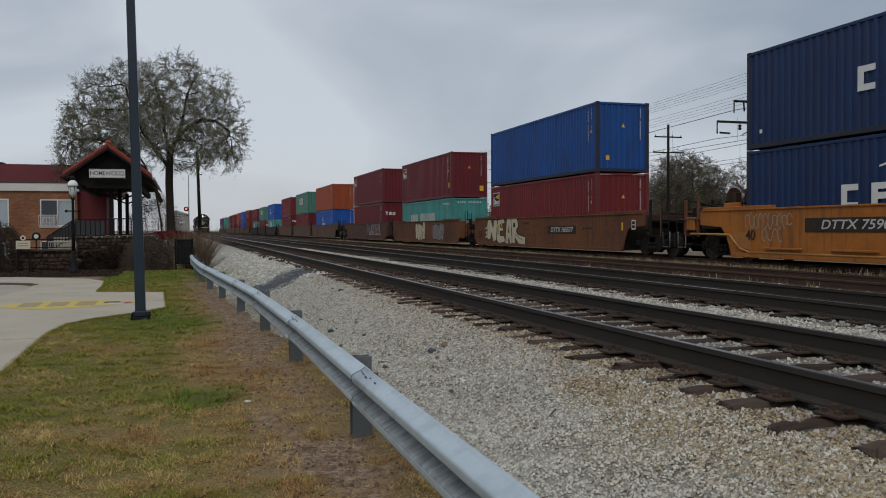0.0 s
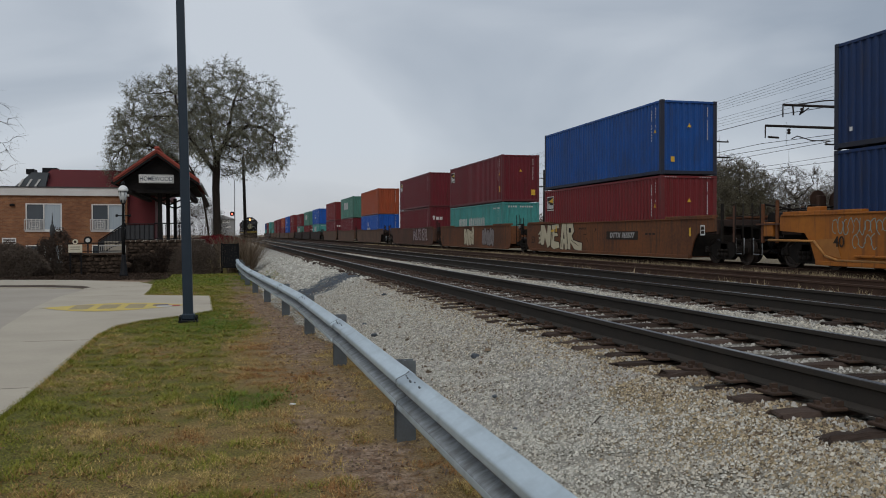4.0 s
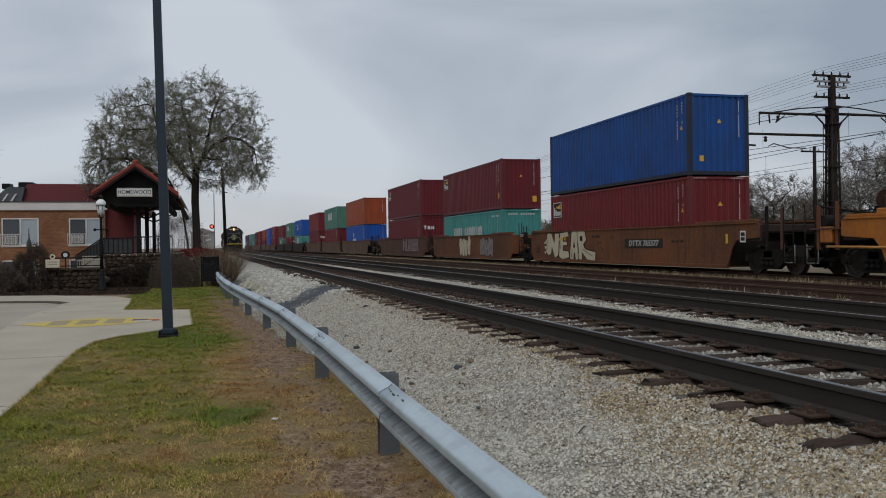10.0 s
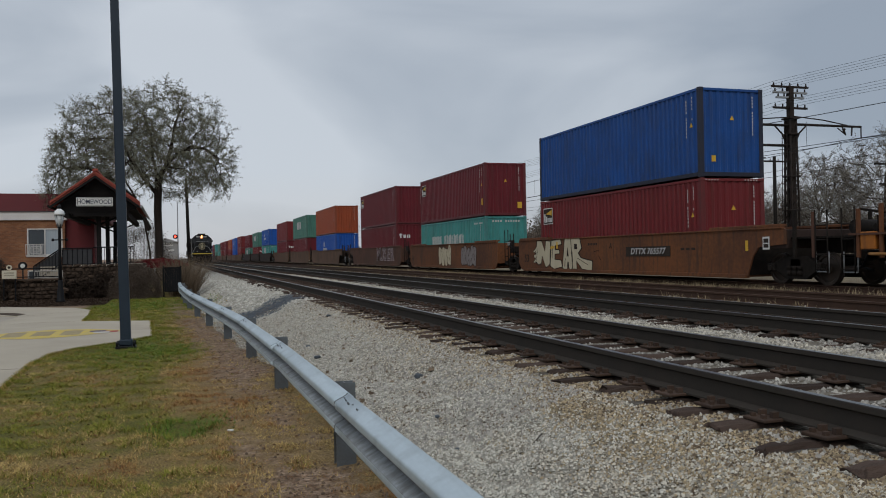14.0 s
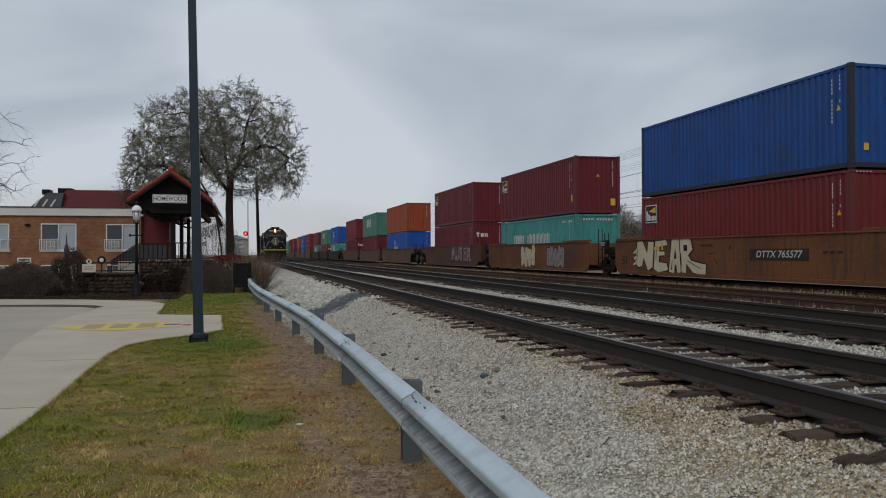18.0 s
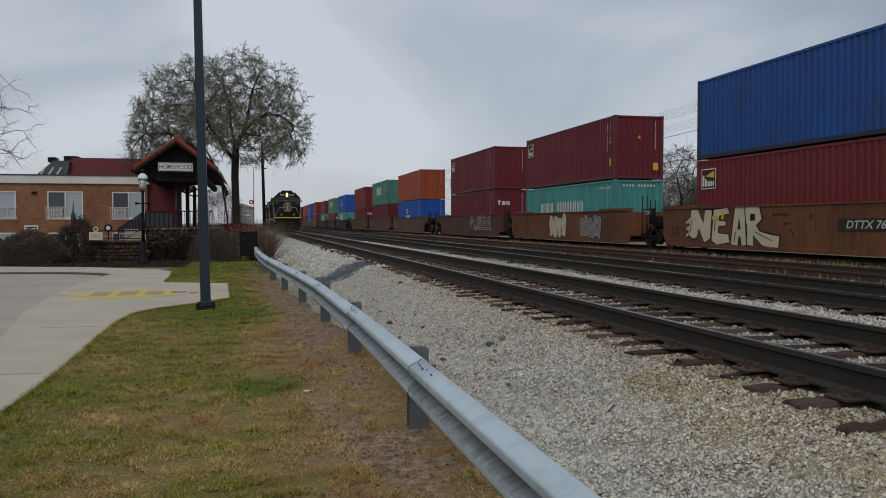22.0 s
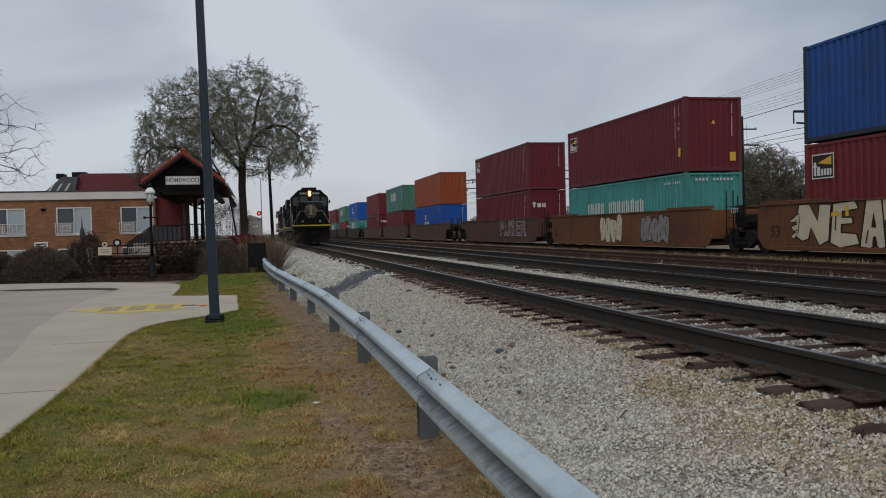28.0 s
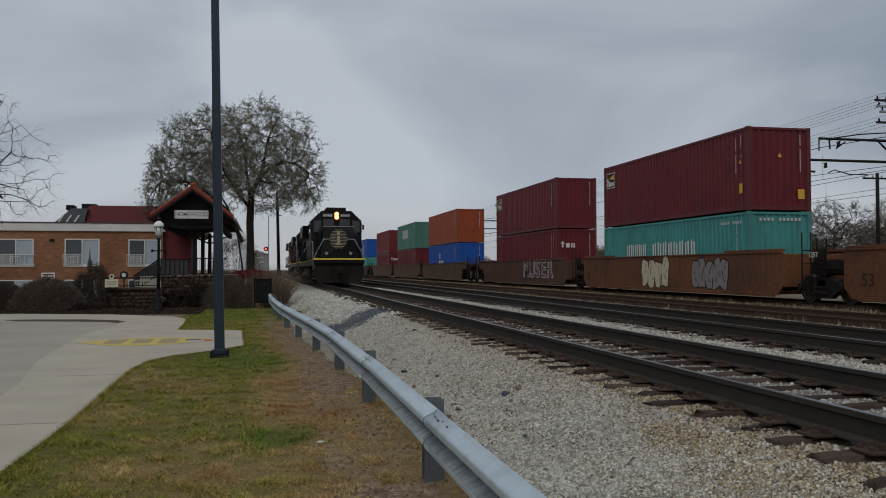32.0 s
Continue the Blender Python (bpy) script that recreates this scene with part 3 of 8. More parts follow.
# ---------------------------------------------------------------- guard rail
def guard_rail():
    t = thing("guard_rail", pose(0, 0, 0), "galvanised steel w-beam guard rail on short posts beside the ballast", "guard rail")
    # w-shaped section with rounded ribs towards the lawn
    sec = []
    for k in range(33):
        q = -0.155 + 0.31 * k / 32
        rib = 0.5 * (1 - math.cos(2 * math.pi * (q + 0.155) / 0.155))
        sec.append((-0.092 * min(1.0, rib * 1.3) ** 0.8, q))
    sec = sec[::-1]
    sec = sec + [(a + 0.005, b) for a, b in sec[::-1]]
    ztop = 0.475
    joints = [-3.0, 1.7, 5.5, 9.3, 13.1, 16.4, 19.8, 23.0, 26.4, 29.8, 34.2]
    for i, (ya, yb) in enumerate(zip(joints, joints[1:])):
        n = 6
        ysl = [ya + (yb + 0.16 - ya) * k / n for k in range(n + 1)]
        lap = 0.008 * (i % 2)
        bm = bmesh.new()
        extrude_profile(bm, sec, [lambda a, b, y=min(y, 34.2): (rail_x(y) + a - lap, y, ztop + b) for y in ysl])
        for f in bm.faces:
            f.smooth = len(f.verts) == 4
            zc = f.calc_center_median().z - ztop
            # valley and lower lip take the steel with shade and grime painted in
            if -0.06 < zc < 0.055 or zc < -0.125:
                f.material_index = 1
        part("beam", bm, [M_GALV, M_GALV_SHADE_DIRT], t)
        for q, (dy, ln) in enumerate(((0.10, 0.03), (0.02, 0.035), (-0.10, 0.05), (-0.17, 0.03), (-0.34, 0.04))):
            bm = bmesh.new()
            yy = ya + dy
            if yy > 0:
                box(bm, rail_x(yy) - 0.044 - 0.008 * (q % 3), rail_x(yy) - 0.037 - 0.008 * (q % 3), yy - ln / 2, yy + ln / 2, ztop + 0.121, ztop + 0.1365)
                part("bolt_slot", bm, M_POST, t, "dark scuffed slot")
        if yb < 34:
            bm = bmesh.new()
            extrude_profile(bm, sec, [lambda a, b, y=y: (rail_x(y) + a - 0.0095, y, ztop + b) for y in (yb + 0.15, yb + 0.172)])
            part("lap_edge", bm, M_POST, t, "dark overlapped sheet edge")
        for by in (ya + 0.04, ya + 0.12):
            for bz in (0.085, -0.085):
                bm = bmesh.new()
                tube(bm, (rail_x(by) - 0.085 - lap, by, ztop + bz), (rail_x(by) - 0.105 - lap, by, ztop + bz), 0.016, 0.012, 8)
                part("splice_bolt", bm, M_GALV, t)
    for y in (2.5, 6.25, 10.0, 13.3, 16.6, 20.0, 23.2, 26.6, 30.0, 33.4):
        x = rail_x(y) + 0.085
        bm = bmesh.new()
        h = 0.618
        box(bm, x - 0.075, x + 0.075, y - 0.052, y - 0.044, -0.4, h)
        box(bm, x - 0.075, x + 0.075, y + 0.044, y + 0.052, -0.4, h)
        box(bm, x - 0.004, x + 0.004, y - 0.044, y + 0.044, -0.4, h - 0.002)
        part("post", bm, M_POST, t, "grey steel i-section post")
    # slim rounded tip
    bm = bmesh.new()
    x, y = RAIL_LINE[-1]
    tube(bm, (x - 0.03, y + 0.03, ztop - 0.15), (x - 0.03, y + 0.03, ztop + 0.15), 0.05, 0.05, 10)
    part("end_terminal", bm, M_GALV, t)


guard_rail()

# ---------------------------------------------------------------- containers
CL, CW = 12.192, 2.438
CONT_ME = {}


def corr(bm, length, z0, z1, place, flip=False):
    """Trapezoid corrugated sheet; place maps (along, depth, z)."""
    n = max(4, round(length / 0.278))
    p = length / n
    prof = []
    for k in range(n):
        a = k * p
        prof += [(a, 0.0), (a + p * 0.30, 0.0), (a + p * 0.44, 0.045), (a + p * 0.86, 0.045)]
    prof.append((length, 0.0))
    lo = [bm.verts.new(place(a, d, z0)) for a, d in prof]
    hi = [bm.verts.new(place(a, d, z1)) for a, d in prof]
    for k in range(len(prof) - 1):
        q = (lo[k], lo[k + 1], hi[k + 1], hi[k])
        bm.faces.new(q[::-1] if flip else q)
    return bm


def container_meshes(H):
    if H in CONT_ME:
        return CONT_ME[H]
    hw, L, out = CW / 2, CL, []

    def add(name, bm):
        me = bpy.data.meshes.new(name)
        bm.normal_update()
        bm.to_mesh(me)
        bm.free()
        out.append((name, me))

    z0, z1 = 0.16, H - 0.10
    for s in (-1, 1):
        add("side_panel", corr(bmesh.new(), L - 0.30, z0, z1, lambda a, d, z: (s * (hw - 0.012 - d), 0.15 + a, z), s > 0))
    for yy, s in ((0.0, 1), (L, -1)):
        add("end_panel", corr(bmesh.new(), CW - 0.30, z0, z1, lambda a, d, z: (-hw + 0.15 + a, yy + s * (0.02 + d), z), s < 0))
    add("roof_panel", box(bmesh.new(), -hw + 0.05, hw - 0.05, 0.05, L - 0.05, H - 0.05, H - 0.025))
    add("floor", box(bmesh.new(), -hw + 0.05, hw - 0.05, 0.05, L - 0.05, 0.09, 0.15))
    for s in (-1, 1):
        add("bottom_rail", box(bmesh.new(), min(s * hw, s * (hw - 0.06)), max(s * hw, s * (hw - 0.06)), 0.17, L - 0.17, 0.03, 0.165, 0.006))
        add("top_rail", box(bmesh.new(), min(s * hw, s * (hw - 0.07)), max(s * hw, s * (hw - 0.07)), 0.17, L - 0.17, H - 0.105, H - 0.02, 0.006))
        for yy in (0.0, L - 0.155):
            add("corner_post", box(bmesh.new(), min(s * hw, s * (hw - 0.155)), max(s * hw, s * (hw - 0.155)), yy, yy + 0.155, 0.118, H - 0.118, 0.008))
            for zz in (0.0, H - 0.118):
                bm = box(bmesh.new(), min(s * (hw + 0.003), s * (hw - 0.162)), max(s * (hw + 0.003), s * (hw - 0.162)), yy - 0.004 if yy < 1 else yy - 0.008, yy + 0.159, zz, zz + 0.118, 0.012)
                add("corner_casting", bm)
    for yy in (0.0, L - 0.09):
        add("end_sill", box(bmesh.new(), -hw + 0.162, hw - 0.162, yy, yy + 0.09, 0.03, 0.165, 0.006))
        add("end_header", box(bmesh.new(), -hw + 0.162, hw - 0.162, yy, yy + 0.09, H - 0.105, H - 0.02, 0.006))
    CONT_ME[H] = out
    return out


PAINT = {}


def paint(c):
    cols = {"blue": ((0.008, 0.070, 0.275), (0.010, 0.046, 0.165)), "navy": ((0.007, 0.028, 0.098), (0.006, 0.021, 0.072)),
            "red": ((0.165, 0.017, 0.019), (0.125, 0.014, 0.016)), "maroon": ((0.138, 0.014, 0.020), (0.10, 0.011, 0.016)),
            "teal": ((0.065, 0.285, 0.265), (0.048, 0.20, 0.185)), "green": ((0.075, 0.20, 0.155), (0.055, 0.145, 0.115)),
            "orange": ((0.31, 0.062, 0.020), (0.23, 0.047, 0.017)), "bright_blue": ((0.010, 0.085, 0.37), (0.010, 0.064, 0.28))}
    if c not in PAINT:
        a, b = cols[c]
        PAINT[c] = (mat(c + "_container_paint", a, b, 0.5, spec=0.28, scale=0.9, fine=12, bump=0.06, mix=0.85, streak=(a[0] * 0.5 + 0.018, a[1] * 0.5 + 0.012, a[2] * 0.45 + 0.008, 0.8)),
                    mat(c + "_frame_paint", (0.010, 0.016, 0.034) if c in ("blue", "navy") else tuple(v * 0.8 for v in a), tuple(v * (0.05 if c in ("blue", "navy") else 0.3) + w for v, w in zip(a, (0.026, 0.017, 0.012))), 0.6, scale=3, fine=25, bump=0.15, mix=0.6))
    return PAINT[c]


LABELS = {"blue": "blue", "navy": "dark navy blue", "red": "dull red", "maroon": "dark maroon", "teal": "sea-green", "green": "green", "orange": "rust-orange", "bright_blue": "bright blue"}


MARK_ME = {}


def bars(name, parent, x, cells, material, m, label=""):
    """Small raised marks, one piece each: cells of (u, v, w, h) in the plane of m."""
    o = None
    for u, v, w, h in cells:
        key = (round(w, 3), round(h, 3), material.name)
        if key not in MARK_ME:
            me = bpy.data.meshes.new(name)
            bm = box(bmesh.new(), 0, w, 0, h, -0.001, 0.003)
            bm.to_mesh(me)
            bm.free()
            me.materials.append(material)
            MARK_ME[key] = me
        o = share(name, MARK_ME[key], parent, m @ pose(u, v, 0), label)
    return o


def left_at(y, z, x=-CW / 2):
    return pose(x, y, z) @ FACE_LEFT


def end_at(x, z, y=-0.004):
    return pose(x, y, z) @ FACE_CAM


def container(u, z, colour, H=2.896, marks="", up=True, group="containers on the train"):
    p, fr = paint(colour)
    where = "on another container" if up else "deep in a well car"
    t = thing("shipping_container", pose(TRAIN_X, TRAIN_Y0 + u, z), f"{LABELS[colour]} corrugated steel container {where}", "container", group)
    for name, me in container_meshes(H):
        key = (name, colour, H, me.name)
        if key not in CONT_ME:
            c = me.copy()
            c.materials.append(p if name in ("side_panel", "end_panel", "roof_panel", "top_rail", "end_header") else fr)
            CONT_ME[key] = c
        share(name, CONT_ME[key], t)
    rnd = random.Random(int(u * 10))
    if marks:
        # identification columns: unreadable, drawn as small bars
        bars("identification_mark", t, 0, [(0, -k * 0.115, 0.042, 0.085) for k in range(11) if k != 4], M_MARK, left_at(0.74, H - 0.42, -CW / 2 - 0.006))
        if H > 2.7:
            bars("identification_mark", t, 0, [(0, -k * 0.115, 0.035, 0.075) for k in (0, 1, 2, 3, 6)], M_MARK, left_at(0.42, H - 0.34, -CW / 2 - 0.006))
            bars("identification_mark", t, 0, [(0, -k * 0.10, 0.035, 0.075) for k in range(13) if k != 4], M_MARK, end_at(0.78, H - 0.32))
        else:
            bars("identification_mark", t, 0, [(k * 0.15, 0, 0.09, 0.10) for k in range(11) if k != 4], M_MARK, end_at(-0.8, H - 0.32))
            bars("identification_mark", t, 0, [(-k * 0.15, 0, 0.09, 0.10) for k in range(9) if k != 4], M_MARK, left_at(0.5, H - 0.4, -CW / 2 - 0.006))
    if "w" in marks:      # warning triangles
        for mm in (left_at(0.45, H - 1.25, -CW / 2 - 0.006), end_at(0.0, H * 0.64)):
            bm = bmesh.new()
            v = [bm.verts.new(c) for c in ((-0.09, 0, 0.004), (0.09, 0, 0.004), (0, 0.16, 0.004))]
            bm.faces.new(v)
            part("warning_triangle", bm, M_YMARK, t).matrix_basis = mm
    if "y" in marks:      # square yellow stickers
        bars("yellow_sticker", t, 0, [(-0.13, 0, 0.26, 0.34)], M_YMARK, end_at(0.82, 0.42))
        bars("yellow_sticker", t, 0, [(-0.10, 0, 0.2, 0.34)], M_YMARK, left_at(0.42, 0.62, -CW / 2 - 0.006))
    if "s" in marks:      # small sticker low on the end
        bars("yellow_sticker", t, 0, [(-0.08, 0, 0.16, 0.2)], M_YMARK, end_at(-0.72, 0.5))
    if "b" in marks:      # emblem panel at the far upper corner
        bars("emblem_panel", t, 0, [(0, 0, 0.95, 0.72)], M_WHITE, left_at(CL - 0.35, H - 1.06, -CW / 2 - 0.003), "white-edged dark emblem panel")
        bars("emblem_ground", t, 0, [(0.035, 0.035, 0.88, 0.65)], M_DARKMARK, left_at(CL - 0.35, H - 1.06, -CW / 2 - 0.006))
        o = bars("emblem_mark", t, 0, [(0.09, 0.09, 0.10, 0.40), (0.07, 0.34, 0.14, 0.06), (0.24, 0.09, 0.13, 0.26), (0.42, 0.09, 0.08, 0.19), (0.54, 0.09, 0.08, 0.19), (0.66, 0.09, 0.08, 0.19), (0.78, 0.09, 0.07, 0.19)], M_WHITE, left_at(CL - 0.35, H - 1.06, -CW / 2 - 0.010))
        bm = bmesh.new()
        bm.faces.new([bm.verts.new(c) for c in ((0.26, 0.46, 0.005), (0.86, 0.38, 0.005), (0.86, 0.64, 0.005))])
        part("emblem_mark", bm, M_YMARK, t).matrix_basis = left_at(CL - 0.35, H - 1.06, -CW / 2 - 0.009)
    if "c" in marks:      # company name along the side as plain blocks
        bars("company_name_block", t, 0, [(k * 0.40 + 0.17 * s, 0, 0.10, 0.62 + 0.04 * ((k * 3 + s) % 2)) for k in range(5) for s in (0, 1)] + [(2.5 + k * 0.46 + 0.2 * s, 0, 0.11, 0.62 + 0.04 * ((k * 2 + s) % 3)) for k in range(8) for s in (0, 1)], M_WHITE, left_at(9.6, 1.05, -CW / 2 - 0.006), "large white block lettering")
    if "t" in marks:      # short name on the end
        bars("company_name_block", t, 0, [(-0.33, 0, 0.1, 0.34), (-0.4, 0.2, 0.24, 0.07), (-0.08, 0, 0.22, 0.25), (0.22, 0, 0.09, 0.25), (0.36, 0, 0.09, 0.25)], M_WHITE, end_at(-0.55, H - 1.05))
    if "g" in marks:      # big pale emblem in mid side
        bars("company_name_block", t, 0, [(0, 0, 1.0, 0.95), (1.25, 0, 1.0, 0.95), (2.5, 0.0, 1.0, 0.95)], M_MARK, left_at(8.3, 1.25, -CW / 2 - 0.006), "three pale lettering blocks")
    if "l" in marks:
        bars("company_name_block", t, 0, [(0, 0, 0.8, 0.34), (0.3, 0.5, 0.5, 0.5), (0.95, 0, 0.5, 0.34), (1.6, 0, 0.5, 0.34)], M_MARK, left_at(7.4, 1.1, -CW / 2 - 0.006))
    if "n" in marks:      # large white name with a swoosh
        cells = []
        for k in range(6):
            u0 = 0.98 * k + (0.5 if k > 2 else 0)
            cells += [(u0, 0, 0.2, 0.62), (u0 + 0.2, 0.0 if k % 2 == 0 else 0.22, 0.36, 0.16), (u0 + 0.2, 0.46, 0.36, 0.16)] + ([(u0 + 0.56, 0, 0.18, 0.62)] if k % 3 else [])
        bars("company_name_block", t, 0, cells, M_WHITE, left_at(7.9 if "u" in marks else 8.42, 1.08, -CW / 2 - 0.006), "large white company lettering")
        bm = bmesh.new()
        for k in range(10):
            a0, a1 = 0.5 + k * 0.1, 0.6 + k * 0.1
            pts = [(1.0 + 5.2 * (a - 0.5), 0.75 + 0.55 * math.sin((a - 0.4) * 2.2), w) for a, w in ((a0, 0.05 + 0.1 * (a0 - 0.5)), (a1, 0.05 + 0.1 * (a1 - 0.5)))]
            (xa, ya, wa), (xb, yb, wb) = pts
            bm.faces.new([bm.verts.new(c) for c in ((xa, ya, 0.004), (xb, yb, 0.004), (xb, yb + wb, 0.004), (xa, ya + wa, 0.004))])
        part("swoosh", bm, M_WHITE, t, "white swoosh over the lettering").matrix_basis = left_at(7.7 if "u" in marks else 8.2, 1.2, -CW / 2 - 0.006)
        bars("door_seal_mark", t, 0, [(0, 0, 0.11, 0.11)], M_WHITE, left_at(CL - 0.6, 0.45, -CW / 2 - 0.006))
    if "h" in marks:      # hazard stripes along the top edge
        bars("hazard_stripe", t, 0, [(k * 0.11, 0, 0.05, 0.035) for k in range(5)], M_MARK, end_at(-1.05, H - 0.085, -0.006))
        bars("hazard_stripe", t, 0, [(k * 0.11, 0, 0.05, 0.035) for k in range(5)], M_MARK, end_at(0.45, H - 0.085, -0.006))
    STOCK.append((t, TRAIN_X, TRAIN_Y0 + u, z))
    return t


# ---------------------------------------------------------------- well cars
TRAIN_X, TRAIN_Y0 = 17.36, 30.55        # u = 0 is the near end of the blue container, at t = 0
TR_Z = 0.55                             # rail head under the train
STOCK, SPINS = [], []
WR = 0.43


def wheel_mesh():
    if "wheel" not in CONT_ME:
        bm = bmesh.new()
        prof = [(0.0, -0.055), (0.10, -0.085), (0.12, -0.03), (0.33, -0.02), (0.36, -0.06), (WR, -0.06), (WR, 0.055), (WR + 0.028, 0.06), (WR + 0.028, 0.085), (0.37, 0.08), (0.33, 0.03), (0.12, 0.05), (0.0, 0.05)]
        seg = 28
        rings = [[bm.verts.new((d, r * math.cos(k * 2 * math.pi / seg), r * math.sin(k * 2 * math.pi / seg))) for k in range(seg)] for r, d in prof if r > 0]
        for a, b in zip(rings, rings[1:]):
            for k in range(seg):
                bm.faces.new((a[k], a[(k + 1) % seg], b[(k + 1) % seg], b[k]))
        bm.faces.new(rings[0][::-1])
        bm.faces.new(rings[-1])
        bmesh.ops.recalc_face_normals(bm, faces=bm.faces)
        me = bpy.data.meshes.new("wheel")
        bm.to_mesh(me)
        bm.free()
        me.materials.append(M_WHEEL)
        CONT_ME["wheel"] = me
    return CONT_ME["wheel"]


def truck(car, yc, spin, base=0.9, frame_mat=None):
    """Two-axle freight truck at yc in the car's space (origin at rail head, track centre)."""
    bm = bmesh.new()
    box(bm, -1.08, 1.08, yc - 0.2, yc + 0.2, 0.50, 0.72, 0.02)
    fr = part("truck", bm, frame_mat or M_TRUCK, car, "grimy cast-iron truck with exposed springs")
    for s in (-1, 1):
        bm = bmesh.new()
        x = s * 0.99
        prof = [(-base - 0.22, 0.40), (-base - 0.22, 0.58), (-base + 0.16, 0.62), (-0.42, 0.78), (0.42, 0.78), (base - 0.16, 0.62), (base + 0.22, 0.58), (base + 0.22, 0.40), (base - 0.16, 0.38), (0.40, 0.16), (-0.40, 0.16), (-base + 0.16, 0.38)]
        extrude_profile(bm, prof, [lambda a, b, xx=xx: (xx, yc + a, b) for xx in (x - 0.09, x + 0.09)])
        part("side_frame", bm, frame_mat or M_TRUCK, fr)
        for k in range(3):
            bm = bmesh.new()
            xx, yy = s * 1.10, yc - 0.2 + 0.2 * k
            lathe(bm, [(0.075, 0.26), (0.075, 0.36), (0.055, 0.37), (0.055, 0.42), (0.075, 0.43), (0.075, 0.52)], 10, (xx, yy))
            part("spring", bm, M_TRUCK, fr)
    for s in (-1, 1):
        for yy in (-base, base):
            bm = bmesh.new()
            box(bm, s * 1.02 - 0.12, s * 1.02 + 0.12, yc + yy - 0.14, yc + yy + 0.14, 0.36, 0.6, 0.03)
            tube(bm, (s * 1.13, yc + yy, 0.45), (s * 1.19, yc + yy, 0.45), 0.09, 0.07, 10)
            part("bearing_box", bm, M_TRUCK, fr)
    for yy in (-base, base):
        axle = part("axle", tube(bmesh.new(), (-0.9, 0, 0), (0.9, 0, 0), 0.075, 0.075, 10), M_WHEEL, fr)
        axle.matrix_basis = pose(0, yc + yy, WR)
        for s in (-1, 1):
            if spin:
                w = share("wheel", wheel_mesh(), fr, pose(s * 0.7525, yc + yy, WR, 0, 0, 0 if s < 0 else 180))
                SPINS.append((w, s * 0.7525, yc + yy, WR, 0 if s < 0 else 180, WR, "train"))
            else:
                share("wheel", wheel_mesh(), fr, pose(s * 0.7525, yc + yy, WR, 0, 0, 0 if s < 0 else 180))


M_WELL = {"brown": mat("brown_well_car_paint", (0.185, 0.072, 0.030), (0.082, 0.040, 0.026), 0.75, scale=0.5, fine=8, bump=0.1, mix=0.95, streak=(0.062, 0.040, 0.029, 0.8)),
          "orange": mat("orange_well_car_paint", (0.40, 0.135, 0.018), (0.23, 0.075, 0.018), 0.65, spec=0.25, scale=0.7, fine=9, bump=0.06, mix=0.85, streak=(0.10, 0.05, 0.028, 0.7)),
          "dull": mat("dull_brown_well_car_paint", (0.125, 0.060, 0.040), (0.066, 0.040, 0.030), 0.8, scale=0.6, fine=9, bump=0.1, mix=0.9, streak=(0.045, 0.028, 0.02, 0.7)),
          "tan": mat("faded_well_car_paint", (0.135, 0.078, 0.05), (0.08, 0.05, 0.036), 0.8, scale=0.7, fine=12, bump=0.1, mix=0.85, streak=(0.07, 0.045, 0.035, 0.6)),
          "black": mat("sooty_well_car_paint", (0.03, 0.022, 0.02), (0.055, 0.035, 0.028), 0.8, scale=0.7, fine=12, bump=0.1, mix=0.8)}


def ladder(car, x, y, z0, z1, m, w=0.42, along="y"):
    bm = bmesh.new()
    for s in (-1, 1):
        tube(bm, (x, y + s * w / 2, z0), (x, y + s * w / 2, z1), 0.022, 0.022, 6)
    n = int((z1 - z0) / 0.38)
    for k in range(n + 1):
        zz = z0 + 0.1 + k * 0.38
        if zz < z1 - 0.2:
            tube(bm, (x, y - w / 2, zz), (x, y + w / 2, zz), 0.016, 0.016, 6)
    part("ladder", bm, m, car)


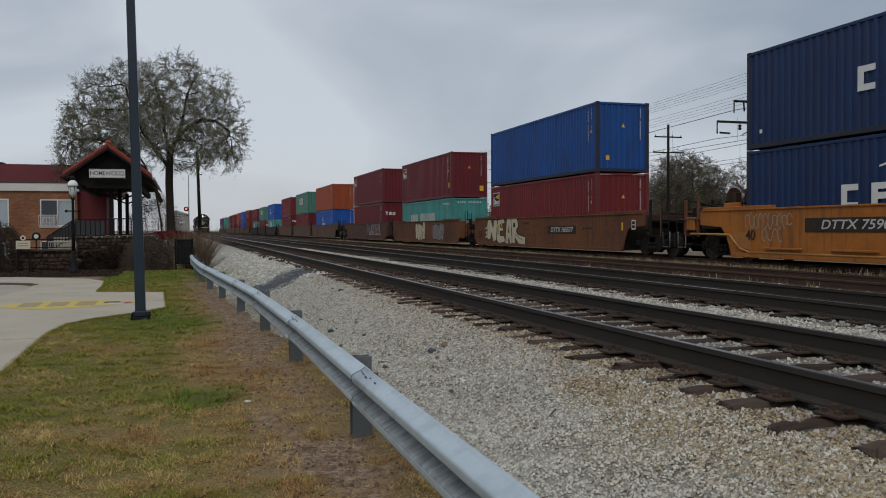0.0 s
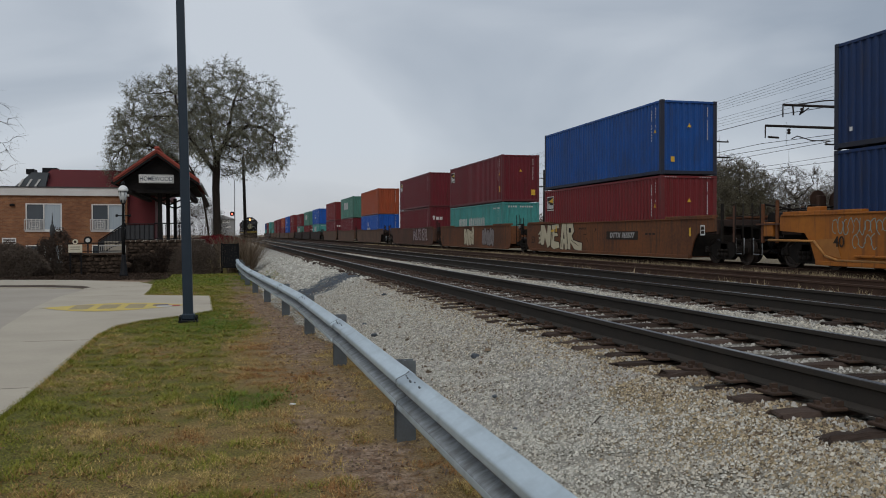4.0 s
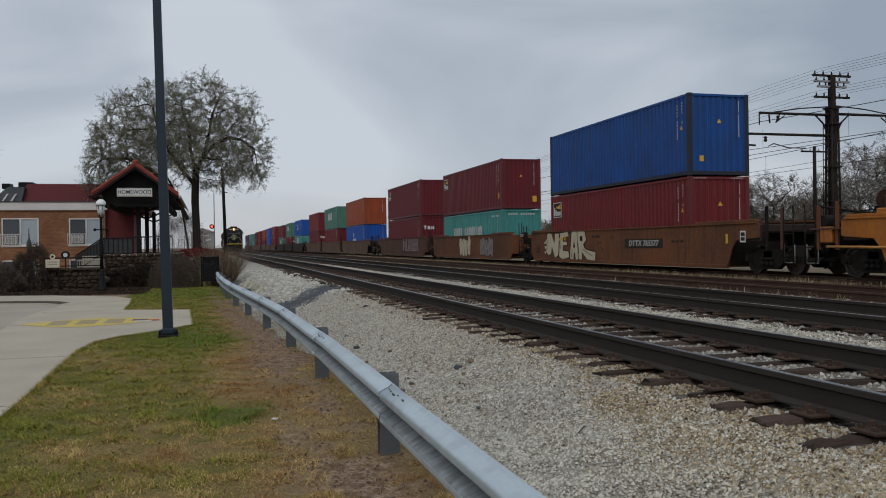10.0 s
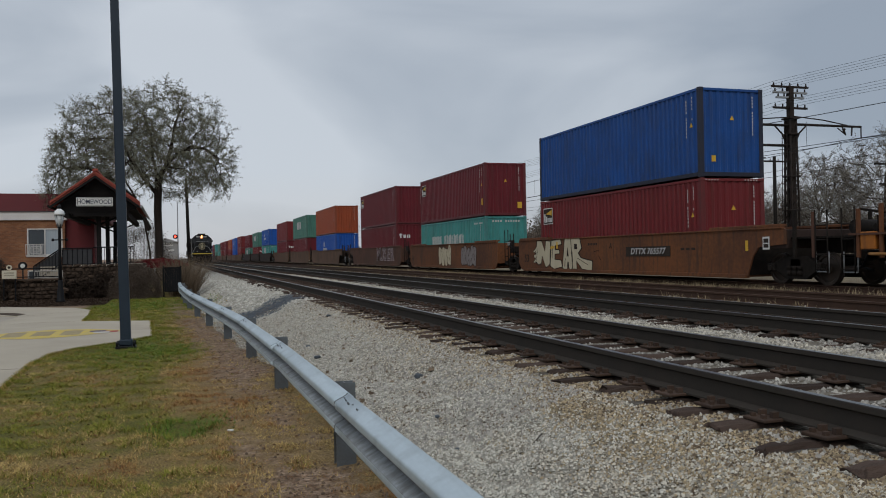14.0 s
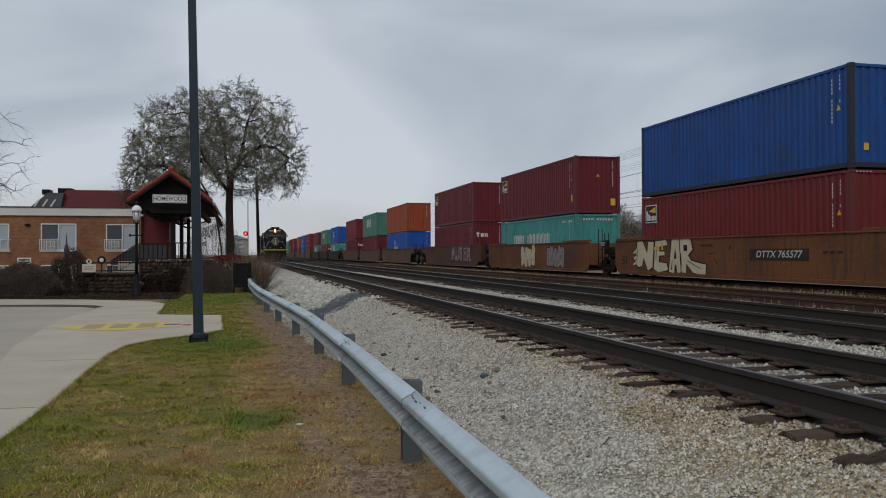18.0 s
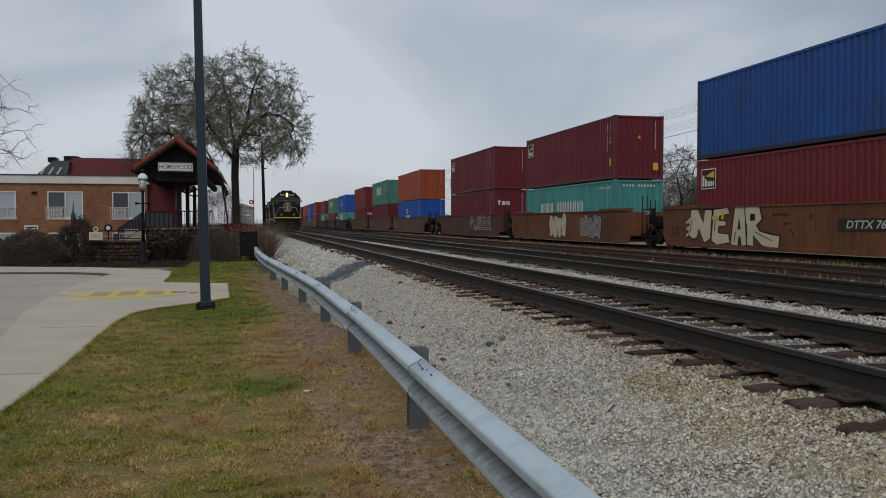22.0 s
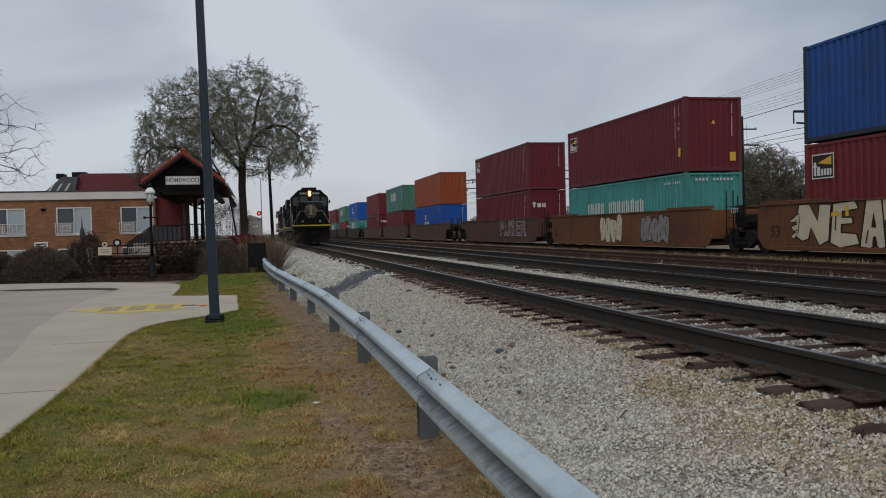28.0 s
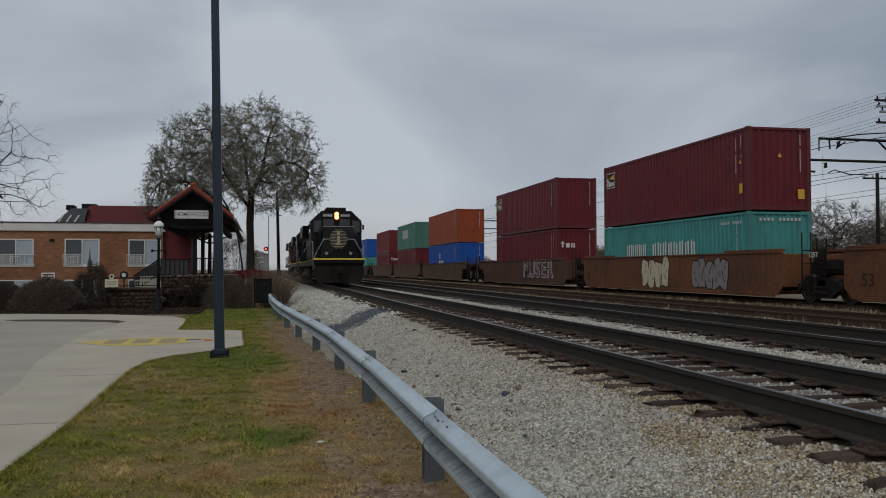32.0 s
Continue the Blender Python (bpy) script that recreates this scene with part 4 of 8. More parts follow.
def well_body(car, c, lo, hi, col, near_end, far_end):
    """One well unit round c, from c - lo to c + hi: deep side sills, floor beams, end platforms. Ends are 'truck' or 'joint'."""
    m = M_WELL[col]
    zt, zb, hw = 1.55, 0.20, 1.40
    half = (lo + hi) / 2

    def end(d, kind):
        return [(d, zt - 0.02), (d, 1.12), (d - 1.1, 1.05), (d - 1.35, 0.78), (d - 1.6, zb)] if kind == "truck" else [(d, zt - 0.02), (d, 0.52), (d - 0.3, zb)]

    for s in (-1, 1):
        bm = bmesh.new()
        prof = [(-a, b) for a, b in end(lo, near_end)] + end(hi, far_end)[::-1] + [(hi - 0.05, zt), (-lo + 0.05, zt)]
        xs = (s * hw, s * (hw - 0.05))
        extrude_profile(bm, prof, [lambda a, b, xx=xx: (xx, c + a, b) for xx in xs])
        side = part("side_sill", bm, m, car)
        bm = bmesh.new()
        box(bm, min(s * (hw + 0.04), s * (hw - 0.10)), max(s * (hw + 0.04), s * (hw - 0.10)), c - lo + 0.1, c + hi - 0.1, zt, zt + 0.05, 0.008)
        part("top_chord", bm, m, side)
        bm = bmesh.new()
        y0, y1 = c - lo + (1.62 if near_end == "truck" else 0.55), c + hi - (1.62 if far_end == "truck" else 0.55)
        box(bm, min(s * (hw + 0.05), s * (hw - 0.10)), max(s * (hw + 0.05), s * (hw - 0.10)), y0, y1, zb - 0.05, zb + 0.07, 0.008)
        part("bottom_chord", bm, m, side)
        for e, d in ((-1, lo), (1, hi)):
            bm = bmesh.new()
            yc = c + e * (d - 1.75)
            box(bm, min(s * (hw + 0.02), s * (hw - 0.2)), max(s * (hw + 0.02), s * (hw - 0.2)), yc - 1.6, yc + 1.6, zt + 0.05, zt + 0.13, 0.01)
            part("corner_guide", bm, m, side)
        # vertical stiffeners
        for k in range(9):
            yy = c - lo + 2.2 + (lo + hi - 4.4) * k / 8
            part("stiffener", box(bmesh.new(), min(s * (hw - 0.05), s * (hw - 0.11)), max(s * (hw - 0.05), s * (hw - 0.11)), yy - 0.05, yy + 0.05, zb + 0.08, zt), m, side)
    for k in range(7):
        bm = bmesh.new()
        yy = c - lo + 1.9 + (lo + hi - 3.8) * k / 6
        box(bm, -hw + 0.05, hw - 0.05, yy - 0.14, yy + 0.14, zb - 0.02, zb + 0.09)
        part("floor_beam", bm, m, car)
    for e, kind in ((-1, near_end), (1, far_end)):
        bm = bmesh.new()
        half = lo if e < 0 else hi
        y0, y1 = c + e * (half - 0.9), c + e * half
        box(bm, -hw + 0.055, hw - 0.055, min(y0, y1), max(y0, y1), 0.46 if kind == "joint" else 1.0, 1.52, 0.02)
        part("end_bulkhead", bm, M_WELL["black"] if kind == "truck" else m, car)
        if kind == "truck":
            yb = c + e * (half - 1.75)
            part("inner_bulkhead", box(bmesh.new(), -hw + 0.055, hw - 0.055, yb - 0.05, yb + 0.05, 0.24, 1.52), M_TRUCK, car)
        bm = bmesh.new()
        y2 = c + e * (half + (1.15 if kind == "truck" else 0.75))
        box(bm, -0.42, 0.42, min(y1, y2), max(y1, y2), 0.85, 1.25, 0.02)
        part("draft_sill", bm, M_TRUCK, car)


def graffiti(car, text, y, z, size, squeeze=1.0, col=None):
    lay = [(M_GRAF_DARK, 0.042, 0.0), (col or M_GRAF, 0.026, 0.006), (M_GRAF_MAROON, -0.012, 0.012)]
    for mm, off, push in lay:
        lettering("graffiti", text, size, mm, car, pose(-1.405 - push, y, z) @ FACE_LEFT, bold=off * size, depth=0.002, label="spray-painted graffiti lettering", squeeze=squeeze)


M_GRAF = mat("cream_spray_paint", (0.55, 0.48, 0.34), (0.42, 0.36, 0.25), 0.8, scale=3, fine=30, bump=0.0)
M_GRAF_DARK = mat("dark_spray_outline", (0.022, 0.016, 0.013), (0.04, 0.026, 0.02), 0.85, bump=0.0)
M_GRAF_MAROON = mat("dark_maroon_spray_paint", (0.045, 0.018, 0.02), (0.025, 0.012, 0.013), 0.8, scale=3, fine=30, bump=0.0)
M_GRAF_GREY = mat("grey_spray_paint", (0.26, 0.23, 0.22), (0.16, 0.13, 0.12), 0.8, scale=3, fine=30, bump=0.0)
M_GRAF_PINK = mat("pale_pink_spray_paint", (0.62, 0.52, 0.52), (0.42, 0.32, 0.32), 0.8, scale=3, fine=30, bump=0.0)
M_GRAF_TEAL = mat("pale_teal_spray_paint", (0.22, 0.31, 0.30), (0.26, 0.22, 0.14), 0.8, scale=3, fine=30, bump=0.0)


def scrawl(car, y, z, w, h, m, seed):
    """Thin looping spray tag that cannot be read: one open loop per letter."""
    rnd = random.Random(seed)
    n = max(4, int(w / 0.2))
    for k in range(n):
        yc, zc, a0 = y - w * (k + 0.5) / n, z + h * rnd.uniform(0.45, 0.6), rnd.uniform(0, 6.28)
        ry_, rz_, span = 0.55 * w / n, h * rnd.uniform(0.42, 0.6), rnd.uniform(3.6, 5.6)
        pts = [(yc + ry_ * math.cos(a0 + span * q / 9) * rnd.uniform(0.75, 1.15), zc + rz_ * math.sin(a0 + span * q / 9) * rnd.uniform(0.75, 1.15)) for q in range(10)]
        bm = bmesh.new()
        for (p0, q0), (p1, q1) in zip(pts, pts[1:]):
            d = Vector((p1 - p0, q1 - q0)).normalized() * 0.013
            bm.faces.new([bm.verts.new((-1.407 - 0.0004 * rnd.random(), p, q)) for p, q in ((p0 - d.y, q0 + d.x), (p1 - d.y, q1 + d.x), (p1 + d.y, q1 - d.x), (p0 + d.y, q0 - d.x))])
        part("graffiti_stroke", bm, m, car)


def spray_shape(car, pts, grow, push, m, label="", name="graffiti"):
    """One flat sprayed outline; pts in letter units, pushed out along its edge by grow."""
    n = len(pts)
    area = sum(pts[k][0] * pts[(k + 1) % n][1] - pts[(k + 1) % n][0] * pts[k][1] for k in range(n))
    sg = 1 if area > 0 else -1
    ring = []
    for k in range(n):
        p, a, b = Vector(pts[k]), Vector(pts[k - 1]), Vector(pts[(k + 1) % n])
        d0, d1 = (p - a).normalized(), (b - p).normalized()
        nrm = Vector((d0.y + d1.y, -d0.x - d1.x)) * sg
        if nrm.length > 1e-4:
            nrm.normalize()
        q = p + nrm * grow
        ring.append((-1.405 - push, 6.38 - 0.0172 * q.x, 0.20 + 0.0091 * q.y))
    bm = bmesh.new()
    f = bm.faces.new([bm.verts.new(c) for c in ring])
    f.normal_update()
    bmesh.ops.triangulate(bm, faces=[f])
    return part(name, bm, m, car, label)


def near_piece(car):
    """Spray-painted N E A R: slanted fat cream letters, heavy dark outlines, a ragged tail and wing."""
    letters = [[(2, 46), (16, 144), (42, 144), (64, 88), (70, 142), (96, 140), (90, 30), (68, 14), (46, 72), (38, 34), (22, 28)],
               [(96, 22), (104, 142), (154, 148), (160, 126), (124, 120), (123, 98), (146, 98), (148, 82), (121, 80), (120, 52), (156, 48), (162, 20), (118, 8)],
               [(166, 12), (180, 148), (210, 150), (230, 16), (207, 8), (197, 22), (187, 8)],
               [(222, 12), (214, 150), (258, 149), (267, 106), (249, 82), (262, 60), (296, 50), (320, 46), (317, 4), (270, 12), (241, 48), (241, 10)]]
    holes = [[(190, 68), (201, 68), (195, 112)], [(191, 16), (203, 16), (200, 42), (194, 42)], [(231, 100), (247, 100), (246, 124), (231, 124)]]
    wings = [[(-12, 90), (-4, 98), (14, 116), (17, 86)], [(-6, 74), (15, 82), (12, 62), (-2, 60)], [(0, 50), (14, 58), (2, 34), (-8, 40)]]
    for k, pts in enumerate(letters + wings):
        wing = k > 3
        spray_shape(car, pts, 2.0 if wing else 5.0, 0.002 * k, M_GRAF_DARK, "dark spray outline of a letter")
        spray_shape(car, pts, -1.0 if wing else 0.0, 0.001 + 0.002 * k, M_GRAF, "fat cream spray-painted letter")
    for pts in holes:
        spray_shape(car, pts, 0.0, 0.0155, M_GRAF_DARK)
    # thin shadow strokes inside the letters, loose tag lines beside them
    for x0, y0, x1, y1 in ((108, 60, 111, 120), (178, 20, 183, 60), (222, 40, 220, 90), (246, 60, 300, 30), (-2, 84, 10, 96), (352, 70, 362, 50), (330, 88, 352, 92)):
        d = Vector((x1 - x0, y1 - y0)).normalized()
        o = Vector((-d.y, d.x)) * 1.3
        spray_shape(car, [(x0 - o.x, y0 - o.y), (x1 - o.x, y1 - o.y), (x1 + o.x, y1 + o.y), (x0 + o.x, y0 + o.y)], 0.0, 0.016, M_GRAF_DARK, name="graffiti_stroke")
    spray_shape(car, [(98, 104), (122, 106), (124, 118), (100, 117)], 0.0, 0.017, M_YMARK, "orange chalk smear", "chalk_smear")


def tag_shapes(car, y, z, n, w, h, m, seed):
    """Illegible bubble letters: bulging shapes with dark outlines and inner strokes."""
    rnd = random.Random(seed)
    for k in range(n):
        yc, hh, tilt = y - (k + 0.5) * w, h * rnd.uniform(0.85, 1.05), rnd.uniform(-0.12, 0.12)
        wob = [rnd.uniform(0.82, 1.12) for _ in range(14)]
        for mm, grow, push in ((M_GRAF_DARK, 0.045, 0.0), (m, 0.0, 0.004)):
            bm = bmesh.new()
            ring = []
            for q in range(14):
                a = 2 * math.pi * q / 14
                c, s = math.cos(a), math.sin(a)
                c, s = math.copysign(abs(c) ** 0.6, c), math.copysign(abs(s) ** 0.6, s)
                v = s * (hh / 2 * wob[q] + grow)
                ring.append(bm.verts.new((-1.405 - push - 0.0006 * k, yc + c * (w * 0.52 * wob[q] + grow) + v * tilt, z + hh / 2 + v)))
            bm.faces.new(ring)
            part("graffiti", bm, mm, car, "illegible spray-painted bubble letter")
        for q in range(3):
            bm = bmesh.new()
            y0, z0 = yc + rnd.uniform(-0.25, 0.25) * w, z + hh * (0.25 + 0.22 * q)
            y1, z1 = y0 + rnd.uniform(-0.3, 0.3) * w, z0 + rnd.uniform(0.1, 0.3) * hh
            bm.faces.new([bm.verts.new((-1.414, a, b)) for a, b in ((y0 - 0.025, z0), (y0 + 0.025, z0), (y1 + 0.02, z1), (y1 - 0.02, z1))])
            part("graffiti_stroke", bm, M_GRAF_DARK, car)


def end_platform(car, y_end, e, col, steps_mat):
    """Walkway, uprights, ladders, coupler and hand-brake stand at a car's outer end (e = -1 towards the viewer)."""
    bm = bmesh.new()
    y1 = y_end + e * 1.5
    box(bm, -1.2, 1.2, min(y_end, y1), max(y_end, y1), 1.26, 1.31)
    part("walkway", bm, M_TRUCK, car)
    for s in (-1, 1):
        for k, yy in enumerate((y_end + e * 0.25, y_end + e * 0.95)):
            bm = bmesh.new()
            box(bm, s * 1.30 - 0.035, s * 1.30 + 0.035, yy - 0.05, yy + 0.05, 0.75, 2.05 - 0.1 * k, 0.008)
            part("upright", bm, M_WELL["brown"] if col == "orange" else M_WELL["dull"] if k else M_TRUCK, car)
        ladder(car, s * 1.33, y_end + e * 1.25, 0.35, 2.0, M_TRUCK)
        bm = bmesh.new()
        path_tube(bm, [(s * 1.28, y_end + e * 1.0, 0.9), (s * 1.28, y_end + e * 1.0, 0.38), (s * 1.28, y_end + e * 1.45, 0.38), (s * 1.28, y_end + e * 1.45, 0.9)], 0.018)
        part("sill_step", bm, M_GREYSTEEL, car, "worn grey sill step")
    bm = bmesh.new()
    box(bm, -0.13, 0.13, min(y1, y1 + e * 0.55), max(y1, y1 + e * 0.55), 0.68, 0.92, 0.03)
    box(bm, -0.20, 0.20, y1 + e * 0.55 - 0.14, y1 + e * 0.55 + 0.14, 0.64, 0.96, 0.05)
    part("coupler", bm, M_TRUCK, car)
    bm = bmesh.new()
    path_tube(bm, [(-0.45, y1, 0.85), (-0.45, y1 + e * 0.2, 0.5), (-0.4, y1 + e * 0.5, 0.4)], 0.03)
    part("brake_hose", bm, M_BLACK, car)


def three_unit_car(u0, cols, first=False, spin=True, marks=False):
    """Articulated three-unit well car; u0 is the centre of its near unit."""
    t = thing("well_car", pose(TRAIN_X, TRAIN_Y0 + u0, TR_Z), {"brown": "weathered brown articulated well car with graffiti on its sills", "tan": "faded tan articulated well car streaked with grime", "black": "sooty black articulated well car"}[cols], "well car", "cars of the container train")
    cs = [0.0, 19.3, 38.4]
    well_body(t, cs[0], 10.1, 8.25, cols, "truck", "joint")
    well_body(t, cs[1], 8.25, 8.25, cols, "joint", "joint")
    well_body(t, cs[2], 8.25, 10.1, "dull" if cols == "brown" else cols, "joint", "truck")
    for yc in (-10.1, 9.65, 28.85, 48.5):
        truck(t, yc, spin)
    for yc in (9.65, 28.85):
        bm = bmesh.new()
        box(bm, -1.15, 1.15, yc - 0.32, yc + 0.32, 1.0, 1.32, 0.03)
        part("joint_platform", bm, M_TRUCK, t)
        for s in (-1, 1):
            ladder(t, s * 1.32, yc + 0.35, 0.35, 2.15, M_TRUCK)
            ladder(t, s * 1.32, yc - 0.35, 0.75, 1.95, M_TRUCK)
        bm = bmesh.new()
        box(bm, -1.36, -1.22, yc - 0.45, yc - 0.02, 1.30, 1.62, 0.01)
        bx = part("equipment_box", bm, M_TRUCK, t)
    end_platform(t, -10.1, -1, cols, None)
    end_platform(t, 48.5, 1, cols, None)
    # brake reservoir and piping on the outer platform
    bm = bmesh.new()
    tube(bm, (0.2, -10.9, 1.55), (0.9, -10.9, 1.55), 0.2, 0.2, 14)
    part("air_reservoir", bm, M_TRUCK, t)
    if marks:
        s = 1.408
        bm = bmesh.new()
        box(bm, -1.412, -1.404, -4.6, -1.73, 0.80, 1.15)
        part("number_panel", bm, M_DARKMARK, t, "dark panel behind the car number")
        lettering("car_number", "DTTX 765577", 0.30, M_MARK, t, pose(-1.413, -3.16, 0.975) @ FACE_LEFT, bold=0.004, squeeze=1.25, slant=0.22)
        near_piece(t)
        lettering("well_size_mark", "53", 0.5, M_DARKMARK, t, pose(-1.409, 7.3, 0.72) @ FACE_LEFT, bold=0.004)
        lettering("well_size_mark", "53", 0.5, M_DARKMARK, t, pose(-1.409, 26.95, 0.72) @ FACE_LEFT, bold=0.004)
        lettering("capacity_mark", "125T", 0.22, M_MARK, t, pose(-1.372, 9.62, 1.45) @ FACE_LEFT, bold=0.003)
        tag_shapes(t, 20.95, 0.32, 4, 0.60, 1.22, M_GRAF, 11)
        tag_shapes(t, 16.7, 0.30, 5, 0.50, 1.15, M_GRAF_GREY, 12)
        for k, ch in enumerate("MUSER"):
            graffiti(t, ch, 37.0 - 1.08 * k, 1.02, 1.45, 1.2, M_GRAF_PINK)
        for yy in (-9.2,):
            bars("placard", t, 0, [(0, 0, 0.28, 0.36)], M_WHITE, pose(-1.409, yy, 0.98) @ FACE_LEFT)
            bars("placard_inset", t, 0, [(0.04, 0.05, 0.2, 0.11), (0.04, 0.19, 0.2, 0.12)], M_DARKMARK, pose(-1.413, yy, 0.98) @ FACE_LEFT)
            bars("reflector", t, 0, [(0, 0, 0.12, 0.3)], M_YMARK, pose(-1.409, yy + 0.75, 0.95) @ FACE_LEFT)
        bars("reflector", t, 0, [(0, 0, 0.12, 0.3)], M_YMARK, pose(-1.409, 4.1, 1.15) @ FACE_LEFT)
        bars("small_stencil", t, 0, [(k * 0.13, 0, 0.08, 0.09) for k in range(6)], M_DARKMARK, pose(-1.409, 1.2, 1.25) @ FACE_LEFT)
        bars("small_stencil", t, 0, [(k * 0.3, 0, 0.2, 0.07) for k in range(3)], M_DARKMARK, pose(-1.409, -5.2, 1.0) @ FACE_LEFT)
        lettering("unit_mark", "A", 0.3, M_DARKMARK, t, pose(-1.409, -0.6, 1.2) @ FACE_LEFT)
    STOCK.append((t, TRAIN_X, TRAIN_Y0 + u0, TR_Z))
    return t


def orange_car():
    """Near well car, 40-foot wells, bright orange; its far end shows. y = 0 at its far end bulkhead."""
    y0 = -9.3
    t = thing("well_car", pose(TRAIN_X, TRAIN_Y0 + y0, TR_Z), "bright orange well car with yellow end step and graffiti", "well car", "cars of the container train")
    m = M_WELL["orange"]
    c = -6.1
    well_body(t, c, 8.0, 8.0, "orange", "truck", "truck")
    truck(t, 1.15, True)
    truck(t, -13.6, True)
    end_platform(t, 1.9, 1, "orange", None)
    # stepped yellow side rail under the sill
    for s in (-1, 1):
        bm = bmesh.new()
        pts = [(s * 1.43, -13.0, 0.30), (s * 1.43, -0.6, 0.30), (s * 1.43, -0.1, 0.42), (s * 1.43, 0.35, 0.82), (s * 1.43, 2.4, 0.84)]
        path_tube(bm, pts, 0.035, 8)
        part("side_pipe", bm, mat("yellow_pipe_paint", (0.42, 0.19, 0.045), (0.25, 0.11, 0.03), 0.6), t, "yellow pipe stepped over the truck")
        bm = bmesh.new()
        extrude_profile(bm, [(-0.7, 0.36), (-0.1, 0.46), (0.3, 0.86), (-0.5, 0.9)], [lambda a, b, xx=xx: (xx, a, b) for xx in (s * 1.415, s * 1.425)])
        part("gusset", bm, mat("yellow_gusset_paint", (0.36, 0.145, 0.03), (0.24, 0.09, 0.022), 0.6), t)
        for yy in (-2.0, -4.6, -7.2):
            bm = bmesh.new()
            box(bm, s * 1.43 - 0.05, s * 1.43 + 0.05, yy - 0.75, yy + 0.75, 0.40, 0.46, 0.01)
            part("step_rail", bm, m, t)
    bm = bmesh.new()
    tube(bm, (-0.35, 0.75, 1.95), (0.45, 0.75, 1.95), 0.33, 0.33, 16)
    part("air_reservoir", bm, M_RUSTRAIL, t, "rust-red air reservoir")
    bm = bmesh.new()
    box(bm, -1.3, 1.3, -0.1, 1.7, 1.5, 1.56)
    part("deck_plate", bm, M_TRUCK, t)
    lettering("well_size_mark", "40", 0.42, M_DARKMARK, t, pose(-1.428, -0.62, 0.80) @ FACE_LEFT, bold=0.004)
    bm = bmesh.new()
    box(bm, -1.413, -1.404, -6.7, -2.85, 0.90, 1.28)
    part("number_panel", bm, M_DARKMARK, t, "dark panel behind the car number")
    lettering("car_number", "DTTX 759008", 0.34, M_MARK, t, pose(-1.414, -4.78, 1.09) @ FACE_LEFT, bold=0.004, squeeze=1.35, slant=0.22)
    scrawl(t, -0.35, 1.02, 2.0, 0.40, M_GRAF_TEAL, 13)
    scrawl(t, -1.1, 0.66, 0.9, 0.34, M_GRAF_TEAL, 14)
    # orange gear boxes, braces and levers on the end deck
    for y0_, y1_, z0_, z1_ in ((2.3, 2.75, 0.95, 1.38), (0.2, 0.75, 1.58, 1.8), (1.5, 1.85, 1.1, 1.5)):
        part("gear_box", box(bmesh.new(), -1.36, -1.12, y0_, y1_, z0_, z1_, 0.02), m, t, "orange painted gear box")
    part("release_lever", path_tube(bmesh.new(), [(-1.2, 2.9, 1.95), (-1.2, 1.4, 1.72), (-1.1, 0.2, 1.66)], 0.035), M_TRUCK, t)
    part("walk_board", box(bmesh.new(), -1.38, -0.9, 0.1, 3.1, 1.30, 1.35), M_WELL["dull"], t)
    # machinery on the end deck: brake stand, valves, pipes
    for k, (yy, zz, r) in enumerate(((1.2, 1.75, 0.14), (2.1, 1.55, 0.10), (2.7, 1.5, 0.09))):
        part("valve", tube(bmesh.new(), (-0.9, yy, zz), (-0.5, yy, zz), r, r, 10), M_TRUCK, t)
    part("brake_stand", box(bmesh.new(), -0.72, -0.48, 1.02, 1.18, 1.55, 2.15, 0.02), M_RUSTRAIL, t)
    part("brake_wheel", tube(bmesh.new(), (-0.6, 1.24, 2.05), (-0.6, 1.28, 2.05), 0.26, 0.26, 18), M_RUSTRAIL, t, "rust-red hand brake wheel")
    for yy in (0.3, 1.4, 2.3):
        part("pipe", path_tube(bmesh.new(), [(-1.25, yy, 1.3), (-1.25, yy, 1.75), (-0.7, yy + 0.2, 1.8)], 0.025), M_TRUCK, t)
    STOCK.append((t, TRAIN_X, TRAIN_Y0 + y0, TR_Z))
    return t


def freight_train():
    orange_car()
    zl = TR_Z + 0.42
    hi, lo = 2.896, 2.591

    def stack(u, a, b, ha=hi, hb=hi, ma="", mb=""):
        container(u, zl, a, ha, ma, up=False)
        container(u, zl + ha + 0.02, b, hb, mb)

    stack(-9.46 - CL, "navy", "navy", hi, hi, "n", "nu")
    three_unit_car(6.1, "brown", spin=True, marks=True)
    stack(0, "red", "blue", hi, hi, "iwbsh", "iws")
    stack(19.3, "teal", "maroon", lo, hi, "ic", "iwyb")
    stack(38.25, "maroon", "maroon", hi, hi, "it", "ib")
    three_unit_car(68.9, "tan", spin=False)
    stack(62.8, "bright_blue", "orange", hi, hi, "il", "i")
    stack(82.4, "maroon", "green", hi, hi, "iy", "ig")
    stack(101.6, "maroon", "red", hi, hi, "it", "")
    three_unit_car(131.9, "black", spin=False)
    stack(125.8, "teal", "bright_blue", lo, hi, "g", "l")
    stack(145.2, "red", "green", lo, hi, "t", "g")
    stack(164.4, "green", "maroon", lo, hi, "g", "")
    three_unit_car(194.8, "tan", spin=False)
    stack(188.7, "red", "red", hi, hi, "", "l")
    stack(208.1, "bright_blue", "bright_blue", hi, hi, "", "l")
    stack(227.3, "red", "orange", hi, hi)
    three_unit_car(257.6, "tan", spin=False)
    stack(251.5, "maroon", "maroon")
    stack(270.9, "red", "maroon")
    stack(290.1, "teal", "green", lo, hi)
    three_unit_car(320.4, "black", spin=False)
    stack(314.3, "green", "teal")
    stack(333.7, "maroon", "red")
    stack(352.9, "teal", "blue")


freight_train()

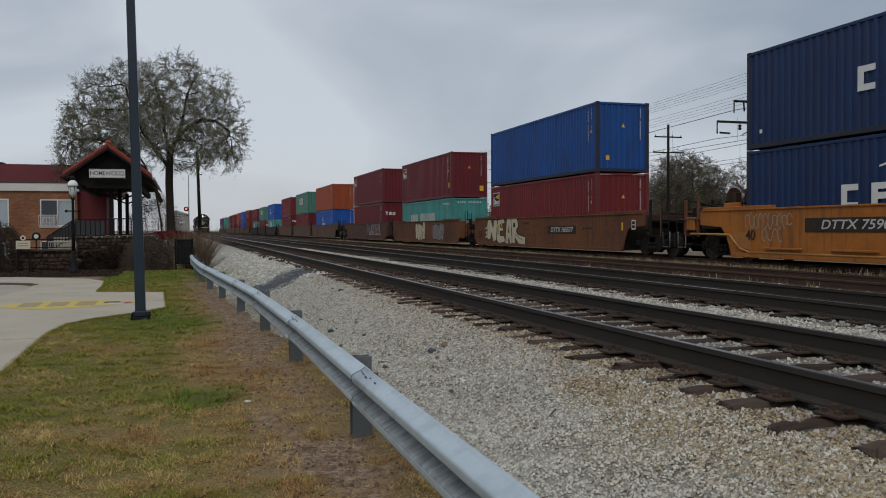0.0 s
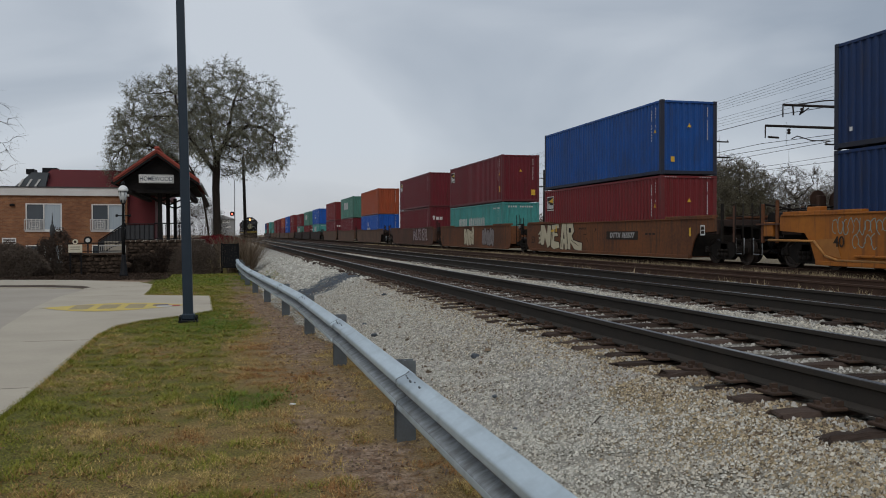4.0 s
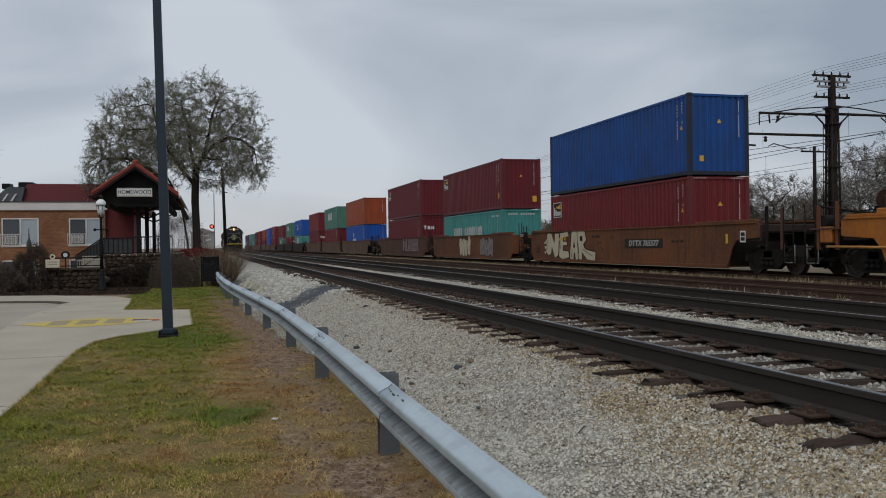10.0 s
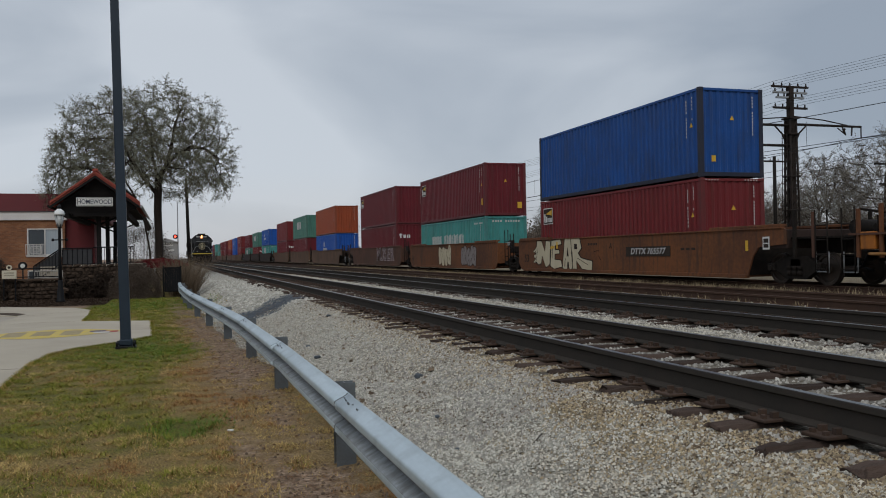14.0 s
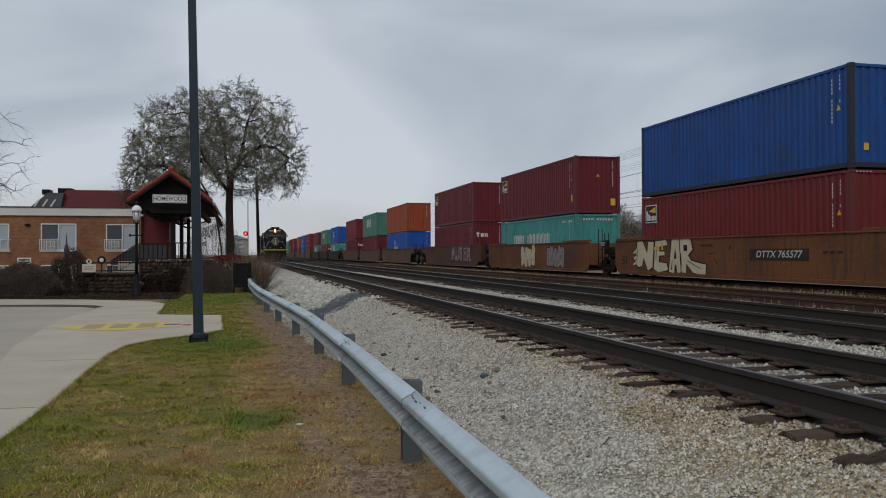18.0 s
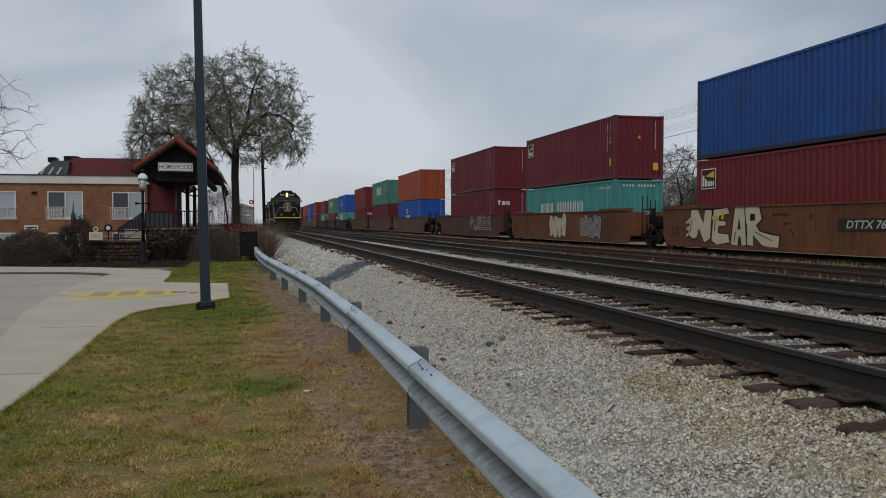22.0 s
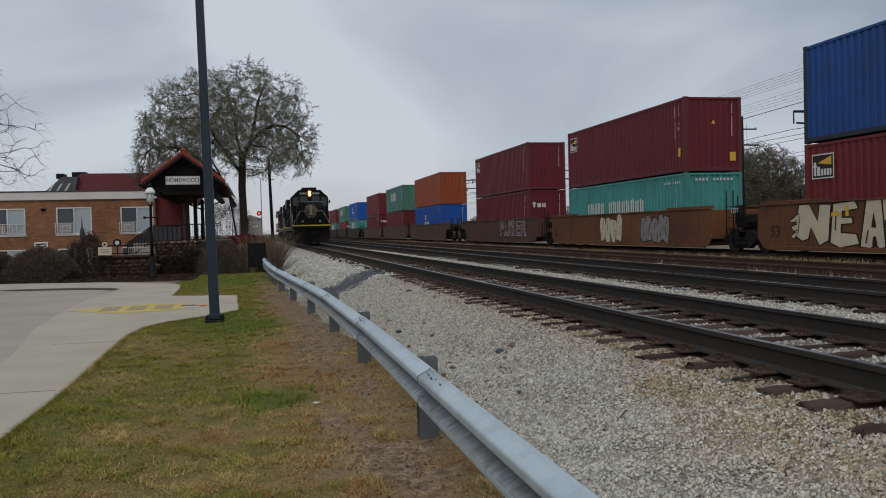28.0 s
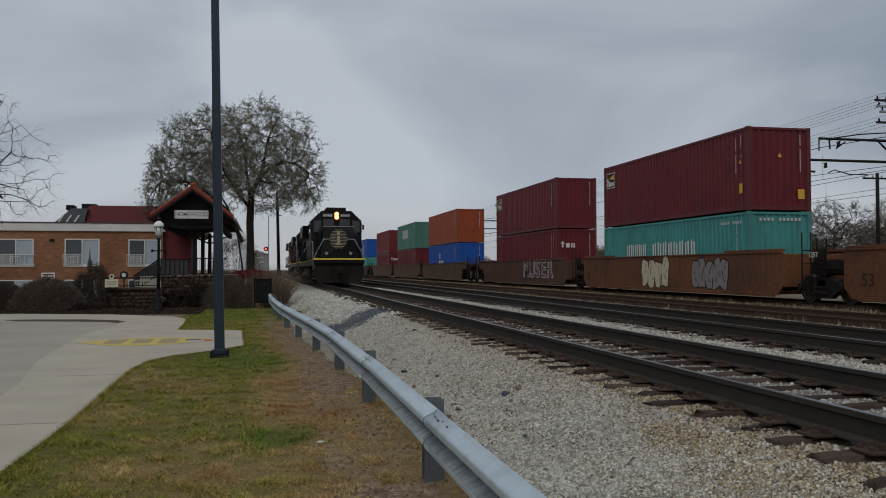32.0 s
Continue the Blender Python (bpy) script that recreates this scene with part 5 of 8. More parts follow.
# tracks
for _k, (_x, _z) in enumerate(TRACKS):
    track(_k, _x, _z, (190, 90, 0, 0)[_k], _k >= 2)

# ---------------------------------------------------------------- locomotives
LOCO_X = 4.465


def locomotive(tag, y_off, lead, col=None):
    body = col or M_LOCO
    t = thing("locomotive", pose(LOCO_X, 0, RAIL_Z), "black diesel freight locomotive with lit headlight and yellow sill stripe" if lead else "dark trailing diesel locomotive coupled behind", "locomotive", "locomotives on the near track")
    # pilot and plough
    bm = bmesh.new()
    extrude_profile(bm, [(-1.5, 1.25), (1.5, 1.25), (1.5, 0.55), (1.3, 0.12), (-1.3, 0.12), (-1.5, 0.55)], [lambda a, b, y=y: (a, y + (0.0 if b > 1 else -0.25 * (1.25 - b) + 0.12 * abs(a)), b) for y in (0.15, 0.28)])
    part("snow_plough", bm, M_TRUCK, t, "grimy steel snow plough")
    bm = bmesh.new()
    box(bm, -1.52, 1.52, 0.0, 1.0, 1.25, 1.48, 0.03)
    part("anticlimber", bm, body, t)
    bm = bmesh.new()
    box(bm, -1.53, 1.53, -0.012, -0.004, 1.49, 1.58)
    box(bm, -1.53, 1.53, -0.004, 20.4, 1.48, 1.50)
    part("yellow_stripe", bm, mat("safety_yellow", (0.75, 0.55, 0.05), (0.6, 0.42, 0.05), 0.5), t, "bright yellow sill stripe")
    bm = bmesh.new()
    box(bm, -1.5, 1.5, 1.0, 20.6, 1.15, 1.47, 0.02)
    part("underframe", bm, body, t)
    # nose with chamfered edges
    bm = bmesh.new()
    nose = [(-1.18, 1.5), (1.18, 1.5), (1.18, 3.05), (0.98, 3.50), (-0.98, 3.50), (-1.18, 3.05)]
    extrude_profile(bm, nose, [lambda a, b, y=y, k=k: (a * k, y + (0.30 if b > 3.2 else 0.0) * (1 if y < 1 else 0), b) for y, k in ((0.55, 0.90), (0.75, 1.0), (2.1, 1.0))])
    part("nose", bm, body, t)
    # cab
    bm = bmesh.new()
    cab = [(-1.55, 1.5), (1.55, 1.5), (1.55, 3.95), (0.92, 4.55), (-0.92, 4.55), (-1.55, 3.95)]
    extrude_profile(bm, cab, [lambda a, b, y=y: (a, y + (0.25 if y < 2 and b > 3.3 else 0.0), b) for y in (1.75, 4.6)])
    part("cab", bm, body, t)
    for s in (-1, 1):
        bm = bmesh.new()
        extrude_profile(bm, [(s * 0.18, 3.60), (s * 0.82, 3.60), (s * 0.82, 4.02), (s * 0.18, 4.06)], [lambda a, b, y=y: (a, y, b) for y in (1.92, 1.96)])
        part("windshield", bm, M_CABGLASS, t, "dark windshield pane")
        bm = bmesh.new()
        extrude_profile(bm, [(s * 0.95, 3.2), (s * 1.42, 3.2), (s * 1.42, 3.9), (s * 0.95, 3.95)], [lambda a, b, y=y: (a, y, b) for y in (1.72, 1.93)])
        part("corner_window", bm, M_CABGLASS, t)
        bm = bmesh.new()
        box(bm, min(s * 0.22, s * 0.85), max(s * 0.22, s * 0.85), 1.93, 1.975, 4.15, 4.36, 0.01)
        nb = part("number_board", bm, mat("number_board_glass", (0.09, 0.085, 0.08), rough=0.4, bump=0.0), t, "lit number board")
        bars("number_mark", nb, 0, [(0.05 + 0.14 * k, 0, 0.09, 0.13) for k in range(4)], M_MARK, pose(min(s * 0.22, s * 0.85), 1.925, 4.19) @ FACE_CAM)
    if lead:
        bm = bmesh.new()
        box(bm, -0.2, 0.2, 1.86, 1.98, 4.02, 4.46, 0.03)
        hl = part("headlight", bm, M_LOCO, t, "headlight housing")
        for dz in (4.14, 4.34):
            bm = bmesh.new()
            tube(bm, (0, 1.84, dz), (0, 1.80, dz), 0.10, 0.105, 18)
            part("lens", bm, M_HEAD, hl, "glowing warm lens")
            # added emissive ring stands in for the orange glare round the lens
            bm = bmesh.new()
            tube(bm, (0, 1.858, dz), (0, 1.84, dz), 0.15, 0.15, 18)
            part("lens_halo", bm, M_HEADHALO, hl, "orange glowing ring drawn as the headlight's halo")
        # emblem: pale disc of stripes with a dark upright
        bm = bmesh.new()
        for k in range(13):
            z = -0.54 + k * 0.09
            w = math.sqrt(max(0.0, 0.60 ** 2 - z * z)) * 0.9
            box(bm, -w, w, 0.53, 0.55, 2.75 + z - 0.015, 2.75 + z + 0.015)
        part("nose_emblem", bm, M_EMBLEM, t, "striped pale disc emblem")
        bm = bmesh.new()
        box(bm, -0.09, 0.09, 0.515, 0.528, 2.45, 2.95)
        box(bm, -0.19, 0.19, 0.515, 0.528, 2.40, 2.47)
        tube(bm, (0, 0.528, 3.10), (0, 0.515, 3.10), 0.11, 0.11, 14)
        part("nose_emblem", bm, M_EMBLEM, t, "white upright emblem")
        for s in (-1, 1):
            bm = bmesh.new()
            tube(bm, (s * 0.72, 0.53, 1.88), (s * 0.72, 0.46, 1.88), 0.09, 0.10, 16)
            part("ditch_light", bm, M_DITCH, t, "unlit clear ditch light")
    # handrails at the front and stairs
    for s in (-1, 1):
        bm = bmesh.new()
        path_tube(bm, [(s * 1.48, 0.1, 1.0), (s * 1.48, 0.1, 1.6), (s * 1.35, 0.1, 1.95), (s * 1.0, 0.12, 2.55), (s * 0.92, 0.2, 2.72), (s * 0.35, 0.4, 2.74)], 0.024)
        part("handrail", bm, M_GREYSTEEL, t, "pale grey front handrail")
        bm = bmesh.new()
        path_tube(bm, [(s * 1.52, 0.7, 0.9), (s * 1.52, 0.7, 2.45), (s * 1.52, 1.3, 2.6), (s * 1.52, 1.7, 2.6)], 0.022)
        part("handrail", bm, M_GREYSTEEL, t)
        for k in range(4):
            bm = bmesh.new()
            box(bm, min(s * 1.15, s * 1.55), max(s * 1.15, s * 1.55), 0.35, 0.85, 0.35 + 0.28 * k, 0.38 + 0.28 * k)
            part("step", bm, M_GREYSTEEL, t)
        bm = bmesh.new()
        y = 5.0
        pts = []
        while y < 20:
            tube(bm, (s * 1.5, y, 1.48), (s * 1.5, y, 2.45), 0.018, 0.018, 6)
            y += 1.9
        tube(bm, (s * 1.5, 4.8, 2.45), (s * 1.5, 20.2, 2.45), 0.018, 0.018, 6)
        part("side_handrail", bm, M_TRUCK, t)
        bm = bmesh.new()
        box(bm, min(s * 1.56, s * 1.60), max(s * 1.56, s * 1.60), 2.2, 3.6, 3.2, 3.85, 0.02)
        part("side_window", bm, M_CABGLASS, t)
        bm = bmesh.new()
        box(bm, min(s * 1.62, s * 1.74), max(s * 1.62, s * 1.74), 2.1, 2.16, 3.4, 3.7, 0.01)
        part("mirror", bm, M_BLACK, t)
    bm = bmesh.new()
    path_tube(bm, [(-0.95, 0.48, 3.5), (0.95, 0.48, 3.5)], 0.02)
    part("nose_grab_iron", bm, M_GREYSTEEL, t)
    # long hood, roof gear
    bm = bmesh.new()
    hood = [(-0.95, 1.5), (0.95, 1.5), (0.95, 3.95), (0.62, 4.25), (-0.62, 4.25), (-0.95, 3.95)]
    extrude_profile(bm, hood, [lambda a, b, y=y: (a, y, b) for y in (4.6, 20.2)])
    part("long_hood", bm, body, t)
    for k in range(9):
        for s in (-1, 1):
            bm = bmesh.new()
            yy = 5.0 + k * 1.6
            box(bm, min(s * 0.95, s * 0.985), max(s * 0.95, s * 0.985), yy, yy + 1.4, 1.7, 3.6, 0.01)
            part("hood_door", bm, body, t)
    bm = bmesh.new()
    extrude_profile(bm, [(-1.5, 3.4), (1.5, 3.4), (1.45, 4.3), (-1.45, 4.3)], [lambda a, b, y=y: (a, y, b) for y in (15.2, 19.6)])
    part("radiator", bm, body, t)
    bm = bmesh.new()
    box(bm, -0.62, 0.62, 2.3, 3.9, 4.55, 4.78, 0.04)
    part("air_conditioner", bm, M_TRUCK, t)
    bm = bmesh.new()
    for k in range(3):
        tube(bm, (0.25 + 0.16 * k, 4.7, 4.45), (0.25 + 0.16 * k, 5.15, 4.5), 0.04, 0.09, 10)
    part("air_horn", bm, M_GREYSTEEL, t)
    bm = bmesh.new()
    box(bm, -1.35, 1.35, 8.1, 13.2, 0.35, 1.14, 0.12)
    part("fuel_tank", bm, M_TRUCK, t)
    bm = bmesh.new()
    box(bm, -0.14, 0.14, -0.75, 0.2, 0.7, 0.98, 0.03)
    box(bm, -0.2, 0.2, -0.98, -0.7, 0.66, 1.0, 0.05)
    part("coupler", bm, M_TRUCK, t)
    bm = bmesh.new()
    for s in (-1, 1):
        path_tube(bm, [(s * 0.5, 0.12, 1.15), (s * 0.52, -0.1, 0.8), (s * 0.45, -0.2, 0.5)], 0.03)
    part("brake_hoses", bm, M_BLACK, t)
    for yc in (4.4, 16.8):
        bm = bmesh.new()
        for s in (-1, 1):
            extrude_profile(bm, [(-2.3, 0.42), (-2.3, 0.7), (-1.2, 0.95), (1.2, 0.95), (2.3, 0.7), (2.3, 0.42), (1.2, 0.55), (-1.2, 0.55)], [lambda a, b, xx=xx: (xx, yc + a, b) for xx in (s * 1.02, s * 1.18)])
        fr = part("truck", bm, M_TRUCK, t, "three-axle truck frame")
        for k in (-1, 0, 1):
            for s in (-1, 1):
                w = share("wheel", wheel_mesh(), fr, pose(s * 0.7525, yc + k * 1.75, 0.43, 0, 0, 0 if s < 0 else 180))
                bm = bmesh.new()
                box(bm, s * 1.1 - 0.12, s * 1.1 + 0.12, yc + k * 1.75 - 0.2, yc + k * 1.75 + 0.2, 0.3, 0.62, 0.03)
                part("journal_box", bm, M_TRUCK, fr)
                if lead and yc < 10:
                    SPINS.append((w, s * 0.7525, yc + k * 1.75, 0.43, 0 if s < 0 else 180, WR, "loco"))
    LOCOS.append((t, y_off))
    return t


LOCOS = []
locomotive("lead", 0.0, True)
locomotive("second", 21.8, False)
locomotive("third", 43.6, False, mat("faded_maroon_paint", (0.05, 0.018, 0.015), (0.03, 0.015, 0.013), 0.7, scale=1, fine=12, spec=0.2))

# ---------------------------------------------------------------- paving on the left


def slab(name, poly, z0, z1, material, label):
    bm = bmesh.new()
    a = [bm.verts.new((x, y, z0)) for x, y in poly]
    b = [bm.verts.new((x, y, z1)) for x, y in poly]
    n = len(poly)
    bm.faces.new(b)
    for k in range(n):
        bm.faces.new((a[k], a[(k + 1) % n], b[(k + 1) % n], b[k]))
    bmesh.ops.recalc_face_normals(bm, faces=bm.faces)
    o = obj(name, bm, material)
    return tagged(o, label, "pavement", kind="structure")


WALK_EDGE = [(-2.0, -6), (-2.0, 4), (-1.96, 7.6), (-1.94, 8.5), (-1.95, 9.9), (-2.0, 12.1), (-2.02, 13.9), (-1.9, 15.2), (-1.55, 15.95), (-0.9, 16.75), (-0.36, 17.7), (-0.5, 22.0), (-2.15, 22.7), (-2.2, 25.0), (-2.35, 27.6), (-2.9, 29.1), (-5.2, 31.0), (-8.5, 32.2), (-16, 33), (-40, 33)]
DRIVE = [(-2.95, -6), (-2.95, 9.0), (-3.25, 12.4), (-3.75, 15.4), (-4.1, 19.5), (-4.2, 22.5), (-4.05, 24.6), (-4.1, 25.9), (-5.6, 26.9), (-7.4, 27.4), (-16, 27.8), (-40, 27.8)]
slab("pavement", WALK_EDGE + [DRIVE[-1]] + DRIVE[-2::-1], -0.1, 0.035, M_CONC, "pale concrete sidewalk curving along the lawn")
slab("driveway", DRIVE + [(-40, -6)], -0.1, 0.012, M_CONC2, "smooth grey concrete driveway apron")
# joints of the sidewalk
bm = bmesh.new()
for _y in (5.2, 9.2, 13.2):
    box(bm, -2.94, -2.01, _y - 0.006, _y + 0.006, 0.03, 0.0362)
for _a, _b in (((-4.05, 19.0), (-0.45, 19.4)), ((-4.1, 22.6), (-2.2, 22.75)), ((-4.05, 25.7), (-2.3, 27.2))):
    d = Vector((_b[0] - _a[0], _b[1] - _a[1], 0))
    nrm = Vector((-d.y, d.x, 0)).normalized() * 0.008
    bm.faces.new([bm.verts.new(Vector((*q, 0.0365)) + s * nrm) for q, s in ((_a, -1), (_b, -1), (_b, 1), (_a, 1))])
tagged(obj("pavement_joints", bm, M_MORTAR), "dark tooled joints in the sidewalk", "pavement", kind="structure")
# bare earth bed cut into the kerb
bm = bmesh.new()
_pts = [(-4.15, 25.9), (-4.6, 26.5), (-5.6, 27.0), (-7.3, 27.5), (-7.9, 28.2), (-7.3, 28.35), (-5.5, 28.0), (-4.4, 27.3), (-4.0, 26.5)]
bm.faces.new([bm.verts.new((x, y, 0.042)) for x, y in _pts])
tagged(obj("soil_strip", bm, mat("bare_soil", (0.085, 0.062, 0.046), (0.05, 0.036, 0.028), 0.95, scale=5, fine=60, bump=0.6)), "strip of bare brown soil along the kerb", "soil strip")


def painted_marking():
    t = thing("pavement_painting", pose(-2.35, 19.2, 0.04), "yellow painted emblem with darker boxes on the sidewalk", "painting")
    bm = bmesh.new()
    n = 20
    top = [(-1.55 + 3.0 * k / n, 1.0 * math.sin(math.pi * k / n) * (1.0 if k < n / 2 else 0.9)) for k in range(n + 1)]
    bot = [(-1.55 + 3.0 * k / n, -1.15 * math.sin(math.pi * k / n)) for k in range(n + 1)]
    for k in range(n):
        bm.faces.new([bm.verts.new((x + 0.12 * y, y, 0.0)) for x, y in (bot[k], bot[k + 1], top[k + 1], top[k])])
    bmesh.ops.remove_doubles(bm, verts=bm.verts, dist=0.0005)
    part("painted_ground", bm, M_YELLOW, t)
    m2 = mat("ochre_paint", (0.27, 0.215, 0.11), (0.36, 0.30, 0.2), 0.85, mix=0.8)
    for x, c in ((-0.75, m2), (-0.2, m2), (0.35, m2)):
        bm = bmesh.new()
        box(bm, x - 0.19, x + 0.19, -0.55, 0.50, 0.0, 0.003)
        part("painted_letter", bm, c, t)
    for x, y, c in ((0.85, 0.1, (0.12, 0.10, 0.14)), (1.1, -0.1, (0.35, 0.09, 0.08)), (0.95, -0.25, (0.5, 0.48, 0.45))):
        bm = bmesh.new()
        box(bm, x - 0.16, x + 0.16, y - 0.16, y + 0.16, 0.0, 0.003 + 0.001 * abs(y))
        part("painted_patch", bm, mat(f"painted_patch_{int(c[0] * 100)}", c, rough=0.85), t)


painted_marking()

# ---------------------------------------------------------------- poles and lamps


def light_pole():
    t = thing("light_pole", pose(-0.755, 15.75, 0), "tall square blue-grey steel light pole on a bolted base plate", "light pole")
    bm = bmesh.new()
    lean = Vector((-0.10, 0.0, 0))
    w0, w1 = 0.088, 0.060
    a = [bm.verts.new((sx * w0, sy * w0, 0.04)) for sx, sy in ((-1, -1), (1, -1), (1, 1), (-1, 1))]
    b = [bm.verts.new((sx * w1 - 0.16, sy * w1, 9.2)) for sx, sy in ((-1, -1), (1, -1), (1, 1), (-1, 1))]
    for k in range(4):
        bm.faces.new((a[k], a[(k + 1) % 4], b[(k + 1) % 4], b[k]))
    bm.faces.new(b)
    part("shaft", bm, M_POLE, t)
    bm = bmesh.new()
    box(bm, -0.17, 0.17, -0.17, 0.17, -0.05, 0.05, 0.015)
    part("base_plate", bm, M_BLACK, t)
    for sx in (-1, 1):
        for sy in (-1, 1):
            bm = bmesh.new()
            tube(bm, (sx * 0.14, sy * 0.14, 0.05), (sx * 0.14, sy * 0.14, 0.12), 0.022, 0.022, 6)
            part("anchor_bolt", bm, M_BLACK, t)
    bm = bmesh.new()
    box(bm, -0.115, 0.115, -0.115, 0.115, 0.05, 0.16, 0.02)
    part("base_cover", bm, M_POLE, t)


light_pole()


def street_lamp(x, y, z=0.0):
    t = thing("street_lamp", pose(x, y, z), "black ornamental street lamp with white-capped glass lantern", "street lamp")
    bm = bmesh.new()
    lathe(bm, [(0.16, 0.0), (0.16, 0.12), (0.12, 0.16), (0.11, 0.5), (0.085, 0.56), (0.08, 0.8), (0.06, 0.86)], 12)
    part("base", bm, M_BLACK, t)
    bm = bmesh.new()
    lathe(bm, [(0.065, 0.86), (0.055, 1.6), (0.048, 2.72), (0.07, 2.76), (0.07, 2.80)], 12)
    part("shaft", bm, M_BLACK, t)
    bm = bmesh.new()
    tube(bm, (-0.22, 0, 2.32), (0.22, 0, 2.32), 0.022, 0.022, 8)
    for s in (-1, 1):
        lathe(bm, [(0.04, 2.27), (0.05, 2.32), (0.04, 2.37)], 8, (s * 0.23, 0))
    part("banner_arm", bm, M_BLACK, t)
    bm = bmesh.new()
    lathe(bm, [(0.07, 2.80), (0.13, 2.95), (0.15, 3.22)], 14)
    part("lantern_glass", bm, mat("lantern_glass", (0.42, 0.43, 0.42), (0.3, 0.31, 0.3), 0.15, bump=0.0, spec=0.7), t)
    for k in range(6):
        a = k * math.pi / 3
        bm = bmesh.new()
        tube(bm, (0.085 * math.cos(a), 0.085 * math.sin(a), 2.80), (0.155 * math.cos(a), 0.155 * math.sin(a), 3.23), 0.012, 0.012, 5)
        part("lantern_rib", bm, M_BLACK, t)
    bm = bmesh.new()
    lathe(bm, [(0.18, 3.23), (0.185, 3.28), (0.155, 3.37), (0.08, 3.44), (0.03, 3.46)], 16)
    part("lantern_cap", bm, M_FROST, t, "pale dome cap")
    bm = bmesh.new()
    lathe(bm, [(0.05, 3.46), (0.075, 3.52), (0.05, 3.58), (0.015, 3.62)], 10)
    part("finial", bm, M_BLACK, t)


street_lamp(-3.87, 33.2)


def utility_pole(x, y, h, arms, lean=0.0, name="utility_pole", r=0.16):
    t = thing(name, pose(x, y, 0, 0, lean, 0), "dark creosoted timber utility pole", "utility pole", "timber poles")
    part("pole", tube(bmesh.new(), (0, 0, -0.3), (0, 0, h), r, r * 0.75, 12), M_CREOSOTE, t)
    for z, w in arms:
        bm = bmesh.new()
        box(bm, -w / 2, w / 2, -0.06, 0.06, z - 0.06, z + 0.06, 0.01)
        part("crossarm", bm, M_CREOSOTE, t)
        for k in range(4):
            bm = bmesh.new()
            xx = -w / 2 + 0.1 + k * (w - 0.2) / 3
            lathe(bm, [(0.03, z + 0.06), (0.05, z + 0.10), (0.05, z + 0.17), (0.02, z + 0.22)], 8, (xx, 0))
            part("insulator", bm, M_GREYSTEEL, t)
    return t


up = utility_pole(1.33, 70, 8.0, (), -1.4, r=0.15)
bm = bmesh.new()
box(bm, -0.02, 0.32, -0.05, 0.05, 6.05, 6.12)
box(bm, -0.1, 0.12, -0.05, 0.05, 7.1, 7.4)
part("bracket", bm, M_CREOSOTE, up)

# ---------------------------------------------------------------- brick building


def window_unit(t, x0, x1, z0, z1, y, curtain):
    """Sliding window with aluminium frame, and a low decorative grille over its air conditioner."""
    w = tagged(new("window"), "aluminium sliding window with pale curtain and low metal grille")
    w.parent = t
    mid = (x0 + x1) / 2
    bm = bmesh.new()
    for a, b, c, d in ((x0, x1, z0, z0 + 0.06), (x0, x1, z1 - 0.06, z1), (x0, x0 + 0.06, z0 + 0.06, z1 - 0.06), (x1 - 0.06, x1, z0 + 0.06, z1 - 0.06), (mid - 0.03, mid + 0.03, z0 + 0.06, z1 - 0.06)):
        box(bm, a, b, y - 0.05, y + 0.08, c, d)
    part("window_frame", bm, M_WHITE, w)
    for k, (a, b) in enumerate(((x0 + 0.06, mid - 0.03), (mid + 0.03, x1 - 0.06))):
        part("pane", box(bmesh.new(), a, b, y + 0.0, y + 0.01, z0 + 0.06, z1 - 0.06), M_GLASS if k == 0 else mat("pane_over_curtain", (0.30, 0.35, 0.39), (0.42, 0.47, 0.5), 0.25, scale=1.5, fine=8, stretch=(9, 1, 0.3), bump=0.05), w)
    bm = bmesh.new()
    gz = z0 + 0.62 * (z1 - z0) / 1.5
    gx1 = mid + 0.02 if curtain else x1
    for zz in (z0 + 0.03, gz):
        box(bm, x0 - 0.08, gx1 if curtain else x1 + 0.1, y - 0.12, y - 0.09, zz - 0.018, zz + 0.018)
    n = 5
    for k in range(n + 1):
        xx = x0 - 0.06 + (gx1 - x0) * k / n
        box(bm, xx - 0.014, xx + 0.014, y - 0.12, y - 0.09, z0 + 0.05, gz)
    cx, cz = (x0 + gx1) / 2, (z0 + gz) / 2
    for q in (0.26, 0.14):
        for a, b, c, d in ((cx - q, cx + q, cz + q * 0.7 - 0.015, cz + q * 0.7 + 0.015), (cx - q, cx + q, cz - q * 0.7 - 0.015, cz - q * 0.7 + 0.015), (cx - q - 0.015, cx - q + 0.015, cz - q * 0.7, cz + q * 0.7), (cx + q - 0.015, cx + q + 0.015, cz - q * 0.7, cz + q * 0.7)):
            box(bm, a, b, y - 0.125, y - 0.095, c, d)
    part("window_grille", bm, M_FASCIA, w, "off-white decorative window grille")
    box_ac = box(bmesh.new(), x0 + 0.12, mid - 0.1, y - 0.08, y - 0.02, z0 + 0.08, gz - 0.04)
    part("air_conditioner", box_ac, M_GREYSTEEL, w)


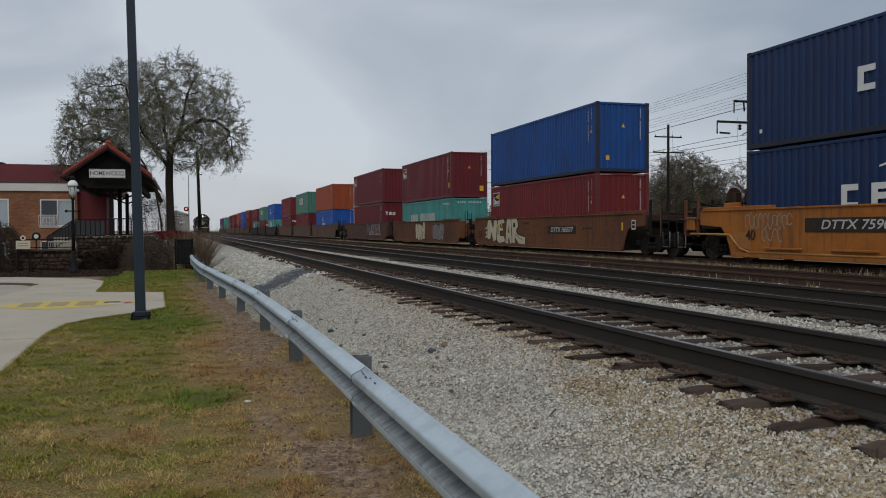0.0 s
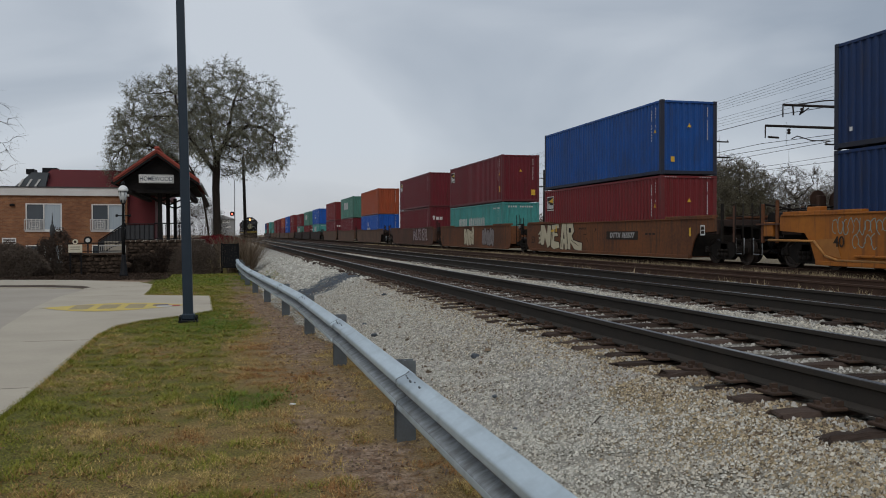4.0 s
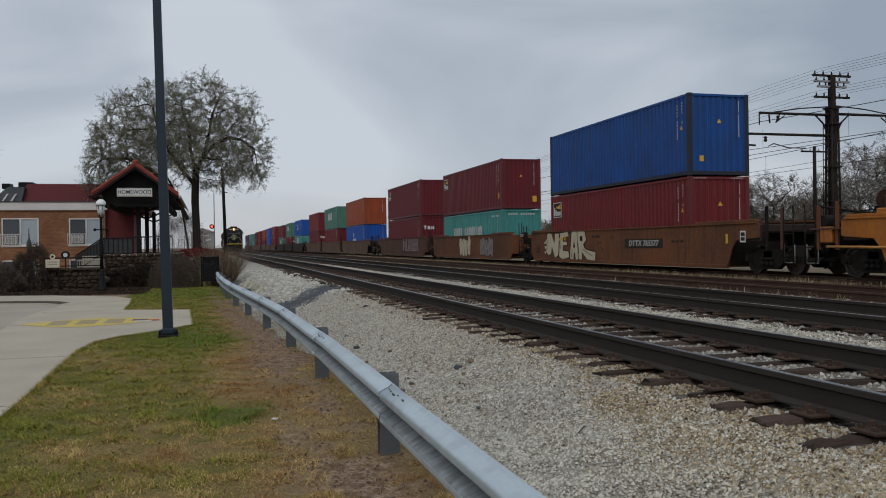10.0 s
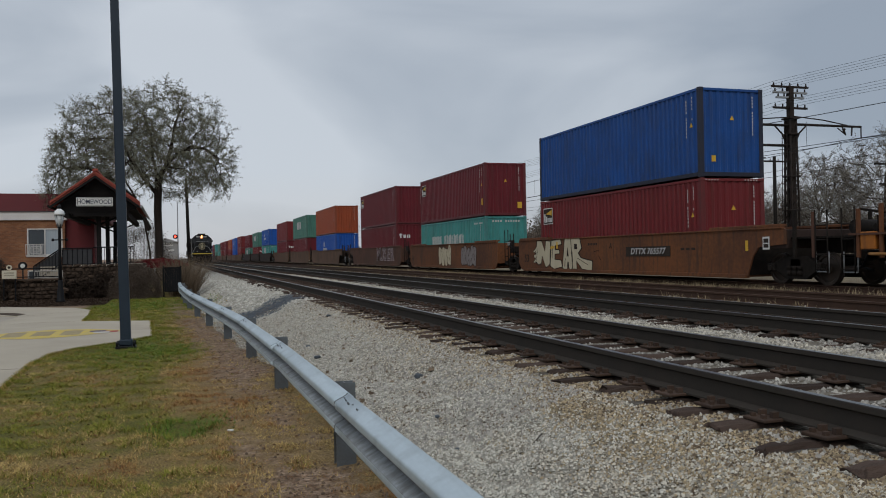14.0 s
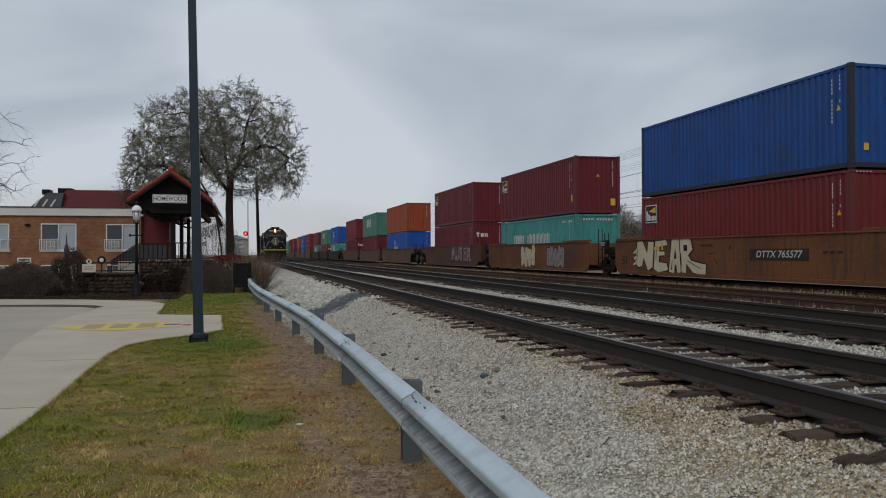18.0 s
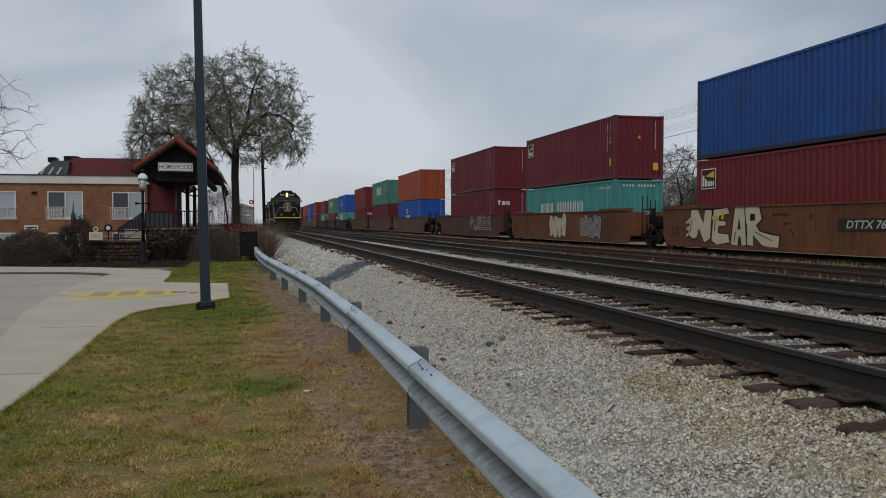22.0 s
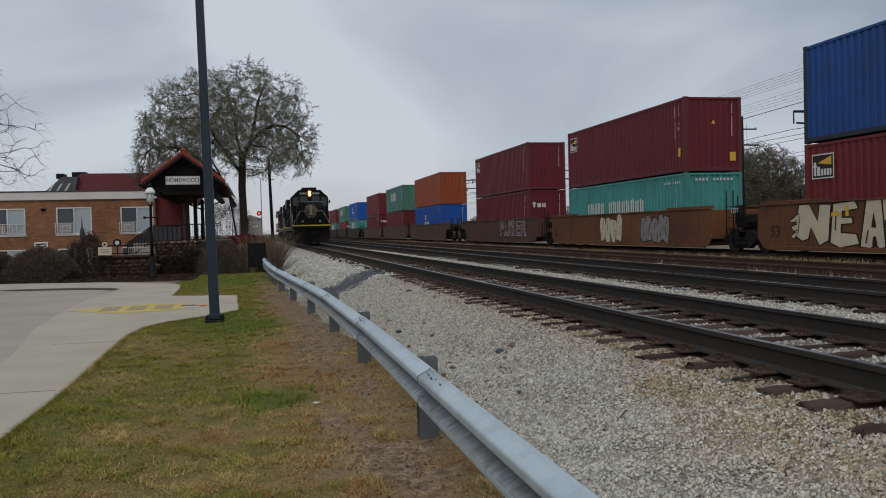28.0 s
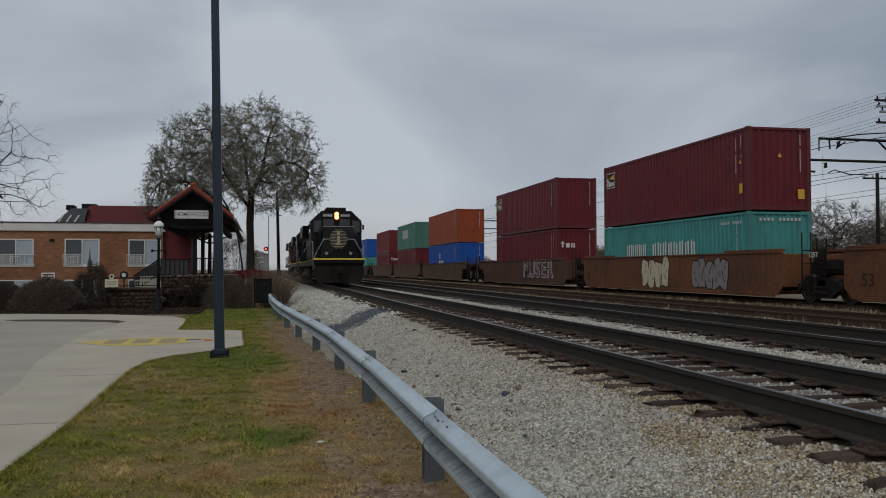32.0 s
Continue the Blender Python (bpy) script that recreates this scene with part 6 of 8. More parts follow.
def brick_building():
    Y = 50.0
    t = thing("apartment_building", pose(0, 0, 0), "two-storey tan brick building with white fascia and sliding windows", "building")
    wins = [(-10.86, -9.02, 1.85, 3.35), (-7.48, -5.72, 1.85, 3.33), (-14.3, -12.46, 1.85, 3.33), (-17.7, -15.9, 1.85, 3.33),
            (-14.3, -12.5, -0.4, 1.05), (-10.86, -9.02, -0.4, 1.05), (-7.48, -5.72, -0.4, 1.05)]
    # wall in strips around the openings
    bm = bmesh.new()
    xcuts = sorted({-22.0, -5.6} | {w[0] for w in wins} | {w[1] for w in wins})
    zcuts = sorted({-1.2, 3.78, -0.4, 1.05, 1.85, 3.33})
    for xa, xb in zip(xcuts, xcuts[1:]):
        for za, zb in zip(zcuts, zcuts[1:]):
            cx, cz = (xa + xb) / 2, (za + zb) / 2
            if not any(w[0] < cx < w[1] and w[2] - 0.01 < cz < w[3] + 0.01 for w in wins):
                box(bm, xa, xb, Y, Y + 0.3, za, zb)
    bmesh.ops.remove_doubles(bm, verts=bm.verts, dist=0.001)
    part("front_wall", bm, M_BRICKWALL, t)
    part("side_wall", box(bmesh.new(), -5.9, -5.6, Y + 0.3, Y + 9.5, -1.2, 3.78), M_BRICKWALL, t)
    part("inner_wall", box(bmesh.new(), -22, -5.9, Y + 1.2, Y + 1.4, -1.2, 3.78), mat("dim_room_wall", (0.12, 0.11, 0.10)), t)
    part("fascia", box(bmesh.new(), -22, -5.5, Y - 0.14, Y + 0.3, 3.78, 4.22, 0.01), M_FASCIA, t, "white painted roof fascia")
    part("roof", box(bmesh.new(), -22, -5.55, Y - 0.18, Y + 9.5, 4.22, 4.28), mat("roof_felt", (0.05, 0.045, 0.045)), t)
    for i, w in enumerate(wins):
        window_unit(t, *w, Y + 0.02, i in (0, 1))
        part("window_sill", box(bmesh.new(), w[0] - 0.05, w[1] + 0.05, Y - 0.06, Y - 0.003, w[2] - 0.08, w[2], 0.01), M_FASCIA, t)
    part("wall_sign", box(bmesh.new(), -12.05, -11.35, Y - 0.06, Y - 0.01, 1.0, 1.45, 0.005), M_WHITE, t, "white notice board on the wall")
    bars("notice_line", t, 0, [(0.06, 0.30, 0.58, 0.07), (0.06, 0.17, 0.58, 0.06), (0.06, 0.05, 0.4, 0.06)], M_DARKMARK, pose(-12.05, Y - 0.064, 1.0) @ FACE_CAM)
    part("wall_lamp", box(bmesh.new(), -11.65, -11.4, Y - 0.16, Y - 0.005, 3.2, 3.32, 0.03), M_BLACK, t)


M_BRICKWALL = bpy.data.materials.new("tan_brickwork")


def brickwork(m):
    m.use_nodes = True
    nt = m.node_tree
    N, L = nt.nodes.new, nt.links.new
    b = nt.nodes["Principled BSDF"]
    b.inputs["Roughness"].default_value = 0.9
    co, mp, br = N("ShaderNodeTexCoord"), N("ShaderNodeMapping"), N("ShaderNodeTexBrick")
    mp.inputs["Rotation"].default_value = (radians(90), 0, 0)
    L(co.outputs["Object"], mp.inputs[0])
    L(mp.outputs[0], br.inputs["Vector"])
    br.inputs["Scale"].default_value = 1.0
    br.inputs["Brick Width"].default_value, br.inputs["Row Height"].default_value, br.inputs["Mortar Size"].default_value = 0.21, 0.075, 0.006
    br.inputs["Color1"].default_value, br.inputs["Color2"].default_value = (0.30, 0.135, 0.060, 1), (0.20, 0.085, 0.039, 1)
    br.inputs["Mortar"].default_value = (0.26, 0.17, 0.11, 1)
    nz, mx = N("ShaderNodeTexNoise"), N("ShaderNodeMixRGB")
    nz.inputs["Scale"].default_value, nz.inputs["Detail"].default_value = 0.55, 8
    L(co.outputs["Object"], nz.inputs["Vector"])
    mx.blend_type = "MULTIPLY"
    rg = N("ShaderNodeMapRange")
    rg.inputs[1].default_value, rg.inputs[2].default_value, rg.inputs[3].default_value, rg.inputs[4].default_value = 0.38, 0.66, 0.0, 0.85
    L(nz.outputs["Fac"], rg.inputs[0])
    L(rg.outputs[0], mx.inputs[0])
    L(br.outputs[0], mx.inputs[1])
    mx.inputs[2].default_value = (0.55, 0.45, 0.4, 1)
    L(mx.outputs[0], b.inputs["Base Color"])


brickwork(M_BRICKWALL)
brick_building()


def red_building():
    t = thing("red_roofed_building", pose(0, 0, 0), "building with dark red mansard roof and red siding", "building")
    Y = 60.0
    bm = bmesh.new()
    extrude_profile(bm, [(-13.2, 4.3), (-4.4, 4.3), (-4.4, 6.0), (-11.5, 6.0)], [lambda a, b, y=y, k=k: (a, y + k * (b - 4.3), b) for y, k in ((Y, 0.25), (Y + 14, 0.0))])
    part("mansard_roof", bm, M_REDROOF, t)
    part("wall", box(bmesh.new(), -12.0, -5.6, Y + 0.1, Y + 14, -0.5, 4.3), M_REDROOF, t)
    part("wing_wall", box(bmesh.new(), -5.59, -4.12, 50.3, 50.55, -0.5, 4.25), M_REDROOF, t, "dark red sided wing")
    bm = bmesh.new()
    extrude_profile(bm, [(-14.2, 4.3), (-11.9, 4.3), (-11.6, 5.75), (-12.6, 5.75)], [lambda a, b, y=y: (a, y, b) for y in (Y - 0.1, Y + 9)])
    part("grey_roof", bm, mat("grey_shingle", (0.10, 0.11, 0.115), (0.07, 0.075, 0.08), 0.85, scale=2, fine=20), t, "grey shingled roof end")
    for k in range(3):
        bm = bmesh.new()
        extrude_profile(bm, [(-13.6 + 0.5 * k, 4.6), (-13.48 + 0.5 * k, 4.6), (-13.05 + 0.5 * k, 5.3), (-13.17 + 0.5 * k, 5.3)], [lambda a, b, y=y: (a, y, b) for y in (Y - 0.16, Y - 0.11)])
        part("roof_rib", bm, M_FASCIA, t)
    for x, w, h in ((-13.2, 0.5, 0.35), (-12.2, 0.9, 0.45)):
        part("roof_vent", box(bmesh.new(), x, x + w, Y + 1, Y + 2, 5.7, 5.7 + h, 0.02), M_BLACK, t)


red_building()


def shelter():
    """Station entrance canopy: gabled dark timber roof with red edge, on posts over a stone-walled landing."""
    t = thing("station_canopy", pose(0, 0, 0), "gabled dark timber station canopy with red roof edge", "canopy")
    Y0, Y1 = 39.6, 52.0
    rx0, rz, ex0, ex1, ez = -3.16, 5.30, -5.0, -1.32, 3.95
    for s, ex in ((-1, ex0), (1, ex1)):
        bm = bmesh.new()
        dx, dz = ex - rx0, ez - rz
        prof = [(rx0, rz), (ex, ez), (ex, ez + 0.10), (rx0, rz + 0.10)]
        extrude_profile(bm, prof, [lambda a, b, y=y: (a, y, b) for y in (Y0, Y1)])
        part("roof_slope", bm, M_ROOFEDGE, t, "weathered red roof slope")
        bm = bmesh.new()
        prof = [(rx0, rz - 0.12), (ex, ez - 0.12), (ex, ez - 0.004), (rx0, rz - 0.004)]
        extrude_profile(bm, prof, [lambda a, b, y=y: (a, y, b) for y in (Y0 - 0.06, Y0 + 0.08)])
        part("barge_board", bm, M_DARKTIMBER, t)
        bm = bmesh.new()
        prof = [(rx0, rz + 0.10), (ex - s * 0.0, ez + 0.10), (ex, ez + 0.19), (rx0, rz + 0.19)]
        extrude_profile(bm, prof, [lambda a, b, y=y: (a, y, b) for y in (Y0 - 0.08, Y0 + 0.22)])
        part("tile_verge", bm, M_ROOFEDGE, t, "red tile verge")
        bm = bmesh.new()
        tube(bm, (ex + s * 0.06, Y0, ez - 0.02), (ex + s * 0.06, Y1, ez - 0.02), 0.06, 0.06, 8)
        part("gutter", bm, M_GREYSTEEL if s > 0 else M_DARKTIMBER, t)
    part("ridge_cap", box(bmesh.new(), rx0 - 0.12, rx0 + 0.12, Y0 - 0.12, Y1, rz + 0.17, rz + 0.25, 0.02), M_ROOFEDGE, t)
    for k in range(9):
        yy = Y0 + 0.25 + k * 1.3
        part("ridge_tile", box(bmesh.new(), rx0 - 0.09, rx0 + 0.09, yy - 0.12, yy + 0.12, rz + 0.25, rz + 0.31, 0.02), M_ROOFEDGE, t)
    # gable infill behind the sign
    bm = bmesh.new()
    extrude_profile(bm, [(ex0 + 0.12, ez - 0.04), (ex0 + 0.95, ez - 0.40), (ex1 - 0.95, ez - 0.40), (ex1 - 0.12, ez - 0.04), (rx0, rz - 0.14)], [lambda a, b, y=y: (a, y, b) for y in (Y0 + 0.45, Y0 + 0.52)])
    part("gable_panel", bm, M_DARKTIMBER, t)
    bm = bmesh.new()
    box(bm, ex0 + 0.9, ex1 - 0.9, Y0 + 0.3, Y0 + 0.44, ez - 0.46, ez - 0.30, 0.02)
    part("tie_beam", bm, M_DARKTIMBER, t)
    part("ceiling_board", box(bmesh.new(), ex0 + 0.2, ex1 - 0.2, Y0 + 0.55, Y1, ez - 0.10, ez - 0.04), M_DARKTIMBER, t)
    for s, ex in ((-1, ex0), (1, ex1)):
        part("eave_beam", box(bmesh.new(), min(ex - s * 0.5, ex - s * 0.7), max(ex - s * 0.5, ex - s * 0.7), Y0 + 0.5, Y1, ez - 0.48, ez - 0.22), M_DARKTIMBER, t)
    for k, yy in enumerate((40.6, 45.9, 51.8)):
        for xx in (-3.12,):
            bm = bmesh.new()
            box(bm, xx - 0.095, xx + 0.095, yy - 0.095, yy + 0.095, 1.32, ez - 0.2, 0.015)
            part("post", bm, M_DARKTIMBER, t)
            for s in (-1, 1):
                bm = bmesh.new()
                tube(bm, (xx, yy, 3.15), (xx + s * 1.1, yy, ez - 0.32), 0.045, 0.045, 6)
                part("brace", bm, M_DARKTIMBER, t)
    lamp_me = box(bmesh.new(), -3.05, -2.85, 41.9, 42.1, ez - 0.28, ez - 0.225)
    part("ceiling_light", lamp_me, mat("ceiling_light_glow", (1, 0.97, 0.9), bump=0.0, emit=2.0), t)
    return t


shelter()


def name_sign():
    t = thing("station_sign", pose(-3.19, 39.5, 4.12), "white station name board with dark letters", "sign")
    part("board", box(bmesh.new(), -0.74, 0.74, 0, 0.06, -0.19, 0.19, 0.008), M_WHITE, t)
    bm = bmesh.new()
    for a, b, c, d in ((-0.70, 0.70, 0.155, 0.168), (-0.70, 0.70, -0.168, -0.155), (-0.70, -0.687, -0.155, 0.155), (0.687, 0.70, -0.155, 0.155)):
        box(bm, a, b, -0.004, -0.001, c, d)
    part("border", bm, M_DARKMARK, t)
    lettering("lettering", "HOMEWOOD", 0.27, mat("dark_blue_letter", (0.03, 0.035, 0.06)), t, pose(0, -0.004, 0) @ FACE_CAM, bold=0.0035, squeeze=0.84)
    for s in (-1, 1):
        part("hanger", box(bmesh.new(), s * 0.6 - 0.02, s * 0.6 + 0.02, 0.01, 0.42, 0.19, 0.22), M_DARKTIMBER, t)


name_sign()


def rubble_wall(name, x0, x1, y, z0, z1, depth, label, seed):
    """Wall of uneven stones, each its own piece, over a mortar core."""
    rnd = random.Random(seed)
    t = thing(name, pose(0, 0, 0), label, "wall", kind="structure")
    part("core", box(bmesh.new(), x0, x1, y + 0.05, y + depth, z0, z1 - 0.03), M_MORTAR, t)
    meshes = []
    for k in range(8):
        bm = bmesh.new()
        bmesh.ops.create_icosphere(bm, subdivisions=1, radius=0.5)
        for v in bm.verts:
            v.co = Vector((max(-0.42, min(0.42, v.co.x * 1.25)), v.co.y, max(-0.42, min(0.42, v.co.z * 1.25)))) * rnd.uniform(0.9, 1.1)
        me = bpy.data.meshes.new("stone")
        bm.to_mesh(me)
        bm.free()
        me.materials.append(M_STONEWALL)
        meshes.append(me)
    z = z0
    while z < z1 - 0.05:
        h = rnd.uniform(0.09, 0.17)
        x = x0 - rnd.uniform(0, 0.1)
        while x < x1:
            w = rnd.uniform(0.10, 0.32)
            o = share("stone", meshes[rnd.randrange(8)], t, pose(x + w / 2, y + 0.05 + rnd.uniform(-0.03, 0.03), z + h / 2 + rnd.uniform(-0.02, 0.02), 0, rnd.uniform(-14, 14), rnd.uniform(-12, 12)))
            o.scale = (w * 1.16, 0.19, h * 1.2)
            x += w + 0.02
        z += h + 0.015
    return t


rubble_wall("stone_wall", -4.15, -1.1, 36.2, 0.0, 1.34, 0.5, "dark rubble stone retaining wall under the canopy landing", 3)
rubble_wall("stone_wall", -6.35, -4.0, 35.4, 0.0, 0.80, 0.4, "low rubble stone wall in front of the steps", 4)
part("landing", box(bmesh.new(), -5.0, -1.5, 36.6, 54, 0.0, 1.33), M_CONC, tagged(new("canopy_landing"), "raised concrete landing under the canopy", "landing", kind="structure"))
tagged(obj("wall_coping", box(bmesh.new(), -6.4, -4.05, 35.3, 35.85, 0.80, 0.87, 0.01), M_STONEWALL), "weathered stone coping on the low wall", "coping", kind="structure")


def railing(x0, x1, y, z0, z1, n, label, slope=0.0, solid=False, m=None):
    t = thing("railing", pose(0, 0, 0), label, "railing")
    m = m or M_BLACK
    top = tube(bmesh.new(), (x0, y, z0 + z1), (x1, y, z0 + z1 + slope), 0.025, 0.025, 6)
    part("top_rail", top, m, t)
    part("bottom_rail", tube(bmesh.new(), (x0, y, z0 + 0.1), (x1, y, z0 + 0.1 + slope), 0.02, 0.02, 6), m, t)
    for k in range(n + 1):
        f = k / n
        part("baluster", tube(bmesh.new(), (x0 + (x1 - x0) * f, y, z0 + slope * f), (x0 + (x1 - x0) * f, y, z0 + z1 + slope * f), 0.012, 0.012, 5, cap=False), m, t)
    if solid:
        bm = bmesh.new()
        q = [(x0, z0 + 0.1), (x1, z0 + 0.1 + slope), (x1, z0 + z1 - 0.04 + slope), (x0, z0 + z1 - 0.04)]
        extrude_profile(bm, q, [lambda a, b, yy=yy: (a, yy, b) for yy in (y + 0.03, y + 0.05)])
        part("mesh_panel", bm, mat("dark_mesh_panel", (0.03, 0.03, 0.033), (0.045, 0.045, 0.048), 0.7), t)
    return t


railing(-3.05, -1.5, 36.7, 1.33, 0.75, 14, "black metal railing along the landing", solid=False)
railing(-4.2, -3.08, 36.7, 1.30, 0.75, 6, "dark panelled railing at the stair head", solid=True)
railing(-5.25, -4.22, 36.6, 0.62, 0.72, 9, "dark panelled railing sloping up the steps", slope=0.72, solid=True)
railing(-5.1, -4.1, 35.9, 0.80, 0.36, 12, "pale stair balusters behind the low wall", m=mat("pale_railing_paint", (0.38, 0.36, 0.32), (0.28, 0.26, 0.24)))
railing(-6.35, -4.2, 35.5, 0.85, 0.42, 2, "thin black railing over the low wall")


def stairs():
    t = thing("stairs", pose(0, 0, 0), "concrete steps rising to the station landing", "stairs", kind="structure")
    for k in range(7):
        part("step", box(bmesh.new(), -6.2 + 0.28 * k, -4.9, 36.65, 38.2, 0.0 if k == 0 else 0.19 * k, 0.19 * (k + 1), 0.01), M_CONC, t)


stairs()


def plaque():
    t = thing("park_sign", pose(-5.88, 35.15, 0), "cream plaque with round crest standing before the stone wall", "sign")
    part("board", box(bmesh.new(), -0.25, 0.25, 0, 0.05, 0.90, 1.22, 0.01), M_CREAM, t)
    bm = bmesh.new()
    tube(bm, (0, 0.0, 1.33), (0, 0.05, 1.33), 0.10, 0.10, 18)
    part("crest", bm, M_CREAM, t)
    part("crest_mark", tube(bmesh.new(), (0, -0.004, 1.33), (0, -0.001, 1.33), 0.05, 0.05, 12), M_DARKMARK, t)
    bars("text_line", t, 0, [(-0.18, 0.17, 0.36, 0.045), (-0.18, 0.08, 0.36, 0.045)], mat("faded_text", (0.36, 0.32, 0.24)), pose(0, -0.004, 0.93) @ FACE_CAM)
    for s in (-1, 1):
        part("leg", box(bmesh.new(), s * 0.2 - 0.025, s * 0.2 + 0.025, 0.055, 0.10, 0.0, 1.2), M_BLACK, t)


plaque()


def metal_gate():
    t = thing("metal_gate", pose(-0.32, 35.3, 0), "black slatted metal fence panel at the end of the guard rail", "fence")
    for x in (0.0, 0.66):
        part("post", box(bmesh.new(), x - 0.035, x + 0.035, -0.035, 0.035, -0.1, 1.26, 0.008), M_BLACK, t)
    for z in (0.25, 1.17):
        part("rail", box(bmesh.new(), 0.035, 0.625, -0.02, 0.02, z, z + 0.05), M_BLACK, t)
    for k in range(9):
        part("slat", box(bmesh.new(), 0.04 + k * 0.0655, 0.104 + k * 0.0655, 0.021, 0.035, 0.22, 1.2), M_BLACK, t)


metal_gate()


def signal_shed():
    t = thing("signal_shed", pose(-0.6, 85, 0), "small grey metal equipment shed with name boards", "shed")
    part("wall", box(bmesh.new(), -1.1, 1.1, 0, 3.0, 0.0, 3.15), M_SHED, t)
    bm = bmesh.new()
    extrude_profile(bm, [(-1.2, 3.15), (1.2, 3.15), (0.0, 3.55)], [lambda a, b, y=y: (a, y, b) for y in (-0.15, 3.15)])
    part("roof", bm, M_SHED, t)
    bd = part("name_board", box(bmesh.new(), -0.65, 0.65, -0.06, -0.005, 2.78, 3.08), M_WHITE, t)
    lettering("lettering", "HOMEWOOD", 0.24, M_DARKMARK, bd, pose(0, -0.07, 2.93) @ FACE_CAM, bold=0.004, squeeze=0.9)
    part("notice", box(bmesh.new(), 0.1, 0.75, -0.05, -0.005, 2.28, 2.45), M_WHITE, t)


signal_shed()


def signal_mast():
    t = thing("railway_signal", pose(0.55, 88, 0), "railway signal mast with a lit red lamp", "signal")
    part("mast", tube(bmesh.new(), (0, 0, 0), (0, 0, 7.2), 0.06, 0.05, 8), M_GREYSTEEL, t)
    part("head", tube(bmesh.new(), (-0.25, -0.06, 3.75), (-0.25, -0.12, 3.75), 0.24, 0.24, 16), M_BLACK, t)
    part("lamp", tube(bmesh.new(), (-0.25, -0.125, 3.75), (-0.25, -0.16, 3.75), 0.10, 0.10, 16), M_REDGLOW, t, "glowing red lamp")


signal_mast()


def garden_spire():
    t = thing("garden_spire", pose(-7.05, 37, 0), "dark pointed metal garden spire among the shrubs", "ornament")
    part("post", tube(bmesh.new(), (0, 0, 0), (0, 0, 1.5), 0.05, 0.05, 8), M_BLACK, t)
    bm = bmesh.new()
    lathe(bm, [(0.05, 1.5), (0.10, 1.6), (0.105, 1.78), (0.08, 1.95), (0.035, 2.05), (0.025, 2.2), (0.008, 2.5)], 12)
    part("spire", bm, mat("dark_verdigris", (0.03, 0.033, 0.035), (0.05, 0.055, 0.055), 0.7), t)


garden_spire()
for _x in (-7.8, -7.12):
    bm = bmesh.new()
    box(bm, _x - 0.025, _x + 0.025, 35.95, 36.0, 0.0, 0.95, 0.005)
    tagged(obj("garden_stake", bm, M_FASCIA), "pale wooden stake among the shrubs", "stake", "garden stakes")
bm = bmesh.new()
lathe(bm, [(0.02, -0.03), (0.17, -0.03), (0.17, 0.03), (0.02, 0.03)], 18)
_o = obj("wall_dial", bm, M_BLACK)
_o.matrix_basis = pose(-5.85, 38, 1.37, 90)
tagged(_o, "round black dial with pale face on a post", "dial")
part("dial_face", tube(bmesh.new(), (0, 0, 0.03), (0, 0, 0.036), 0.09, 0.09, 16), M_FASCIA, _o)
part("dial_post", tube(bmesh.new(), (0, -0.15, 0.0), (0, -1.5, 0.0), 0.03, 0.03, 6), M_BLACK, _o)

# ---------------------------------------------------------------- trees and shrubs
M_LEAF = mat("olive_leaf", (0.195, 0.19, 0.132), (0.12, 0.12, 0.084), 0.8, scale=0.35, fine=3, bump=0.0, rand=0.35)
M_LEAF_B = mat("brown_leaf", (0.19, 0.175, 0.145), (0.11, 0.10, 0.085), 0.85, scale=0.35, fine=3, bump=0.0, rand=0.35)
M_OAK = mat("dull_oak_leaf", (0.13, 0.118, 0.078), (0.08, 0.066, 0.046), 0.85, scale=0.35, fine=3, bump=0.0, rand=0.35)
M_BRUSH = mat("brushwood_twigs", (0.135, 0.108, 0.086), (0.075, 0.058, 0.046), 0.95, scale=0.3, fine=3, bump=0.0, rand=0.35)
M_TWIG = mat("twig", (0.085, 0.070, 0.058), (0.05, 0.041, 0.035), 0.95, bump=0.0)
M_HEDGE = mat("hedge_twigs", (0.040, 0.028, 0.021), (0.020, 0.014, 0.011), 0.95, scale=2, fine=20, bump=0.0, rand=0.45)
M_HEDGE_D = mat("dark_twiggy_hedge", (0.075, 0.056, 0.044), (0.04, 0.029, 0.023), 0.95, scale=2, fine=20, bump=0.0, rand=0.4)
M_HEDGE_L = mat("twiggy_hedge", (0.12, 0.092, 0.072), (0.066, 0.049, 0.038), 0.95, scale=2, fine=20, bump=0.0, rand=0.4)
M_REDBUSH = mat("crimson_leaf", (0.17, 0.012, 0.018), (0.10, 0.01, 0.014), 0.8, scale=2, fine=20, bump=0.0, rand=0.4)
M_STRAW = mat("dry_straw", (0.33, 0.255, 0.155), (0.2, 0.15, 0.09), 0.9, scale=2, fine=20, bump=0.0, rand=0.4)


def quads(centres, size, rnd, aspect=1.0, droop=0.0):
    """Small randomly turned leaf faces round the given centres."""
    n = len(centres)
    a = rnd.normal(size=(n, 3))
    a /= np.linalg.norm(a, axis=1)[:, None]
    b = rnd.normal(size=(n, 3))
    b -= (a * b).sum(1)[:, None] * a
    b /= np.linalg.norm(b, axis=1)[:, None]
    s = (size * rnd.uniform(0.6, 1.3, n))[:, None]
    a, b = a * s * aspect, b * s
    v = np.stack([centres - a, centres - b * 0.6, centres + a, centres + b * 0.6], 1).reshape(-1, 3)
    f = np.arange(n * 4).reshape(-1, 4)
    return v, f


